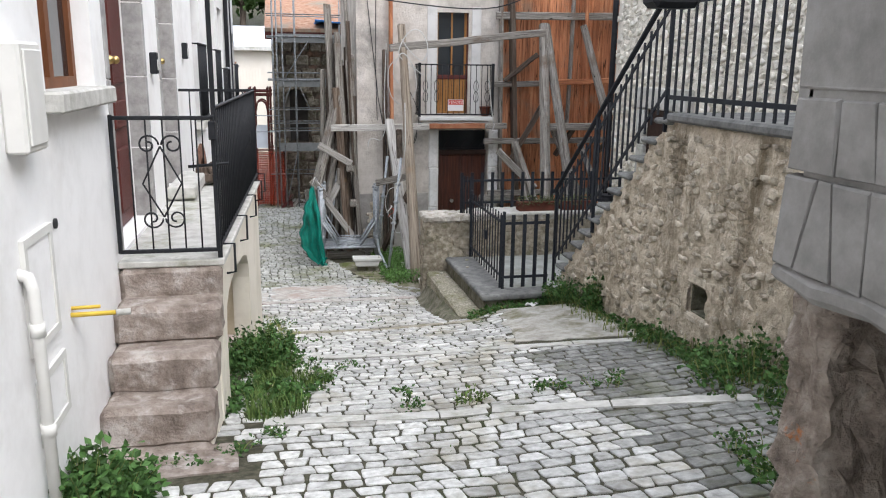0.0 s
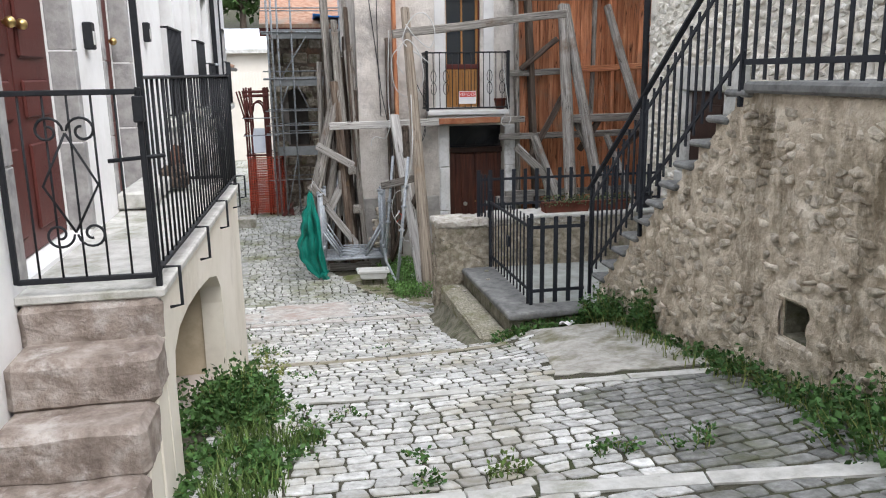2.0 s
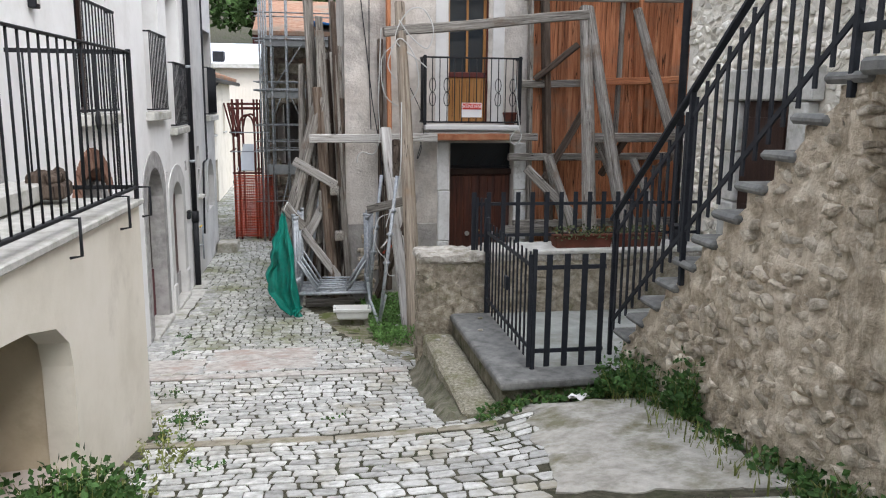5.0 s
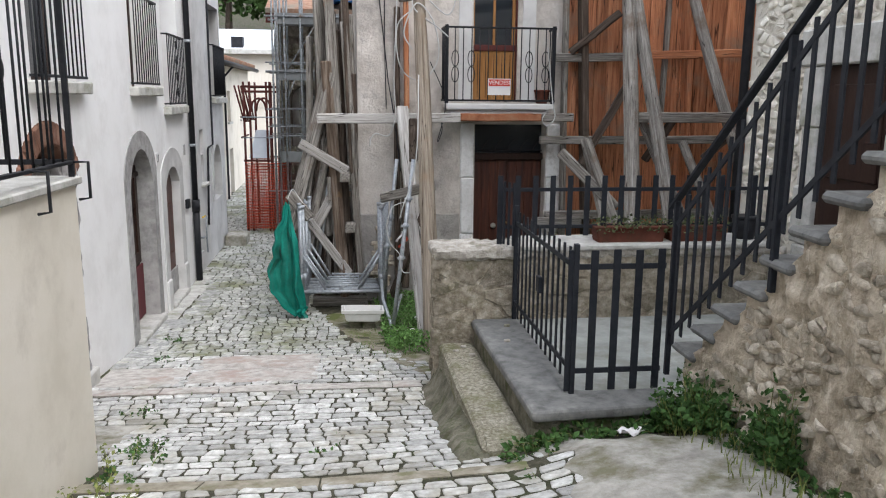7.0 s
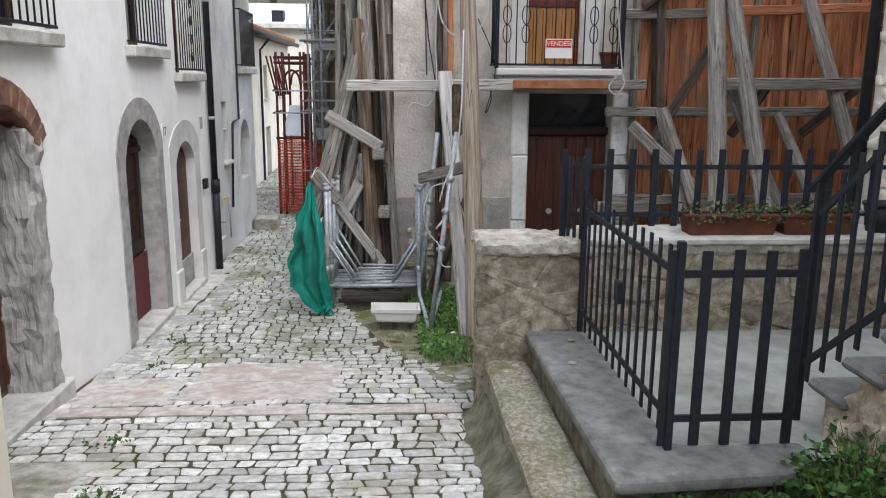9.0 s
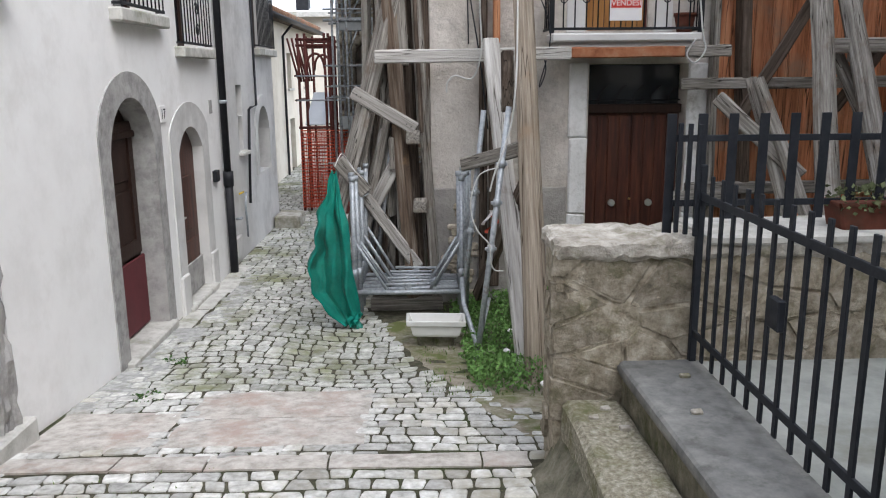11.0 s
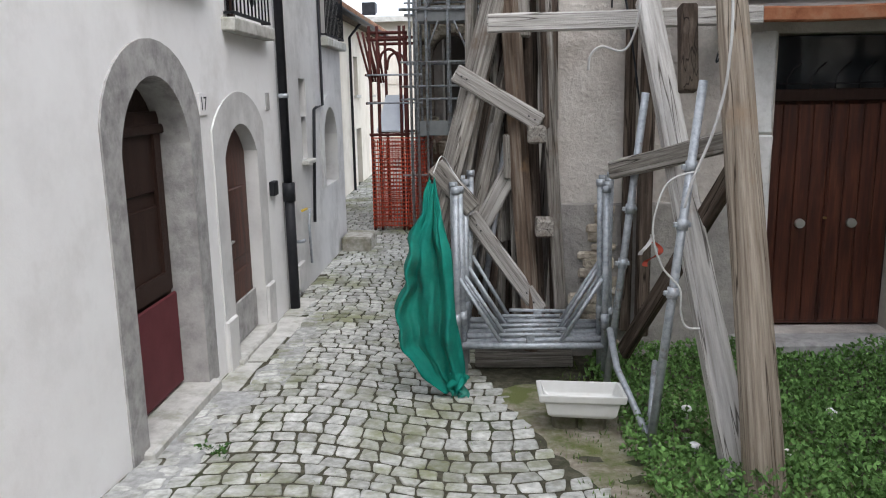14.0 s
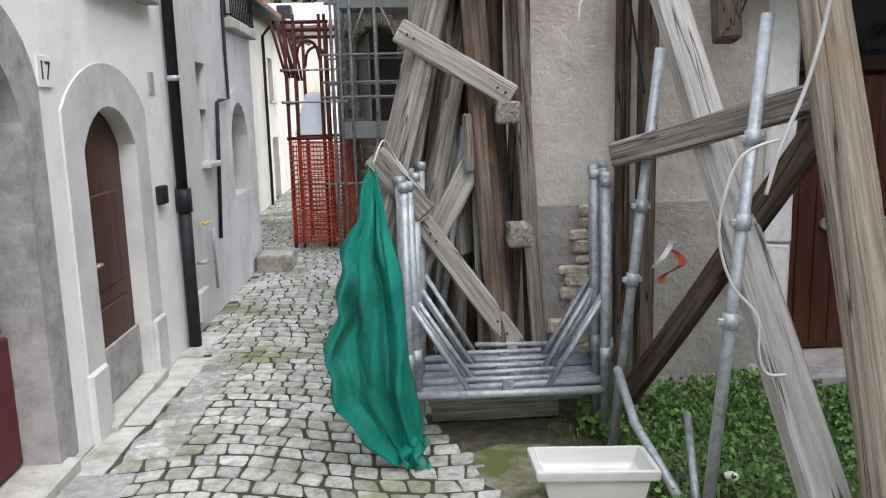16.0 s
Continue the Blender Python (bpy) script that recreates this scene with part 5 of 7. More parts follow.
# wall hole
h = empty("wall_hole", (RX, 5.85, -.4), label="small square stone-framed vent hole in the rubble wall", category="vent", kind="structure")
# dark back plate and dark added lining paint the hole's deep shade
part("dark_back", box(RX + .3, RX + .34, 5.7, 6.03, -.6, -.25), DARKINK, h, "dark-coloured back plate for the shade in the hole")
for a, b, c, e in ((5.72, 5.745, -.56, -.28), (5.985, 6.01, -.56, -.28), (5.745, 5.985, -.305, -.28), (5.745, 5.985, -.56, -.535)):
    part("lining", box(RX + .01, RX + .3, a, b, c, e), MOSSCEM, h, "lining coloured dark for the shade in the hole")
part("lintel_stone", worn(box(RX - .022, RX + .06, 5.62, 6.08, -.285, -.2, .015), .014, 7, 3), STONE, h)
part("sill_stone", worn(box(RX - .03, RX + .05, 5.66, 6.05, -.62, -.555, .015), .014, 7, 3), STONE, h)

# ---- raised yard with slab, fence and low wall ----
yard = thing("yard_floor", box(2.62, 4.9, 9.0, 10.85, -1.75, -1.2, .01), YARDCEM, "smooth grey paved raised yard floor", "floor", kind="structure")
ks = empty("kerb_slab", (2.45, 9.8, -1.3), label="smooth dark grey stone slab edging the fenced yard", category="kerb", kind="structure")
part("slab", bevelled(plate([(2.29, 8.81), (3.1, 8.86), (3.2, 8.89), (3.26, 8.97), (3.28, 9.15), (2.66, 9.15), (2.66, 10.85), (2.24, 10.85)], [], (0, 0, -1.185), (1, 0, 0), (0, 1, 0), (0, 0, -.075)), .03, 3), SLABSTONE, ks)
part("base", bevelled(plate([(2.31, 8.87), (3.4, 8.93), (3.4, 9.1), (2.66, 9.1), (2.66, 10.84), (2.27, 10.84)], [], (0, 0, -1.262), (1, 0, 0), (0, 1, 0), (0, 0, -.45)), .01), MOSSCEM, ks)
lk = plate([(2.0, 8.82), (2.31, 8.82), (2.27, 10.84), (1.97, 10.84)], [], (0, 0, -1.395), (1, 0, 0), (0, 1, 0), (0, 0, -.5))
thing("kerb_step", worn(bevelled(lk, .025), .014, 6, 6), PEBBLE, "mossy worn concrete step along the yard", "kerb", kind="structure")

bm = bmesh.new()
last = None
for k in range(49):
    y = 8.78 + 2.1 * k / 48
    g = gz(1.9, y)
    n1, n2 = noise.noise(Vector((y * 3, 1, 0))), noise.noise(Vector((y * 8, 5, 0)))
    foot = 1.82 + .06 * n1 + .03 * n2
    ring = [bm.verts.new(c) for c in ((foot, y, g - .02), (foot + .02, y, g + .02 + .01 * n2), (foot + .08, y, g + .07 + .03 * n1 + .015 * n2), (1.97 + .012 * n2, y, g + .6 * (-1.43 - g) + .02 * n1), (2.03, y, -1.43))]
    if k == 0:
        for v in ring[1:]:
            v.co.z, v.co.y = g - .02, y - .03
    if last:
        for a, b, c, e in zip(last, last[1:], ring[1:], ring):
            bm.faces.new((a, b, c, e)).smooth = True
    last = ring
thing("kerb_apron", bm, MOSSCEM, "rough mossy cement apron along the kerb step", "kerb", kind="structure")

lw = empty("low_wall", (3.4, 10.98, -1.2), label="low rubble wall with a pale rough cement top", category="wall", kind="structure")
part("core", worn(box(1.96, 4.9, 10.86, 11.22, -2.2, -.64, .01), .012, 4, 4), LOWSTONE, lw)
bm = box(1.92, 4.92, 10.82, 11.27, -.67, -.575, .02)
bmesh.ops.subdivide_edges(bm, edges=[e for e in bm.edges if e.calc_length() > 1], cuts=70, use_grid_fill=True)
bmesh.ops.subdivide_edges(bm, edges=[e for e in bm.edges if e.calc_length() > .2], cuts=12, use_grid_fill=True)
for v in bm.verts:
    v.co += noise.noise_vector(v.co * 4) * .016 + noise.noise_vector(v.co * 15) * .02 + noise.noise_vector(v.co * 40) * .012
part("coping", bm, CRUMBLE, lw, "pale crumbling cement coping")
part("coping_slab", worn(box(2.66, 4.93, 10.8, 11.3, -.6, -.55, .012), .006, 4, 6), STRIP, lw, "flat pale stone coping slab")

fence = empty("yard_fence", (2.9, 9.4, -1.18), label="dark iron fence of flat bars round the yard", category="fence")
FT, FB = -.25, -1.17
for k in range(5):
    x = 2.585 + .145 * k
    part("bar", beam((x, 9.1, FB), (x, 9.1, FT - .005 * (k % 2)), .048, .012, .002), GREYIRON, fence)
for z in (FB + .13, FT - .11):
    part("rail", beam((2.58, 9.11, z), (3.2, 9.11, z), .014, .035, .002), GREYIRON, fence)
    part("rail", beam((2.61, 9.1, z), (2.61, 10.84, z), .014, .035, .002), GREYIRON, fence)
n = 14
for k in range(n):
    y = 9.1 + 1.72 * k / (n - 1)
    if k in (0, n - 1):
        part("post", beam((2.61, y, FB - .03), (2.61, y, FT + .04), .035, .035, .004), GREYIRON, fence)
    else:
        part("bar", beam((2.61, y, FB + .02), (2.61, y, FT), .012, .03, .002), GREYIRON, fence)
part("latch", box(2.57, 2.6, 9.86, 9.95, -.72, -.6, .005), GREYIRON, fence)
uf = empty("wall_fence", (3.5, 10.95, -.56), label="dark iron fence of flat bars on the low wall", category="fence")
for k in range(17):
    x = 2.5 + .152 * k
    part("bar", beam((x, 10.98, -.5 if k else -.6), (x, 10.98, .02), .046, .012, .002), GREYIRON, uf)
for z in (-.1, -.42):
    part("rail", beam((2.48, 10.99, z), (4.95, 10.99, z), .014, .032, .002), GREYIRON, uf)
for k in range(3):
    part("bar", beam((2.52 + .03 * k, 10.9 - .05 * k, -.55), (2.52 + .03 * k, 10.9 - .05 * k, -.02), .02, .02, .002), GREYIRON, uf)
for x0, x1, lab in ((3.33, 3.96, "terracotta plastic window box with withered plants"), (3.99, 4.5, "terracotta plastic window box with small yellow plants")):
    w = empty("window_box", ((x0 + x1) / 2, 11.05, -.56), label=lab, category="planter", group="window boxes")
    bm = box(x0, x1, 10.9, 11.08, -.565, -.42, .012)
    for v in bm.verts:
        if v.co.z < -.5:
            v.co.x = (v.co.x - (x0 + x1) / 2) * .92 + (x0 + x1) / 2
    tro = part("trough", bm, TERRACOTTA, w)
    part("rim", box(x0 - .012, x1 + .012, 10.89, 11.09, -.435, -.415, .004), TERRACOTTA, tro)

pot = empty("plant_pot", (4.74, 11.02, -.55), label="dark round plastic plant pot on the low wall", category="pot")
bowl = part("bowl", tube([(4.74, 11.02, -.55), (4.74, 11.02, -.36)], .085, 14, r_end=.115), PIPEBLACK, pot)
part("rim", tube([(4.74, 11.02, -.37), (4.74, 11.02, -.345)], .122, 14), PIPEBLACK, bowl)
rag = thing("rag", cloth(lambda u, v: (2.78 + .15 * u + .02 * math.sin(v * 8), 8.66 + .07 * v + .02 * math.sin(u * 9), gz(2.8, 8.65) + .03 + .02 * math.sin(u * 7) * math.cos(v * 5) + .012 * noise.noise(Vector((u * 6, v * 6, 1)))), 14, 10), SIGNWHITE, "crumpled white rag in the weeds by the kerb slab", "rag", smooth=True)
for x, y in ((2.2, 10.5), (2.08, 10.62), (2.42, 10.2), (2.5, 10.6), (2.16, 10.72)):
    z = -1.395 if x < 2.27 else -1.185
    thing("rubble_chip", worn(box(x - .02, x + .028, y - .016, y + .02, z - .006, z + .016, .005), .006, 20), CRUMBLE, "pale chip of fallen cement on the kerb", "stone", "cement chips")

# ---- far end of the alley ----
FARWIN = ((26.9, 27.5, -.1, .75), (27.0, 27.75, -2.3, -.85), (29.6, 30.2, -.1, .75))
thing("wall_far_left", plate(rect(20.2, 32, -2.6, 1.4), [rect(*q) for q in FARWIN], (-1.95, 0, 0), U, V, (-.4, 0, 0)), CREAM, "pale cream house wall far along the alley", "wall", kind="structure")
thing("wall_far_left_return", box(-2.35, -1.11, 20.2, 20.25, -2.6, 6.6), GREYPL, "end of the grey house wall", "wall", kind="structure")
for y0, y1, z0, z1 in FARWIN:
    w = empty("window_far", (-1.95, y0, z0), label="small dark shuttered window of the cream house", category="window", kind="structure")
    part("pane", box(-2.12, -2.1, y0, y1, z0, z1), DARKGLASS, w)
    part("window_sill", box(-1.99, -1.89, y0 - .05, y1 + .05, z0 - .06, z0, .006), STRIP, w)
e = empty("roof_eave", (-1.9, 23.7, 1.4), label="brown tiled eave with timber ends", category="roof", kind="structure")
part("boards", box(-2.6, -1.7, 20.3, 32, 1.4, 1.46), BROWNWOOD, e)
for k in range(56):
    y = 20.4 + k * .2
    part("roof_tile", tube([(-1.66, y, 1.5), (-2.5, y, 1.78)], .09, 6), ROOFTILE, e)
part("gutter", tube([(-1.64, 20.3, 1.42), (-1.64, 32, 1.42)], .06, 8), PIPEBLACK, e)
dp = empty("downpipe", (-1.9, 26, -2), label="thin dark downpipe on the cream house", category="pipe")
part("pipe", tube([(-1.9, 26.2, -2.3), (-1.9, 26.2, 1.1), (-1.66, 26.2, 1.38)], .03, 8), PIPEBLACK, dp)

# low house across the far end
fh = empty("far_house", (-1.5, 34, -2), label="low pale house with a bluish metal roof beyond the alley", category="house")
part("wall", plate(rect(-9, 5, -3, 2.15), [rect(-3.0, -2.5, -.9, .6)], (0, 34, 0), (1, 0, 0), V, (0, .4, 0)), PALEPL, fh)
part("wall", box(-9, 5, 37.5, 38, -3, 3), PALEPL, fh)
part("roof", plate([(-9.2, 0), (5.2, 0), (5.2, 4), (-9.2, 4)], [], (0, 33.7, 2.16), (1, 0, 0), (0, .97, .24), (0, 0, .06)), PALEROOF, fh)
part("fascia", box(-9.2, 5.2, 33.62, 33.7, 2.05, 2.2), STRIP, fh)
d = part("dormer", box(-2.7, -2.3, 33.9, 34.4, 2.2, 2.65), PIPEBLACK, fh, "dark railed roof light")
part("shutter", box(-3.0, -2.5, 34.1, 34.15, -.9, .6), surface("green_shutter_paint", [(.03, .10, .07), (.04, .13, .09)], 6, bump=.1), fh, "green shutter")
for k in range(12):
    part("fence_slat", box(-2.2 + k * .12, -2.13 + k * .12, 33.2, 33.24, .2, 1.35), PALEPL, fh)
part("upper_wall", box(-2.4, -.6, 33.25, 33.4, -3, .2), PALEPL, fh)

# ruin with tube scaffold
RY = 22.4
ru = empty("ruined_house", (1.2, RY, -2.2), label="old rubble stone house under scaffolding with a dark arched window", category="house")
AR = arched(.05, .7, -.6, .85, .5)
part("wall", plate(rect(-.24, 3.2, -2.6, 2.35), [AR], (0, RY, 0), (1, 0, 0), V, (0, .5, 0)), surface("dark_rubble", [(.11, .085, .07), (.20, .165, .135), (.29, .24, .20)], 6, bump=1, bump_scale=16, dist=.05, stain=(.34, .2, .14), stain_scale=1.5), ru)
part("side_wall", box(-.24, .2, RY + .5, RY + 2.4, -2.6, 2.3), OLDPL, ru)
# added dark backing, its colour gives the gloom behind the arched window
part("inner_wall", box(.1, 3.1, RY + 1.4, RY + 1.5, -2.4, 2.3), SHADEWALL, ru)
part("roof", plate([(-.4, 0), (3.4, 0), (3.4, 3.5), (-.4, 3.5)], [], (0, RY - .45, 2.35), (1, 0, 0), (0, .95, .3), (0, 0, .09)), ROOFTILE, ru)
part("eave_board", box(-.4, 3.4, RY - .42, RY - .38, 2.15, 2.42), REDPAINT, ru, "rust-brown eave board")
for z0 in range(12):
    x = -.24
    while x < 2.2:
        w = rnd(.16, .42)
        zc = -2.2 + z0 * .37
        if not (-.03 < x + w / 2 < .78 and -.7 < zc + .15 < .95):
            part("stone", worn(box(x, x + w - .03, RY - .05 - rnd(0, .03), RY + .1, zc, zc + rnd(.2, .33), .03), .03, 6), LOWSTONE, ru)
        x += w
for k in range(9):
    a = radians(-80 + 20 * k)
    c = (.375 + .42 * math.sin(a), .5 + .45 * math.cos(a))
    part("arch_stone", worn(box(c[0] - .08, c[0] + .08, RY - .06, RY + .1, c[1] - .08, c[1] + .08, .02), .02, 6), LOWSTONE, ru)
thing("blue_tarpaulin", worn(box(.9, 2.4, RY - .55, RY + .9, 2.62, 2.66, .0), .08, 2, 6), BLUETARP, "blue tarpaulin over the ruined roof", "tarpaulin")

OLDSTEEL = surface("dull_old_scaffold_steel", [(.16, .17, .175), (.27, .285, .295), (.38, .395, .405)], 25, rough=.6, metal=.2, bump=.15, stain=(.16, .12, .095), stain_scale=9)
sc = empty("tube_scaffold", (.4, 21.4, -2.2), label="galvanised tube scaffold with plank decks before the ruin", category="scaffold")
SX, SYS = (-.2, -.1, .04, .36, 1.55), (21.05, 21.9)
for x in SX:
    for y in SYS:
        part("upright", tube([(x, y, gz(x, y)), (x, y, 3.3)], .02, 8), OLDSTEEL, sc)
for y in SYS:
    for z in (-1.3, -.17, .02, .37, 1.12, 1.3, 2.2, 2.75):
        part("ledger", tube([(-.35, y, z), (1.7, y, z)], .015 if z not in (1.12, 2.2) else .024, 6), OLDSTEEL, sc)
for z in (-.66, 1.0, 2.1):
    part("deck", box(-.1, 1.6, 21.1, 21.85, z - .025, z + .025, .004), OLDSTEEL, sc, "grey steel plank deck")
    part("toe_board", box(-.1, 1.6, 21.06, 21.09, z - .05, z + .17, .004), surface("grey_toe_board", [(.22, .23, .23), (.30, .31, .31)], 8, bump=.2), sc)
for a, b in (((.04, 21.05, -2.1), (.36, 21.05, -.7)), ((.04, 21.05, .5), (.22, 21.05, .95)), ((.7, 21.05, .4), (.45, 21.05, .95)), ((-.2, 21.05, 1.1), (-.2, 21.9, 2.1)), ((.04, 21.05, 1.1), (.7, 21.05, 2.1))):
    part("brace", tube([a, b], .014, 6), OLDSTEEL, sc)

# rust-red pedestrian tunnel of frames with orange net
rt = empty("red_frame_tower", (-.6, 21.8, -2.2), label="rust-red steel frame tower wrapped in orange net", category="scaffold")
RXS, RYS = (-.84, -.72, -.38, -.31), (21.35, 22.4)
TOP = .84
for x in RXS:
    for y in RYS:
        part("upright", tube([(x, y, gz(x, y)), (x, y, TOP + .08)], .024, 8), REDPAINT, rt)
for y in RYS:
    for z in (-.7, TOP - .12, TOP - .02):
        part("ledger", tube([(-.88, y, z), (-.26, y, z)], .025, 6), REDPAINT, rt)
    part("arch_brace", tube(smooth_line([(-.7, y, .3), (-.66, y, .5), (-.54, y, .58), (-.43, y, .5), (-.38, y, .3)]), .022, 6), REDPAINT, rt)
    for dx in (0, .08, .16):
        part("flare_strut", tube([(-.84 + dx * .5, y, .1), (-1.02 + dx, y, TOP)], .02, 6), REDPAINT, rt)
for z in (-.22, .2):
    part("cross_tube", tube([(-.9, 21.31, z), (-.05, 21.31, z)], .014, 6), STEEL, rt)
    part("side_tube", tube([(-.9, 21.3, z), (-.9, 22.45, z)], .02, 6), REDPAINT, rt)
part("sheet_roof", plate([(-.78, 0), (-.36, 0), (-.4, .9), (-.7, .9)], [], (0, 21.45, -.66), (1, 0, 0), (0, .8, .6), (0, 0, .02)), PALEROOF, rt, "tilted grey sheet")
bm = bmesh.new()
for z in [(-2.12 + .062 * k) for k in range(23)]:
    for y in (21.3, 22.44):
        box(-.85, -.02, y - .004, y + .004, z, z + .018, 0, 0, bm)
    box(-.03, -.022, 21.3, 22.44, z, z + .014, 0, 0, bm)
for k in range(19):
    x = -.85 + .045 * k
    box(x, x + .012, 21.293, 21.299, -2.15, -.78, 0, 0, bm)
part("safety_net", worn(bm, .02, 2.2), REDNET, rt, "orange plastic safety net")
part("net_sheet", cloth(lambda u, v: (-.84 + u * .84 + .03 * math.sin(v * 7 + u * 4), 21.28 + .05 * math.sin(u * 11 + 3 * v) * (.4 + v), -.76 - 1.37 * v + .03 * math.sin(u * 6)), 24, 16), REDSHEET, rt, "fine orange-red mesh sheet", True)
part("net_sheet", cloth(lambda u, v: (.01 + .04 * math.sin(v * 6 + u * 9), 21.3 + u * 1.15, -.76 - 1.37 * v), 18, 14), REDSHEET, rt, "fine orange-red mesh sheet", True)
for k in range(8):
    timber("scrap_board", (-.1 + rnd(0, .3), 20.9 + rnd(0, .5), gz(0, 21)), (.1 + rnd(-.2, .4), 21.2 + rnd(0, .4), gz(0, 21) + rnd(.1, .6)), .1, .03, "loose scrap board by the red net", random.choice((REDPAINT, BROWNWOOD, OLDWOOD)), "scrap boards")

# wooded slope behind the roofs
bm = bmesh.new()
gr = [[bm.verts.new((x, y, 1 + (y - 42) * .32 + noise.noise(Vector((x * .06, y * .06, 3))) * 3)) for x in range(-60, 61, 6)] for y in range(42, 121, 6)]
for a, b in zip(gr, gr[1:]):
    for i in range(len(a) - 1):
        bm.faces.new((a[i], a[i + 1], b[i + 1], b[i])).smooth = True
thing("hill_slope", bm, EARTH, "wooded hillside behind the village", "hill", kind="structure")


def leaves(bm, c, r, n, size, squash=.8):
    """A ragged clump: small folded leaves scattered in and on a ball."""
    for _ in range(n):
        d = Vector((rnd(-1, 1), rnd(-1, 1), rnd(-.7, 1))).normalized()
        p = Vector(c) + Vector((d.x * r, d.y * r, d.z * r * squash)) * rnd(.45, 1.05)
        leaf(bm, p, size * rnd(.6, 1.4), d)


def leaf(bm, p, s, d):
    t = Vector((rnd(-1, 1), rnd(-1, 1), rnd(-.6, .6)))
    a = (d * .6 + t).normalized()
    b = a.cross(Vector((rnd(-1, 1), rnd(-1, 1), rnd(-1, 1)))).normalized()
    n = a.cross(b)
    v = [bm.verts.new(p + q) for q in (Vector((0, 0, 0)), a * s * .5 + b * s * .33 - n * s * .08, a * s, a * s * .5 - b * s * .33 - n * s * .08)]
    bm.faces.new((v[0], v[1], v[2])), bm.faces.new((v[0], v[2], v[3]))


def far_tree(x, y, h):
    z = 1 + (y - 42) * .32
    t = empty("tree", (x, y, z), label="dark green broadleaf tree on the slope", category="tree", group="far trees")
    bm = tube([(x, y, z - 2), (x + .2, y, z + h * .5)], .28, 7, r_end=.12)
    for k in range(4):
        tube([(x + .1, y, z + h * .3), (x + rnd(-2, 2), y + rnd(-1, 1), z + h * rnd(.5, .8))], .1, 5, bm, r_end=.03)
    part("trunk", bm, BROWNWOOD, t)
    bm = bmesh.new()
    for k in range(16):
        leaves(bm, (x + rnd(-2.4, 2.4), y + rnd(-2, 2), z + h * rnd(.35, 1)), rnd(.8, 1.5), 110, .42)
    part("crown", bm, FARLEAF, t)


for k in range(16):
    far_tree(-16 + k * 1.9 + rnd(-.6, .6), 44 + rnd(0, 9), rnd(5, 7.5))

# plain walls that close the place
thing("wall_behind", box(-1.6, 6, -7.4, -7, -1, 6), GREYPL, "plain house wall behind the start of the walk", "wall", kind="structure")
thing("wall_right_end", box(8.6, 9, 12, HY + .1, -2.6, 7), OLDPL, "plain wall closing the side yard", "wall", kind="structure")

# ---- rough pier at the start of the walk ----
pr = empty("stone_pier", (2.1, 2.7, -.4), label="rough stone pier with smooth grey blocks over a broken base", category="pier", kind="structure")
part("core", worn(box(1.585, 2.56, 1.0, 2.19, .84, 3.4, .02), .01, 5, 6), PIERBLOCK, pr)
lip = box(1.55, 2.6, 1.0, 2.25, .82, .89, .02)
bmesh.ops.subdivide_edges(lip, edges=lip.edges[:], cuts=10, use_grid_fill=True)
for v in lip.verts:
    v.co += noise.noise_vector(v.co * 5) * .025
part("lip", lip, PIERBLOCK, pr, "uneven grey cement lip over the broken base")
bm = box(1.68, 2.6, 2.06, 2.3, -.9, .86, .04)
bmesh.ops.subdivide_edges(bm, edges=bm.edges[:], cuts=24, use_grid_fill=True)
for v in bm.verts:
    k = .05 if v.co.z < .7 else .02
    v.co += noise.noise_vector(v.co * 3.2) * k * 1.4 + noise.noise_vector(v.co * 9) * k * .8 + noise.noise_vector(v.co * 24) * k * .5
part("base", bm, PIERSTONE, pr, "dark broken rubble base")
# back and side coloured dark for the deep shade under the pier
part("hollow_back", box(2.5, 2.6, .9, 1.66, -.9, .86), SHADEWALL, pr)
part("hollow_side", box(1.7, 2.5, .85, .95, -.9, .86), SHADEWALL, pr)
for k in range(26):
    z = -.6 + rnd(0, 1.4)
    x = rnd(2.1, 2.25)
    part("stone", worn(box(1.66 + rnd(0, .03), 1.8, x - .05, x + rnd(.03, .1), z, z + rnd(.06, .13), .025), .03, 9, 1), PIERSTONE, pr)
lampo = empty("street_lamp", (2.9, 5.76, 1.95), label="dark metal hanging lamp shade over the alley", category="lamp")
part("shade", worn(box(2.72, 3.1, 5.64, 5.88, 1.95, 2.1, .04), .01, 5, 1), IRON, lampo)
part("arm", tube([(2.95, 5.76, 2.08), (3.2, 5.76, 2.6), (3.6, 5.76, 2.75), (5.2, 5.76, 2.75)], .02, 8), IRON, lampo)

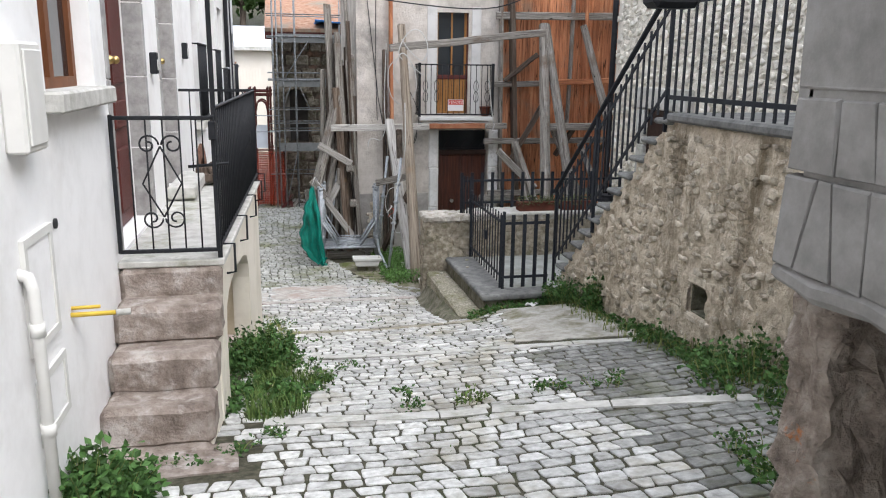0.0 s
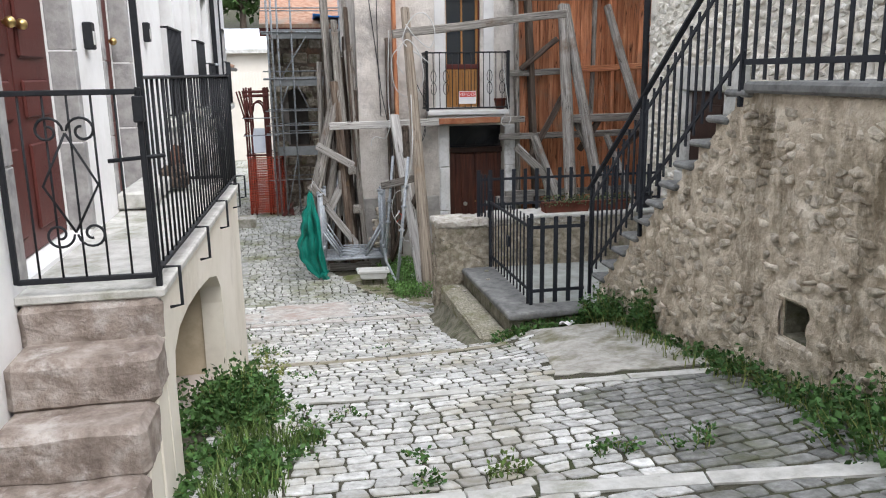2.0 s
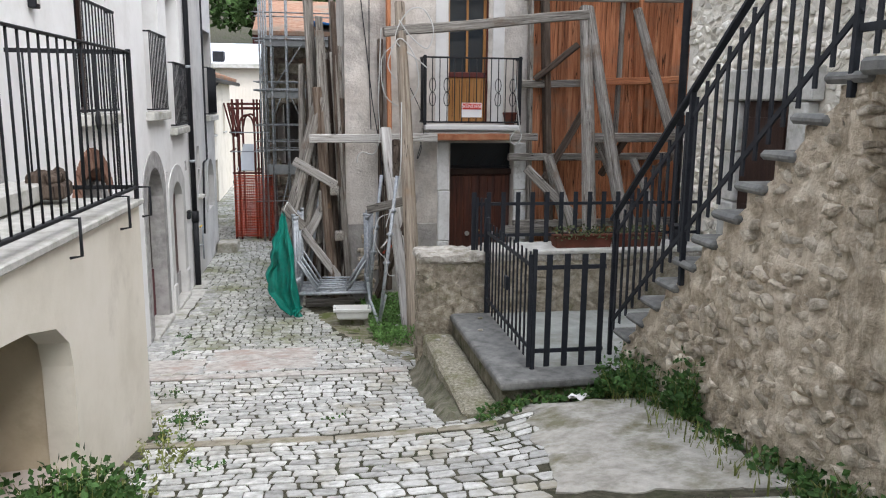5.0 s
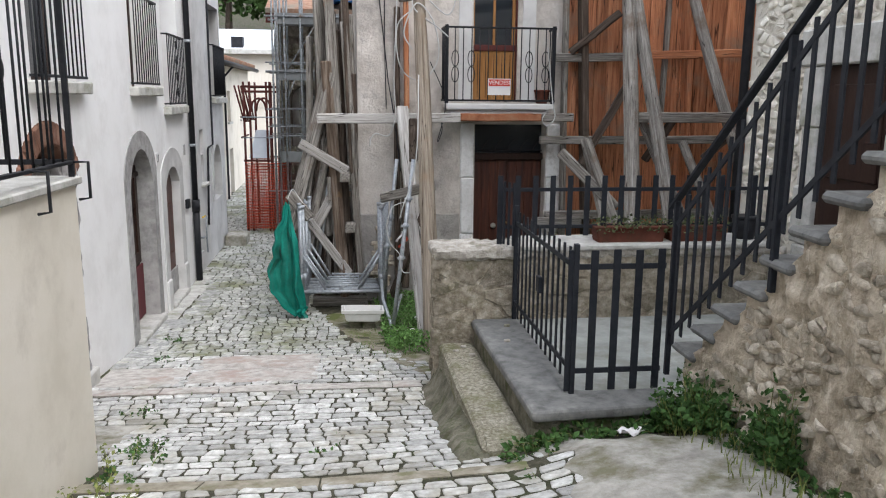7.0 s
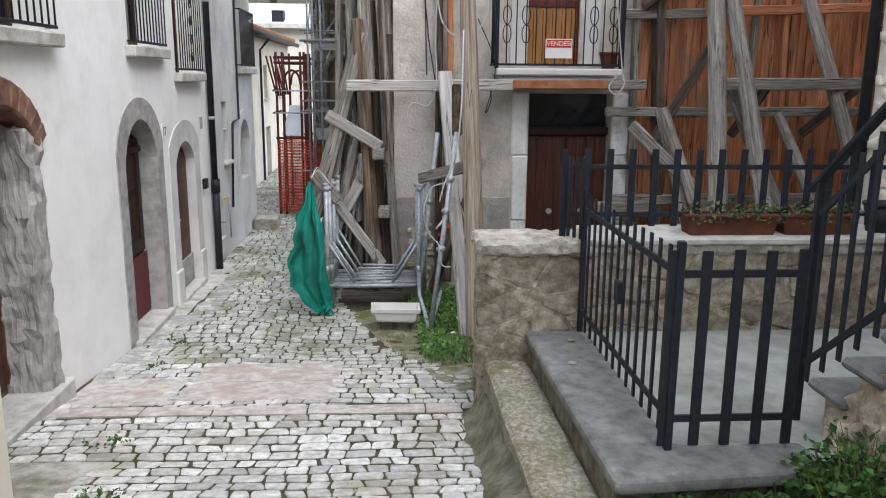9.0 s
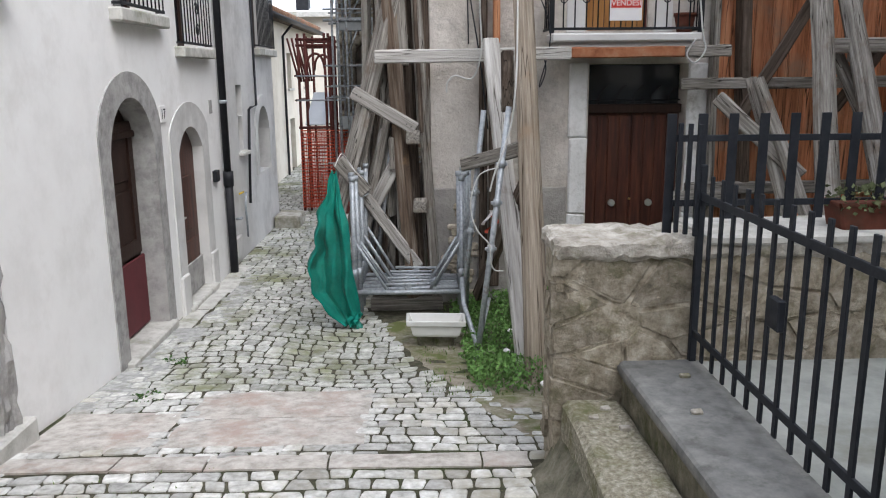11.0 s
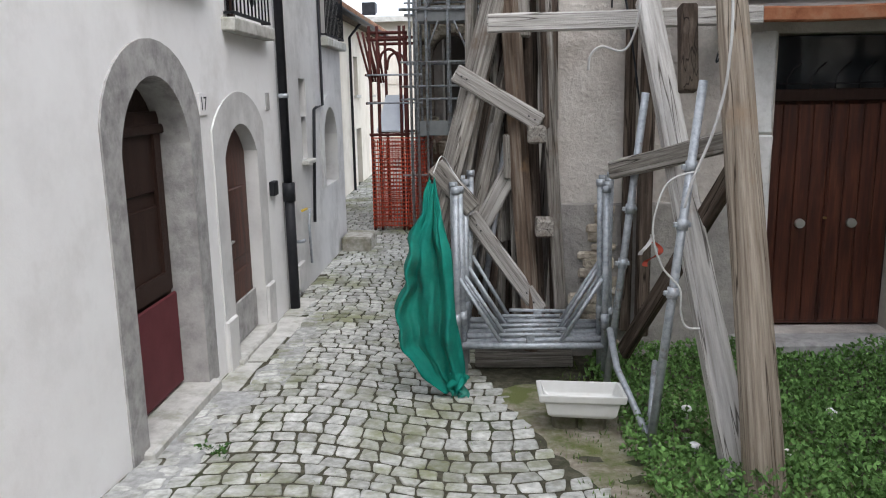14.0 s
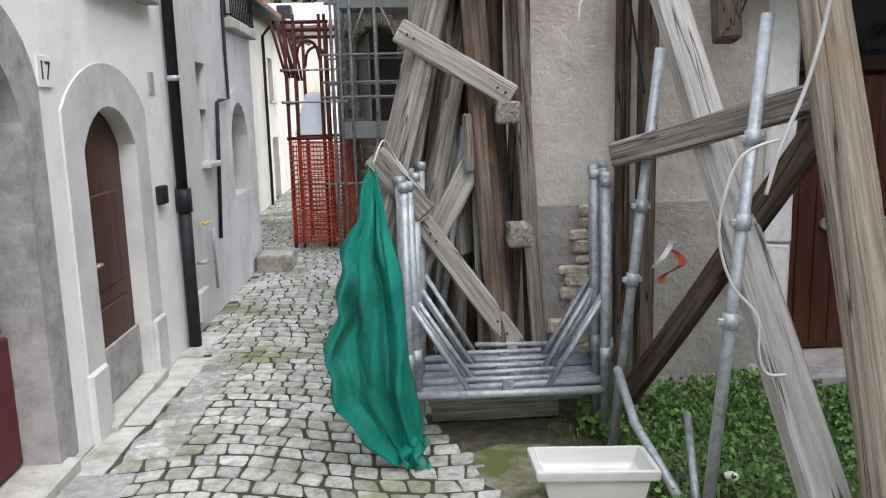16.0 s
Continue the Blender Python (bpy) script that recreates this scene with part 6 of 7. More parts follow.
# ---- plants ----
def bush(name, c, rx, ry, h, n, size, label, material=LEAF, category="shrub", kind="", base=None):
    """Stems that fan from the foot, with leaves along them."""
    x, y = c
    b = empty(name, (x, y, gz(x, y)), label=label, category=category, kind=kind)
    sb, lb = bmesh.new(), bmesh.new()
    for _ in range(max(6, n // 16)):
        a, q = rnd(0, 6.283), math.sqrt(rnd(0, 1))
        px, py = x + math.cos(a) * rx * q, y + math.sin(a) * ry * q
        z0 = (gz(px, py) if base is None else base) - .02
        hh = h * rnd(.45, 1.0) * (1.05 - .5 * q)
        tip = Vector((px + math.cos(a) * rx * .3 + rnd(-.05, .05), py + math.sin(a) * ry * .3 + rnd(-.05, .05), z0 + hh))
        foot = Vector((px, py, z0))
        tube([foot, foot.lerp(tip, .5) + Vector((rnd(-.02, .02), rnd(-.02, .02), .02)), tip], .004, 4, sb, False, .0015)
        for k in range(16):
            f = rnd(.15, 1.05)
            p = foot.lerp(tip, f) + Vector((rnd(-1, 1), rnd(-1, 1), rnd(-.5, .5))) * size * 1.2
            leaf(lb, p, size * rnd(.6, 1.4), Vector((rnd(-1, 1), rnd(-1, 1), .7)))
    part("stem", sb, DRYLEAF, b)["kind"] = "stuff"
    part("foliage", lb, material, b)["kind"] = "stuff"
    return b


def grass(name, x0, x1, y0, y1, n, h, label, keep=None, material=GRASS):
    bm = bmesh.new()
    for _ in range(n):
        x, y = rnd(x0, x1), rnd(y0, y1)
        if keep and not keep(x, y):
            continue
        z = gz(x, y) - .015
        hh, w = h * rnd(.4, 1.2), rnd(.003, .006)
        a = rnd(0, 6.283)
        lean = Vector((math.cos(a), math.sin(a), 0)) * hh * rnd(.1, .7)
        s = Vector((-math.sin(a), math.cos(a), 0)) * w
        p = Vector((x, y, z))
        v = [bm.verts.new(q) for q in (p - s, p + s, p + lean * .4 + Vector((0, 0, hh * .6)) + s * .8, p + lean * .4 + Vector((0, 0, hh * .6)) - s * .8, p + lean + Vector((0, 0, hh)))]
        bm.faces.new((v[0], v[1], v[2], v[3])), bm.faces.new((v[3], v[2], v[4]))
    return thing(name, bm, material, label, "grass", kind="stuff")


def patchy(x, y, f=1.1, t=.0):
    return noise.noise(Vector((x * f, y * f, 7))) > t


bush("shrub", (-.98, 3.72), .24, .28, .34, 2200, .048, "leafy green shrub at the house wall")
bush("weed_clump", (-.2, 5.55), .25, .4, .17, 1200, .04, "dense green weeds beside the terrace")
bush("weed_clump", (-.08, 6.2), .34, .6, .15, 1300, .038, "dense green weeds beside the terrace")
bush("weed_clump", (-.25, 6.9), .24, .42, .42, 3200, .042, "tall green weeds before the arch")
bush("weed_clump", (-.75, 6.6), .25, .6, .3, 1200, .048, "green weeds under the arch")
bush("weed_clump", (-.1, 8.0), .14, .6, .2, 260, .03, "straggly weeds at the terrace foot", DRYLEAF)
bush("weed_clump", (-.1, 9.1), .12, .4, .16, 240, .03, "straggly weeds at the terrace foot")
bush("weed_stalks", (-.32, 9.0), .1, .15, .5, 60, .025, "tall dry weed stalks at the terrace corner", DRYLEAF)
for x, y, rx, ry, h, n in ((3.08, 4.5, .3, .4, .46, 1100), (3.2, 5.1, .18, .3, .26, 500), (3.25, 5.6, .14, .25, .2, 350), (3.25, 6.2, .12, .3, .2, 380), (3.3, 6.8, .1, .25, .16, 260), (3.33, 7.5, .08, .2, .13, 160), (3.3, 8.4, .1, .3, .3, 300), (3.1, 3.6, .35, .6, .35, 900), (2.5, 3.0, .35, .3, .22, 500)):
    bush("weed_clump", (x, y), rx, ry, h, n, .04, "green weeds along the foot of the rubble wall")
bush("weed_clump", (3.3, 8.68), .2, .22, .46, 1800, .04, "thick green weeds at the stair's foot")
bush("wall_ivy", (3.34, 7.95), .06, .12, .52, 900, .04, "dark ivy tuft on the rubble wall")
bush("weed_clump", (2.75, 8.8), .45, .07, .13, 620, .045, "low green weeds along the kerb slab")
bush("weed_clump", (2.25, 8.55), .12, .3, .1, 160, .03, "low green weeds in the paving joints")
for x, y, h, n, mt in ((.83, 5.1, .1, 90, LEAF), (1.24, 5.05, .17, 130, GRASS), (1.84, 5.1, .16, 150, LEAF), (2.24, 5.0, .24, 120, LEAF), (.5, 6.5, .1, 110, LEAF), (.8, 5.5, .08, 80, LEAF), (-.46, 10.5, .05, 90, LEAF), (-.69, 12.3, .06, 110, LEAF), (-.2, 9.5, .06, 110, LEAF), (-.6, 4.25, .1, 150, LEAF), (-.35, 4.4, .1, 130, LEAF), (-.1, 4.7, .1, 120, LEAF), (1.05, 9.3, .04, 60, LEAF), (.2, 8.1, .06, 70, LEAF), (-.75, 13.3, .06, 60, LEAF), (2.35, 3.4, .3, 120, LEAF)):
    bush("weed_tuft", (x, y), .1, .08, h, n, .03, "small weed tuft in the paving joints", mt)


def yard_side(x, y):
    return x > 1.28 + .25 * noise.noise(Vector((y * 1.7, 1, 0))) + max(0, (y - 13.4)) * .1 and not (1.85 < x and y < 11.3) and patchy(x, y, .9, -.35)


grass("grass", 1.2, 2.1, 12.2, 14.9, 1500, .05, "short patchy grass at the edge of the cobbles", yard_side)
grass("wall_foot_grass", -.3, .35, 5.0, 7.4, 4200, .13, "long grass beside the terrace", lambda x, y: x < .12 - .5 * abs(y - 6) / 2.2 + .45 * noise.noise(Vector((x * 3, y * 2.2, 6))) + rnd(-.1, .15))
grass("wall_foot_grass", 2.9, 3.4, 3.2, 8.9, 1300, .12, "dry grass along the rubble wall", lambda x, y: x > 3.05 + .1 * noise.noise(Vector((y * 2, 0, 0))), DRYLEAF)
grass("joint_moss", -.7, 1.5, 12.4, 17.0, 5200, .012, "short moss in the joints of the setts", lambda x, y: patchy(x, y, 1.3, .05))
grass("kerb_moss", 1.15, 1.98, 7.6, 11.2, 3600, .016, "yellowish moss and grit along the kerb", lambda x, y: x > 1.6 + .5 * noise.noise(Vector((x * 2, y * 1.5, 3))), DRYLEAF)
grass("joint_grass", -1.0, 3.0, 4.0, 14.0, 5200, .03, "sparse short grass in the paving joints", lambda x, y: patchy(x, y, 1.6, .28))


def low_cover(name, x0, x1, y0, y1, n, label):
    """Low broad-leaved ground cover with an uneven height."""
    bm = bmesh.new()
    for _ in range(n):
        x, y = rnd(x0, x1), rnd(y0, y1)
        if x < 1.62 + .3 * noise.noise(Vector((y * 2.3, 5, 0))) or (x < 2.3 and y < 12.3):
            continue
        hh = .04 + .2 * max(0, noise.noise(Vector((x * 1.4, y * 1.4, 2))) + .45)
        leaf(bm, Vector((x, y, gz(x, y) + rnd(0, hh))), rnd(.02, .043), Vector((rnd(-.6, .6), rnd(-.6, .6), 1)))
    return thing(name, bm, COVERLEAF, label, "ground cover", kind="stuff")


low_cover("ground_cover", 1.3, 5.2, 11.4, 14.95, 62000, "dense low green leaves before the old house door")
for x, y in ((2.12, 12.28), (1.95, 13.2), (2.4, 13.1), (2.9, 13.7), (2.05, 13.75)):
    z = gz(x, y) + .08
    bm = bmesh.new()
    bmesh.ops.create_uvsphere(bm, u_segments=9, v_segments=6, radius=.035)
    for v in bm.verts:
        v.co = Vector((x + v.co.x, y + v.co.y, z + v.co.z * .6))
    m = empty("mushroom", (x, y, gz(x, y)), label="small pale mushroom in the grass", category="mushroom", group="mushrooms")
    part("cap", bm, SIGNWHITE, m, smooth=True)
    part("stem", tube([(x, y, gz(x, y) - .01), (x, y, z)], .01, 6), SIGNWHITE, m)
bm = bmesh.new()
for k in range(900):
    x = rnd(3.33, 4.5)
    leaf(bm, Vector((x, rnd(10.84, 11.07), -.47 + rnd(0, .13))), rnd(.02, .045), Vector((rnd(-.6, .6), rnd(-.8, .3), 1)))
thing("window_box_plants", bm, BOXLEAF, "withered trailing plants in the window boxes", "plant", kind="stuff")


# ---- cables ----
def cable(points, r, label, material=CABLE):
    c = thing("cable", tube(smooth_line(points, 7), r, 6), material, label, "cable", "loose cables", smooth=True)
    return c


cable([(1.87, 14.55, 1.9), (1.83, 14.55, .9), (1.84, 14.5, .43), (1.76, 14.5, .18), (1.6, 14.5, .2), (1.53, 14.5, .14), (1.52, 14.5, .05)], .008, "white cable hanging beside the props")
cable([(2.0, 13.85, 1.65), (1.82, 13.85, 1.45), (1.86, 13.85, 1.0), (2.1, 13.85, .85), (2.3, 13.85, 1.1), (2.25, 13.85, 1.5), (2.05, 13.85, 1.72), (1.9, 13.85, 1.4), (2.0, 13.85, 1.2)], .008, "coil of white cable hung on the thick post")
cable([(2.05, 13.85, 1.95), (2.2, 13.85, 1.75), (2.42, 13.85, 1.6), (2.5, 13.85, 1.85), (2.36, 13.85, 2.1), (2.15, 13.85, 2.05), (2.0, 13.85, 1.7), (2.3, 13.85, 1.45), (2.42, 13.85, 1.35)], .008, "coil of white cable hung on the thick post")
cable([(1.86, 13.02, -.47), (1.72, 13.02, -.52), (1.66, 13.02, -.66), (1.65, 13.02, -.8), (1.7, 13.02, -.95), (1.79, 13.02, -1.06), (1.8, 13.02, -1.18), (1.83, 13.02, -1.26), (1.9, 13.02, -1.27)], .0055, "white cable looped round the steel tube")
cable([(2.02, 13.3, .9), (1.99, 13.05, .3), (1.97, 13.0, .04), (1.95, 13.0, -.13), (1.9, 13.0, -.32), (1.83, 13.0, -.5), (1.79, 13.0, -.65)], .007, "white cable along the thick post")
cable([(3.82, 14.66, 1.3), (3.9, 14.62, .6), (3.93, 14.6, .42), (3.84, 14.6, .3), (3.76, 14.6, .38), (3.84, 14.6, .52)], .008, "white cable hanging from the balcony")
cable([(1.55, 15.07, 3), (1.75, 15.07, 1.2), (1.78, 15.07, .9), (1.85, 14.9, .4), (1.92, 14.7, -.3)], .007, "thin grey cable down the house front", GREYIRON)
cable([(1.75, 15.08, 3), (1.74, 15.08, 1.5), (1.76, 15.08, .5)], .006, "thin grey cable down the house front", GREYIRON)
cable([(2.42, 14.7, .45), (2.46, 14.68, .25), (2.4, 14.68, .1), (2.5, 14.7, .6), (2.3, 14.7, 1.1)], .006, "thin dark cable below the balcony", GREYIRON)
cable([(-.6, 20, 3.6), (1, 14.5, 2.75), (3.5, 14, 2.5), (4.6, 13.8, 2.9)], .012, "dark overhead cable across the house front", PIPEBLACK)
tp = empty("barrier_tape", (1.95, 14.3, -1.2), label="torn red and white barrier tape on the timbers", category="tape")
part("strip", cloth(lambda u, v: (1.9 + .03 * u + .05 * math.sin(v * 5), 14.2 + .02 * math.sin(v * 9 + u), -1.05 - v * .16), 2, 10), REDNET, tp)
part("strip", cloth(lambda u, v: (1.86 + .03 * u + .04 * math.sin(v * 4 + 1), 14.21 + .02 * math.sin(v * 7), -1.0 - v * .14), 2, 8), SIGNWHITE, tp)

# ---- paving: strips, slabs and cobbles ----
def ground_plate(name, pts, thick, material, label, cuts=6, rough=.006, category="paving", jag=.02):
    """A paving slab that follows the ground."""
    bm = bmesh.new()
    (ax, ay), (bx, by), (cx, cy), (dx, dy) = pts
    n = cuts
    g = [[None] * (n + 1) for _ in range(n + 1)]
    for j in range(n + 1):
        for i in range(n + 1):
            u, v = i / n, j / n
            x = (ax * (1 - u) + bx * u) * (1 - v) + (dx * (1 - u) + cx * u) * v
            y = (ay * (1 - u) + by * u) * (1 - v) + (dy * (1 - u) + cy * u) * v
            k = noise.noise(Vector((x * 4, y * 4, 0))) * rough
            edge = i in (0, n) or j in (0, n)
            if edge:
                x, y = x + noise.noise(Vector((x * 5, y * 5, 3))) * jag, y + noise.noise(Vector((x * 5, y * 5, 9))) * jag
            g[j][i] = bm.verts.new((x, y, gz(x, y) + thick + k - (.008 if edge else 0)))
    for j in range(n):
        for i in range(n):
            bm.faces.new((g[j][i], g[j][i + 1], g[j + 1][i + 1], g[j + 1][i]))
    ext = bmesh.ops.extrude_face_region(bm, geom=bm.faces[:], use_keep_orig=True)
    for q in ext["geom"]:
        if isinstance(q, bmesh.types.BMVert):
            q.co.z -= .12
    bmesh.ops.recalc_face_normals(bm, faces=bm.faces[:])
    return thing(name, bm, material, label, category, kind="structure")


def row_of_slabs(name, a, b, width, lengths, label, material=STRIP, thick=.012):
    a, b = Vector((*a, 0)), Vector((*b, 0))
    d = (b - a).normalized()
    s = Vector((-d.y, d.x, 0)) * width
    at = 0.0
    while at < (b - a).length - .1:
        w = min(rnd(*lengths), (b - a).length - at)
        p, q = a + d * (at + .006), a + d * (at + w - .006)
        ground_plate(name, (p.xy, q.xy, (q + s).xy, (p + s).xy), thick + .004 + rnd(0, .006), material, label, 4)
        at += w


EDGE = "pale stone edging slab set across the cobbles"
row_of_slabs("edging_slab", (-.2, 4.88), (1.3, 4.72), .15, (.5, .9), EDGE)
row_of_slabs("edging_slab", (1.31, 4.72), (2.95, 4.24), .15, (.5, .9), EDGE)
row_of_slabs("edging_slab", (-.15, 7.1), (1.7, 6.72), .13, (.5, .9), EDGE)
row_of_slabs("edging_slab", (1.71, 6.72), (3.2, 6.3), .14, (.5, .9), EDGE)
ROSE = surface("rosy_worn_stone", [(.29, .265, .24), (.47, .44, .405), (.61, .585, .55)], 11, bump=1.0, bump_scale=40, dist=.01, stain=(.40, .315, .275), stain_scale=2.4, stain_at=(.5, .66))
row_of_slabs("edging_slab", (-1.05, 11.02), (1.85, 10.98), .2, (.5, 1.0), "rosy worn stone edging slab across the cobbles", ROSE)
row_of_slabs("edging_slab", (-.95, 8.72), (2.2, 8.45), .16, (.4, .9), "mossy sandy stone edging set flush with the cobbles", CONCRETE, .006)
ground_plate("paving_slab", ((-.26, 11.36), (.92, 11.36), (.92, 11.885), (-.26, 11.885)), .014, ROSE, "rosy worn stone slab in the paving", 8)
ground_plate("paving_slab", ((-.26, 11.895), (.92, 11.895), (.92, 12.44), (-.26, 12.44)), .014, ROSE, "rosy worn stone slab in the paving", 8)
ground_plate("paving_slab", ((-1.07, 11.3), (-.3, 11.3), (-.3, 12.04), (-1.07, 12.04)), .01, ROSE, "rosy worn stone slab by the house wall", 6)
ground_plate("paving_slab", ((-1.08, 9.5), (-.34, 9.5), (-.34, 10.24), (-1.08, 10.26)), .014, PAVECON, "pale cement patch by the house wall", 6)
ground_plate("concrete_patch", ((2.15, 6.95), (3.3, 6.55), (3.38, 8.5), (2.5, 8.78)), .018, PAVECON, "pale cracked concrete patch before the kerb", 26, .01, jag=.12)
ground_plate("concrete_patch", ((2.3, 8.58), (2.58, 8.6), (2.7, 8.86), (2.32, 8.84)), .016, PAVECON, "pale cracked concrete patch before the kerb", 4)
ground_plate("bottom_slab", ((-1.09, 4.0), (-.3, 4.05), (-.35, 4.55), (-1.09, 4.55)), .02, STEPSTONE, "worn stone slab below the steps", 6)
for y in np.arange(14.25, 16.4, .7):
    x1 = LX + rnd(.14, .26)
    ground_plate("wall_foot_slab", ((LX + .01, y), (x1, y), (x1 + rnd(-.04, .04), y + .68), (LX + .01, y + .68)), .01 + rnd(0, .01), STRIP, "worn pale stone slab along the house foot", 4)

# rubble masonry: a rough mortar face and stones bedded in it
def mortar_face(u0, u1, low, top, place, step, seed, hole=None, amount=1.0):
    """A rough mortar sheet over (u, v), set at place(u, v, depth)."""
    nu, nv = int((u1 - u0) / step), 60
    verts, faces, uv = [], [], []
    for i in range(nu + 1):
        u = u0 + (u1 - u0) * i / nu
        zb, zt = low(u), top(u)
        for j in range(nv + 1):
            v = zb + (zt - zb) * j / nv
            w = noise.noise(Vector((u * 2.1, v * 2.1, seed))) * .03 + noise.noise(Vector((u * 9, v * 9, seed))) * .03 + noise.noise(Vector((u * 24, v * 24, seed))) * .016
            verts.append(place(u, v, w * amount))
            uv.append((u, v))
    for i in range(nu):
        for j in range(nv):
            k = i * (nv + 1) + j
            if hole and hole[0][0] - .02 < uv[k][0] < hole[1][0] + .005 and hole[0][1] - .02 < uv[k][1] < hole[2][1] + .005:
                continue
            faces.append((k, k + 1, k + nv + 2, k + nv + 1))
    me = bpy.data.meshes.new("mortar")
    me.from_pydata(verts, [], faces)
    me.polygons.foreach_set("use_smooth", [True] * len(me.polygons))
    return me


def cell_polygons(u0, u1, v0, v1, size, squash, seed):
    """Irregular cells that tile a rectangle, wider than high."""
    rng = random.Random(seed)
    nu, nv = max(1, round((u1 - u0) / size)), max(1, round((v1 - v0) * squash / size))
    pts = [(u0 + (i + rng.uniform(-.1, 1.1)) * (u1 - u0) / nu, (v0 + (j + rng.uniform(-.1, 1.1)) * (v1 - v0) / nv) * squash) for i in range(nu) for j in range(nv)]
    arr = np.array(pts)
    out = []
    for k, (cu, cv) in enumerate(pts):
        r = size * 1.3
        poly = [(cu - r, cv - r), (cu + r, cv - r), (cu + r, cv + r), (cu - r, cv + r)]
        near = np.nonzero(np.hypot(arr[:, 0] - cu, arr[:, 1] - cv) < size * 2.4)[0]
        for q in near:
            if q == k:
                continue
            dx, dy = pts[q][0] - cu, pts[q][1] - cv
            lim = (dx * dx + dy * dy) / 2
            new_poly = []
            for (ax, ay), (bx, by) in zip(poly, poly[1:] + poly[:1]):
                da, db = (ax - cu) * dx + (ay - cv) * dy - lim, (bx - cu) * dx + (by - cv) * dy - lim
                if da <= 0:
                    new_poly.append((ax, ay))
                if da * db < 0:
                    f = da / (da - db)
                    new_poly.append((ax + (bx - ax) * f, ay + (by - ay) * f))
            poly = new_poly
            if len(poly) < 3:
                break
        for axis, bound, sign in ((0, u0, -1), (0, u1, 1), (1, v0 * squash, -1), (1, v1 * squash, 1)):
            clipped = []
            for a, b in zip(poly, poly[1:] + poly[:1]):
                da, db = (a[axis] - bound) * sign, (b[axis] - bound) * sign
                if da <= 0:
                    clipped.append(a)
                if da * db < 0:
                    f = da / (da - db)
                    clipped.append((a[0] + (b[0] - a[0]) * f, a[1] + (b[1] - a[1]) * f))
            poly = clipped
        if len(poly) >= 3 and u0 < cu < u1 and v0 < cv / squash < v1:
            out.append(((cu, cv / squash), [(u, v / squash) for u, v in poly]))
    return out


def stone_form(bm, centre, poly, place, height, joint, rng, flat=False):
    """One bedded stone: foot, chipped shoulder and an uneven face."""
    cu, cv = centre
    foot, shoulder, face_ring = [], [], []
    t = .03 if flat else .12
    tu, tv = rng.uniform(-t, t), rng.uniform(-t, t)
    for u, v in poly:
        d = math.hypot(u - cu, v - cv)
        if d < 1e-6:
            return
        k = max(.3, 1 - joint / d)
        j = rng.uniform(-.006, .006)
        foot.append(bm.verts.new(place(cu + (u - cu) * k, cv + (v - cv) * k, -.02)))
        k2 = k * (rng.uniform(.95, .98) if flat else rng.uniform(.86, .96))
        shoulder.append(bm.verts.new(place(cu + (u - cu) * k2, cv + (v - cv) * k2, height * .72 + j)))
        k3 = k * (rng.uniform(.89, .93) if flat else rng.uniform(.5, .7))
        face_ring.append(bm.verts.new(place(cu + (u - cu) * k3, cv + (v - cv) * k3, height + (u - cu) * tu + (v - cv) * tv + rng.uniform(-.004, .004))))
    n = len(poly)
    for a, b in ((foot, shoulder), (shoulder, face_ring)):
        for i in range(n):
            bm.faces.new((a[i], a[(i + 1) % n], b[(i + 1) % n], b[i]))
    bm.faces.new(face_ring)
    bmesh.ops.recalc_face_normals(bm, faces=bm.faces[:]) if n and len(bm.faces) < 60 else None


def bed_stones(parent, cells, place, inside, height, joint, singly, seed, material, joined, levels=(.3, .5, .8, 1.0, 1.2), rounded=False, flat=False):
    rng = random.Random(seed)
    rest, made = bmesh.new(), 0
    for c, poly in cells:
        if not inside(*c):
            continue
        h = height * rng.choice(levels) * rng.uniform(.8, 1.1)
        if made < 300 and singly(*c):
            b2 = bmesh.new()
            stone_form(b2, c, poly, place, h, joint, rng, flat)
            for f in b2.faces:
                f.smooth = rounded
            part("stone", b2, material, parent)
            made += 1
        else:
            stone_form(rest, c, poly, place, h, joint, rng, flat)
    if len(rest.faces):
        bmesh.ops.recalc_face_normals(rest, faces=rest.faces[:])
        for f in rest.faces:
            f.smooth = rounded
        part("bedded_stones", rest, joined, parent)["kind"] = "stuff"
    else:
        rest.free()


def coursed_blocks(u0, u1, courses, seed):
    """Courses of blocks with slightly slanted upright joints."""
    rng, out = random.Random(seed), []
    for v0, v1, width in courses:
        u, lean = u1, 0.0
        while u > u0 + .03:
            w = width * rng.uniform(.75, 1.3)
            lean_to = rng.uniform(-.04, .04)
            quad = [(u - w - lean_to, v0), (u - lean, v0), (u + lean, v1), (u - w + lean_to, v1)]
            out.append(((u - w / 2, (v0 + v1) / 2), quad))
            u, lean = u - w, lean_to
    return out


bed_stones(pr, coursed_blocks(1.0, 2.24, ((.88, 1.19, .14), (1.19, 1.43, .2), (1.43, 2.05, .36), (2.05, 2.7, .4), (2.7, 3.4, .4)), 41), lambda u, v, d: (1.6 - d - .06 * max(0, 1.3 - v), u, v), lambda u, v: True, .03, .006, lambda u, v: True, 42, PIERBLOCK, PIERBLOCK, (.8, .9, 1.0), False, True)
bed_stones(pr, cell_polygons(1.58, 2.6, .88, 3.4, .24, .9, 43), lambda u, v, d: (u, 2.2 + d, v), lambda u, v: True, .045, .012, lambda u, v: True, 44, PIERBLOCK, PIERBLOCK, (.8, .9, 1.0), False, True)


def stair_line(y):
    return 1.04 if y < 6.58 else max(-1.2, Z0 + (Y0 - y) * SL + .02)


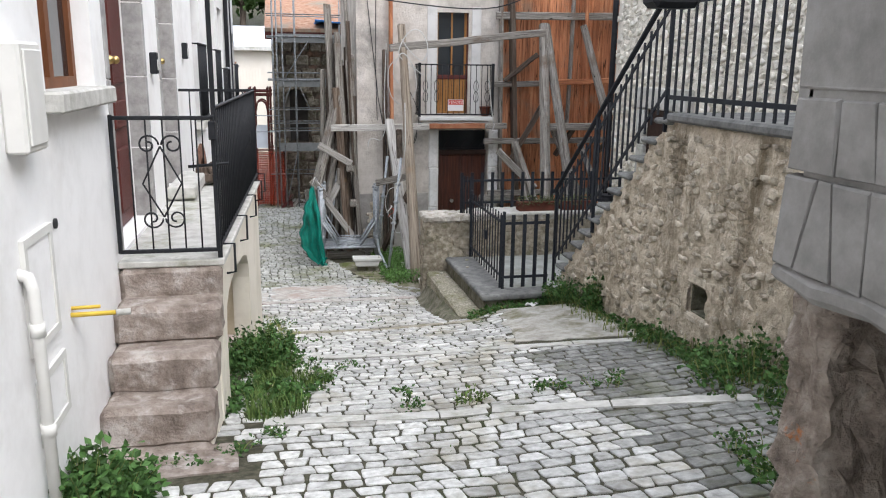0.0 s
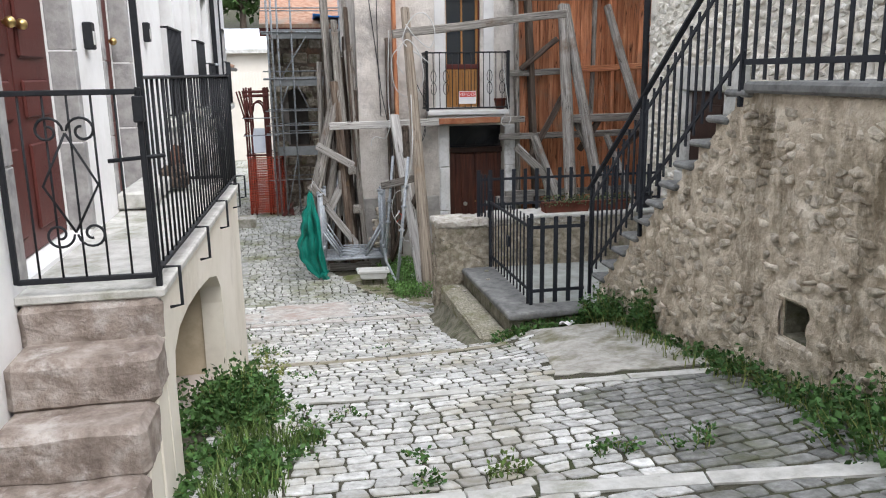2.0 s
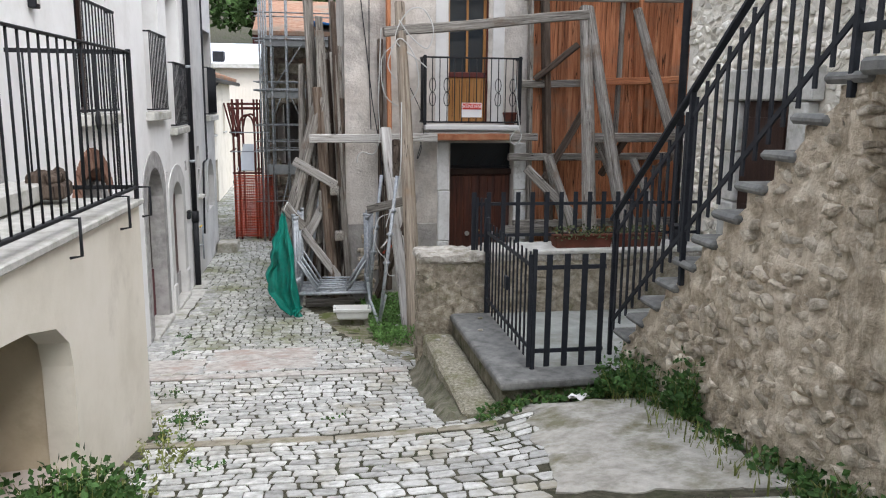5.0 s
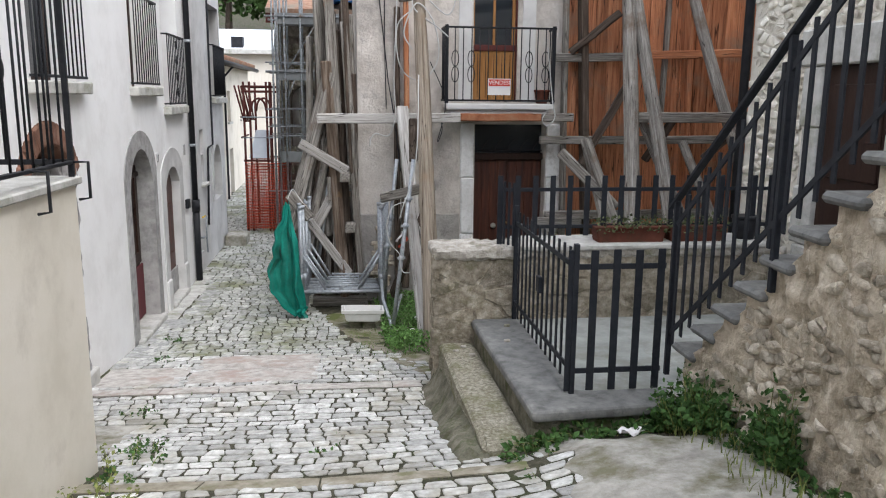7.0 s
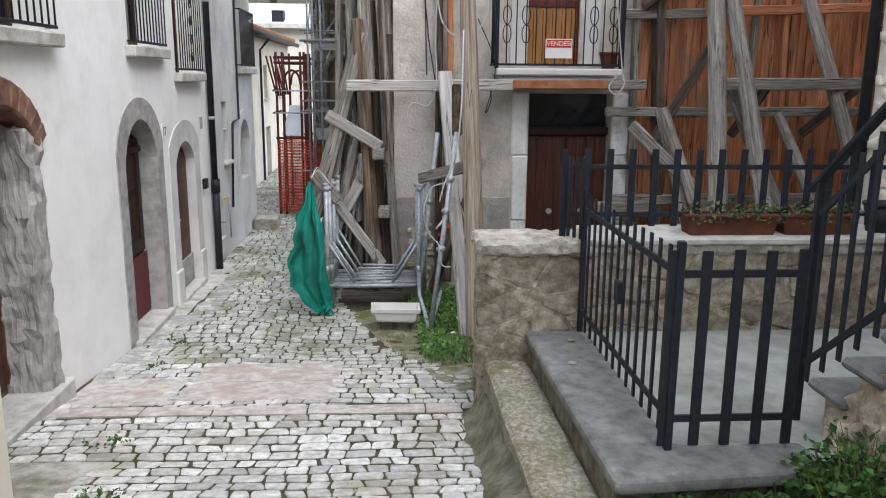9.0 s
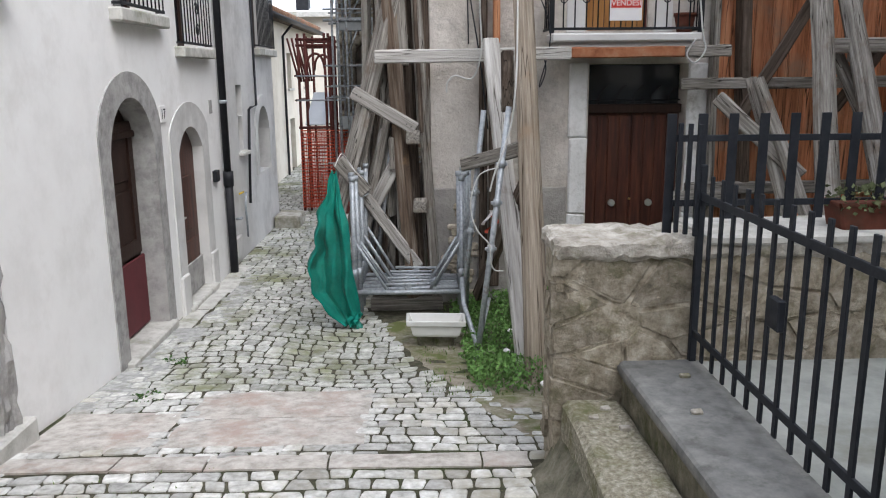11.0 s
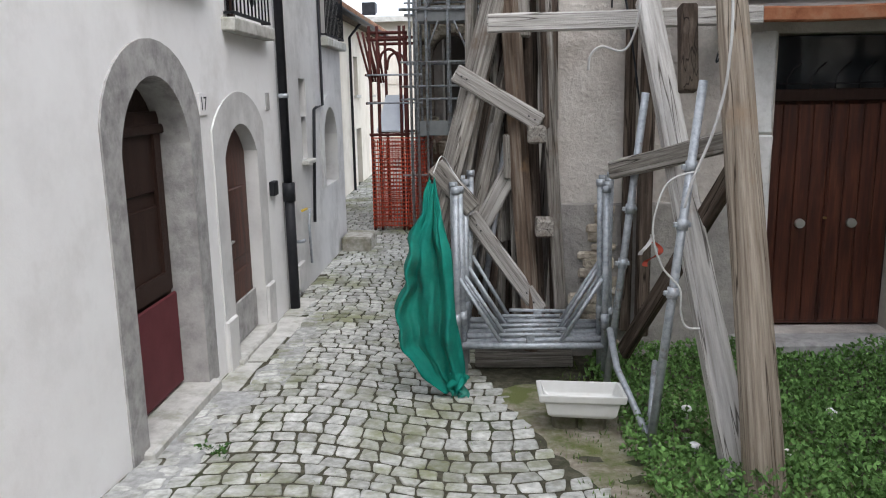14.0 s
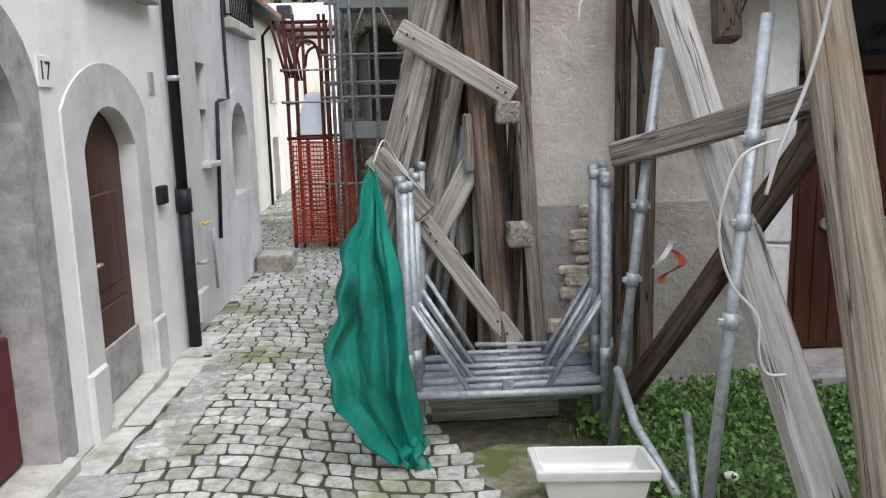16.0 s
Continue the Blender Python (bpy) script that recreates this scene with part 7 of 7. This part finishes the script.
def stair_face(u, v, d):
    return (RX - .012 - d, u, v)


me = mortar_face(2.0, 9.24, lambda y: gz(RX, y) - .2, stair_line, stair_face, .028, 5, HOLE)
me.materials.append(RUBBLE)
face = tagged(new("wall_rubble_face", me), "tan rubble stone wall face with mortar, below the stair", "wall", kind="structure")
clear = lambda u, v: v < stair_line(u) - .07 and v > gz(RX, u) - .1 and not (5.58 < u < 6.15 and -.67 < v < -.18)
bed_stones(face, cell_polygons(2.0, 9.2, -1.6, 1.1, .105, 1.55, 7), stair_face, clear, .027, .012, lambda u, v: 5.0 < u < 8.0, 8, STONE, STONES, (-1.2, -.9, -.6, -.3, -.1, .1, .4, .8, 1.2), True)


def house_face(u, v, d):
    return (5.19 - d, u, v)


home = bpy.data.objects["wall_stone_house"]
clear = lambda u, v: not (9.4 < u < 11.0 and v < 1.28) and u < 11.93
bed_stones(home, cell_polygons(2.4, 12.0, -1.0, 4.0, .125, 1.6, 9), house_face, clear, .016, .016, lambda u, v: False, 10, PALESTONE, PALESTONE, (-.6, -.2, .2, .5, .8, 1.1), True, True)


def low_front(u, v, d):
    return (u, 10.85 - d, v)


def low_end(u, v, d):
    return (1.945 - d, u, v)


for place, a, b in ((low_front, 1.93, 4.9), (low_end, 10.85, 11.23)):
    me = mortar_face(a, b, lambda u: -2.2, lambda u: -.63, place, .02, 31, None, .45)
    me.materials.append(LOWSTONE)
    ob = new("weathered_face", me)
    ob.parent = lw
    ob.matrix_parent_inverse = Matrix.Translation(lw.location).inverted()
bed_stones(lw, cell_polygons(1.9, 4.9, -2.1, -.62, .3, 1.7, 12), low_front, lambda u, v: True, .017, .014, lambda u, v: True, 13, LOWSTONE, LOWSTONE, (.3, .5, .8, 1.1), False, True)
bed_stones(lw, cell_polygons(10.84, 11.24, -2.1, -.62, .2, 1.7, 14), low_end, lambda u, v: True, .017, .014, lambda u, v: True, 15, LOWSTONE, LOWSTONE, (.3, .5, .8, 1.1), False, True)


# cobbles
def cobble_form(bm, corners, gap, seed, base):
    """One worn sett: rounded corners, a slightly domed top and sides that go down into the joint."""
    rng = random.Random(seed)
    c = sum((Vector(q) for q in corners), Vector((0, 0))) / 4
    pts = []
    for i, q in enumerate(corners):
        q = Vector(q) + Vector((rng.uniform(-.01, .01), rng.uniform(-.009, .009)))
        q = c + Vector(((q.x - c.x) * (1 - .55 * gap / max(.03, abs(q.x - c.x))), (q.y - c.y) * (1 - 1.05 * gap / max(.03, abs(q.y - c.y)))))
        pts.append(q)
    ring0 = []
    for i, q in enumerate(pts):
        cut = rng.uniform(.16, .3)
        ring0 += [q.lerp(pts[i - 1], cut), q.lerp(c, rng.uniform(.04, .1)), q.lerp(pts[(i + 1) % 4], cut)]
    lift, tilt = rng.uniform(-.002, .002), Vector((rng.uniform(-.012, .012), rng.uniform(-.012, .012)))
    out = []
    for k, zz in ((1.0, -.02), (.985, .002), (.94, .0065), (.84, .0075)):
        ring = []
        for q in ring0:
            p = c + (q - c) * k
            ring.append(bm.verts.new((p.x, p.y, base(p.x, p.y) + zz + lift + (p - c).dot(tilt))))
        out.append(ring)
    n = len(ring0)
    for a, b in zip(out, out[1:]):
        for i in range(n):
            bm.faces.new((a[i], a[(i + 1) % n], b[(i + 1) % n], b[i])).smooth = True
    bm.faces.new(out[-1]).smooth = True


def kept_clear(x, y):
    """Where slabs, steps, walls or grass take the cobbles' place."""
    if y < 4.62 and x < -.25 and y > 3.95:
        return True
    if x < (tx(y) + .05 if 4.4 < y < 9.15 else LX + .02 if y < 20.3 else -1.93):
        return True
    if x < LX + .2 and 14.2 < y < 16.4:
        return True
    if -.2 < x < .86 and 11.42 < y < 12.38:
        return True
    if x < -.36 and 11.36 < y < 11.98:
        return True
    if x < -.4 and 9.55 < y < 10.2:
        return True
    line = lambda a, b: a[1] + (b[1] - a[1]) * (x - a[0]) / (b[0] - a[0])
    for a, b, w in (((-.2, 4.88), (1.3, 4.72), .15), ((1.31, 4.72), (2.95, 4.24), .15), ((-.15, 7.1), (1.7, 6.72), .13), ((1.71, 6.72), (3.2, 6.3), .14), ((-1.05, 11.02), (1.85, 10.98), .2), ((-.95, 8.72), (2.2, 8.45), .16)):
        if a[0] - .05 < x < b[0] + .05 and .01 < y - line(a, b) < w - .01:
            return True
    if 2.15 < x and 6.5 < y < 8.9 and x > 2.15 + .25 * (y - 6.9):
        return True
    edge = float(np.interp(y, (-4, 8.7, 8.8, 10.9, 11.2, 11.8, 12.25, 12.75, 13.5, 14.2, 15, 24), (3.3, 3.25, 2.04, 1.96, 2.1, 2.1, 1.75, 1.4, 1.15, .95, .75, .5)))
    return x > edge - .03 + .05 * noise.noise(Vector((y * 3, 0, 4)))


ground_plate("soil_patch", ((1.9, 11.35), (2.7, 11.35), (2.7, 14.4), (.8, 14.4)), .006, SANDSOIL, "sandy mossy soil beside the cobbles", 44, .018, "soil", .04)
ground_plate("grit_patch", ((LX + .01, 12.1), (-.82, 12.1), (-.72, 14.3), (LX + .01, 14.3)), .006, GRIT, "grey worn grit over the setts by the wall", 24, .014, "paving", .1)
ground_plate("grit_patch", ((LX + .24, 14.4), (-.6, 14.4), (-.7, 16.6), (LX + .24, 16.6)), .005, GRIT, "grey worn grit over the setts by the wall", 20, .014, "paving", .1)

pave = empty("cobbled_pavement", (0, 0, 0), label="worn pale limestone setts laid in uneven rows", category="pavement", kind="structure")
rng = random.Random(3)
rest, damp, arcs = bmesh.new(), bmesh.new(), bmesh.new()
singles = 0


def course(x, y):
    """How far a row of setts bows out at x."""
    k = min(1, max(0, (y - 12.1) / .9))
    return (.025 + .12 * k) * math.sin(x * (1.9 + .5 * k) + 1.1 + .12 * y * k) + .05 * noise.noise(Vector((x * .9, y * .9, 1))) + .012 * noise.noise(Vector((x * 5, y * 5, 1)))


y = -3.0
while y < 33:
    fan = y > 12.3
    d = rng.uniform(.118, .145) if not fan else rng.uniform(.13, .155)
    x = (-1.1 if y < 20.2 else -1.95) + rng.uniform(-.05, .02)
    lean = 0.0
    while x < 3.4:
        w = rng.choice((.11, .125, .14, .16, .18)) * rng.uniform(.93, 1.07) if not fan else rng.uniform(.115, .15)
        cx, cy = x + w / 2, y + d / 2 + course(x + w / 2, y + d / 2)
        lean_to = rng.uniform(-.014, .014)
        if not kept_clear(cx, cy):
            corners = [(x + lean, y + course(x, y)), (x + w + lean_to, y + course(x + w, y)), (x + w - lean_to, y + d + course(x + w, y + d)), (x - lean, y + d + course(x, y + d))]
            gap = rng.uniform(.008, .013) if not fan else rng.uniform(.009, .014)
            if singles < 300 and 12.5 < y < 14.8 and x < 1.3:
                b2 = bmesh.new()
                cobble_form(b2, corners, gap, rng.randrange(10 ** 6), gz)
                part("cobble", b2, COBBLE, pave)
                singles += 1
            else:
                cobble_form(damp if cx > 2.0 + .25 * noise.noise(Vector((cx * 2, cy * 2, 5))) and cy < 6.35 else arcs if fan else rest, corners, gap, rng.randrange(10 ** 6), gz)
        x, lean = x + w, lean_to
    y += d
part("setts", damp, DARKSETT, pave, "dark damp setts below the rubble wall")["kind"] = "stuff"
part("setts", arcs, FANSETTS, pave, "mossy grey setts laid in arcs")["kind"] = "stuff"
part("setts", rest, COBBLES, pave, "worn pale limestone setts")["kind"] = "stuff"
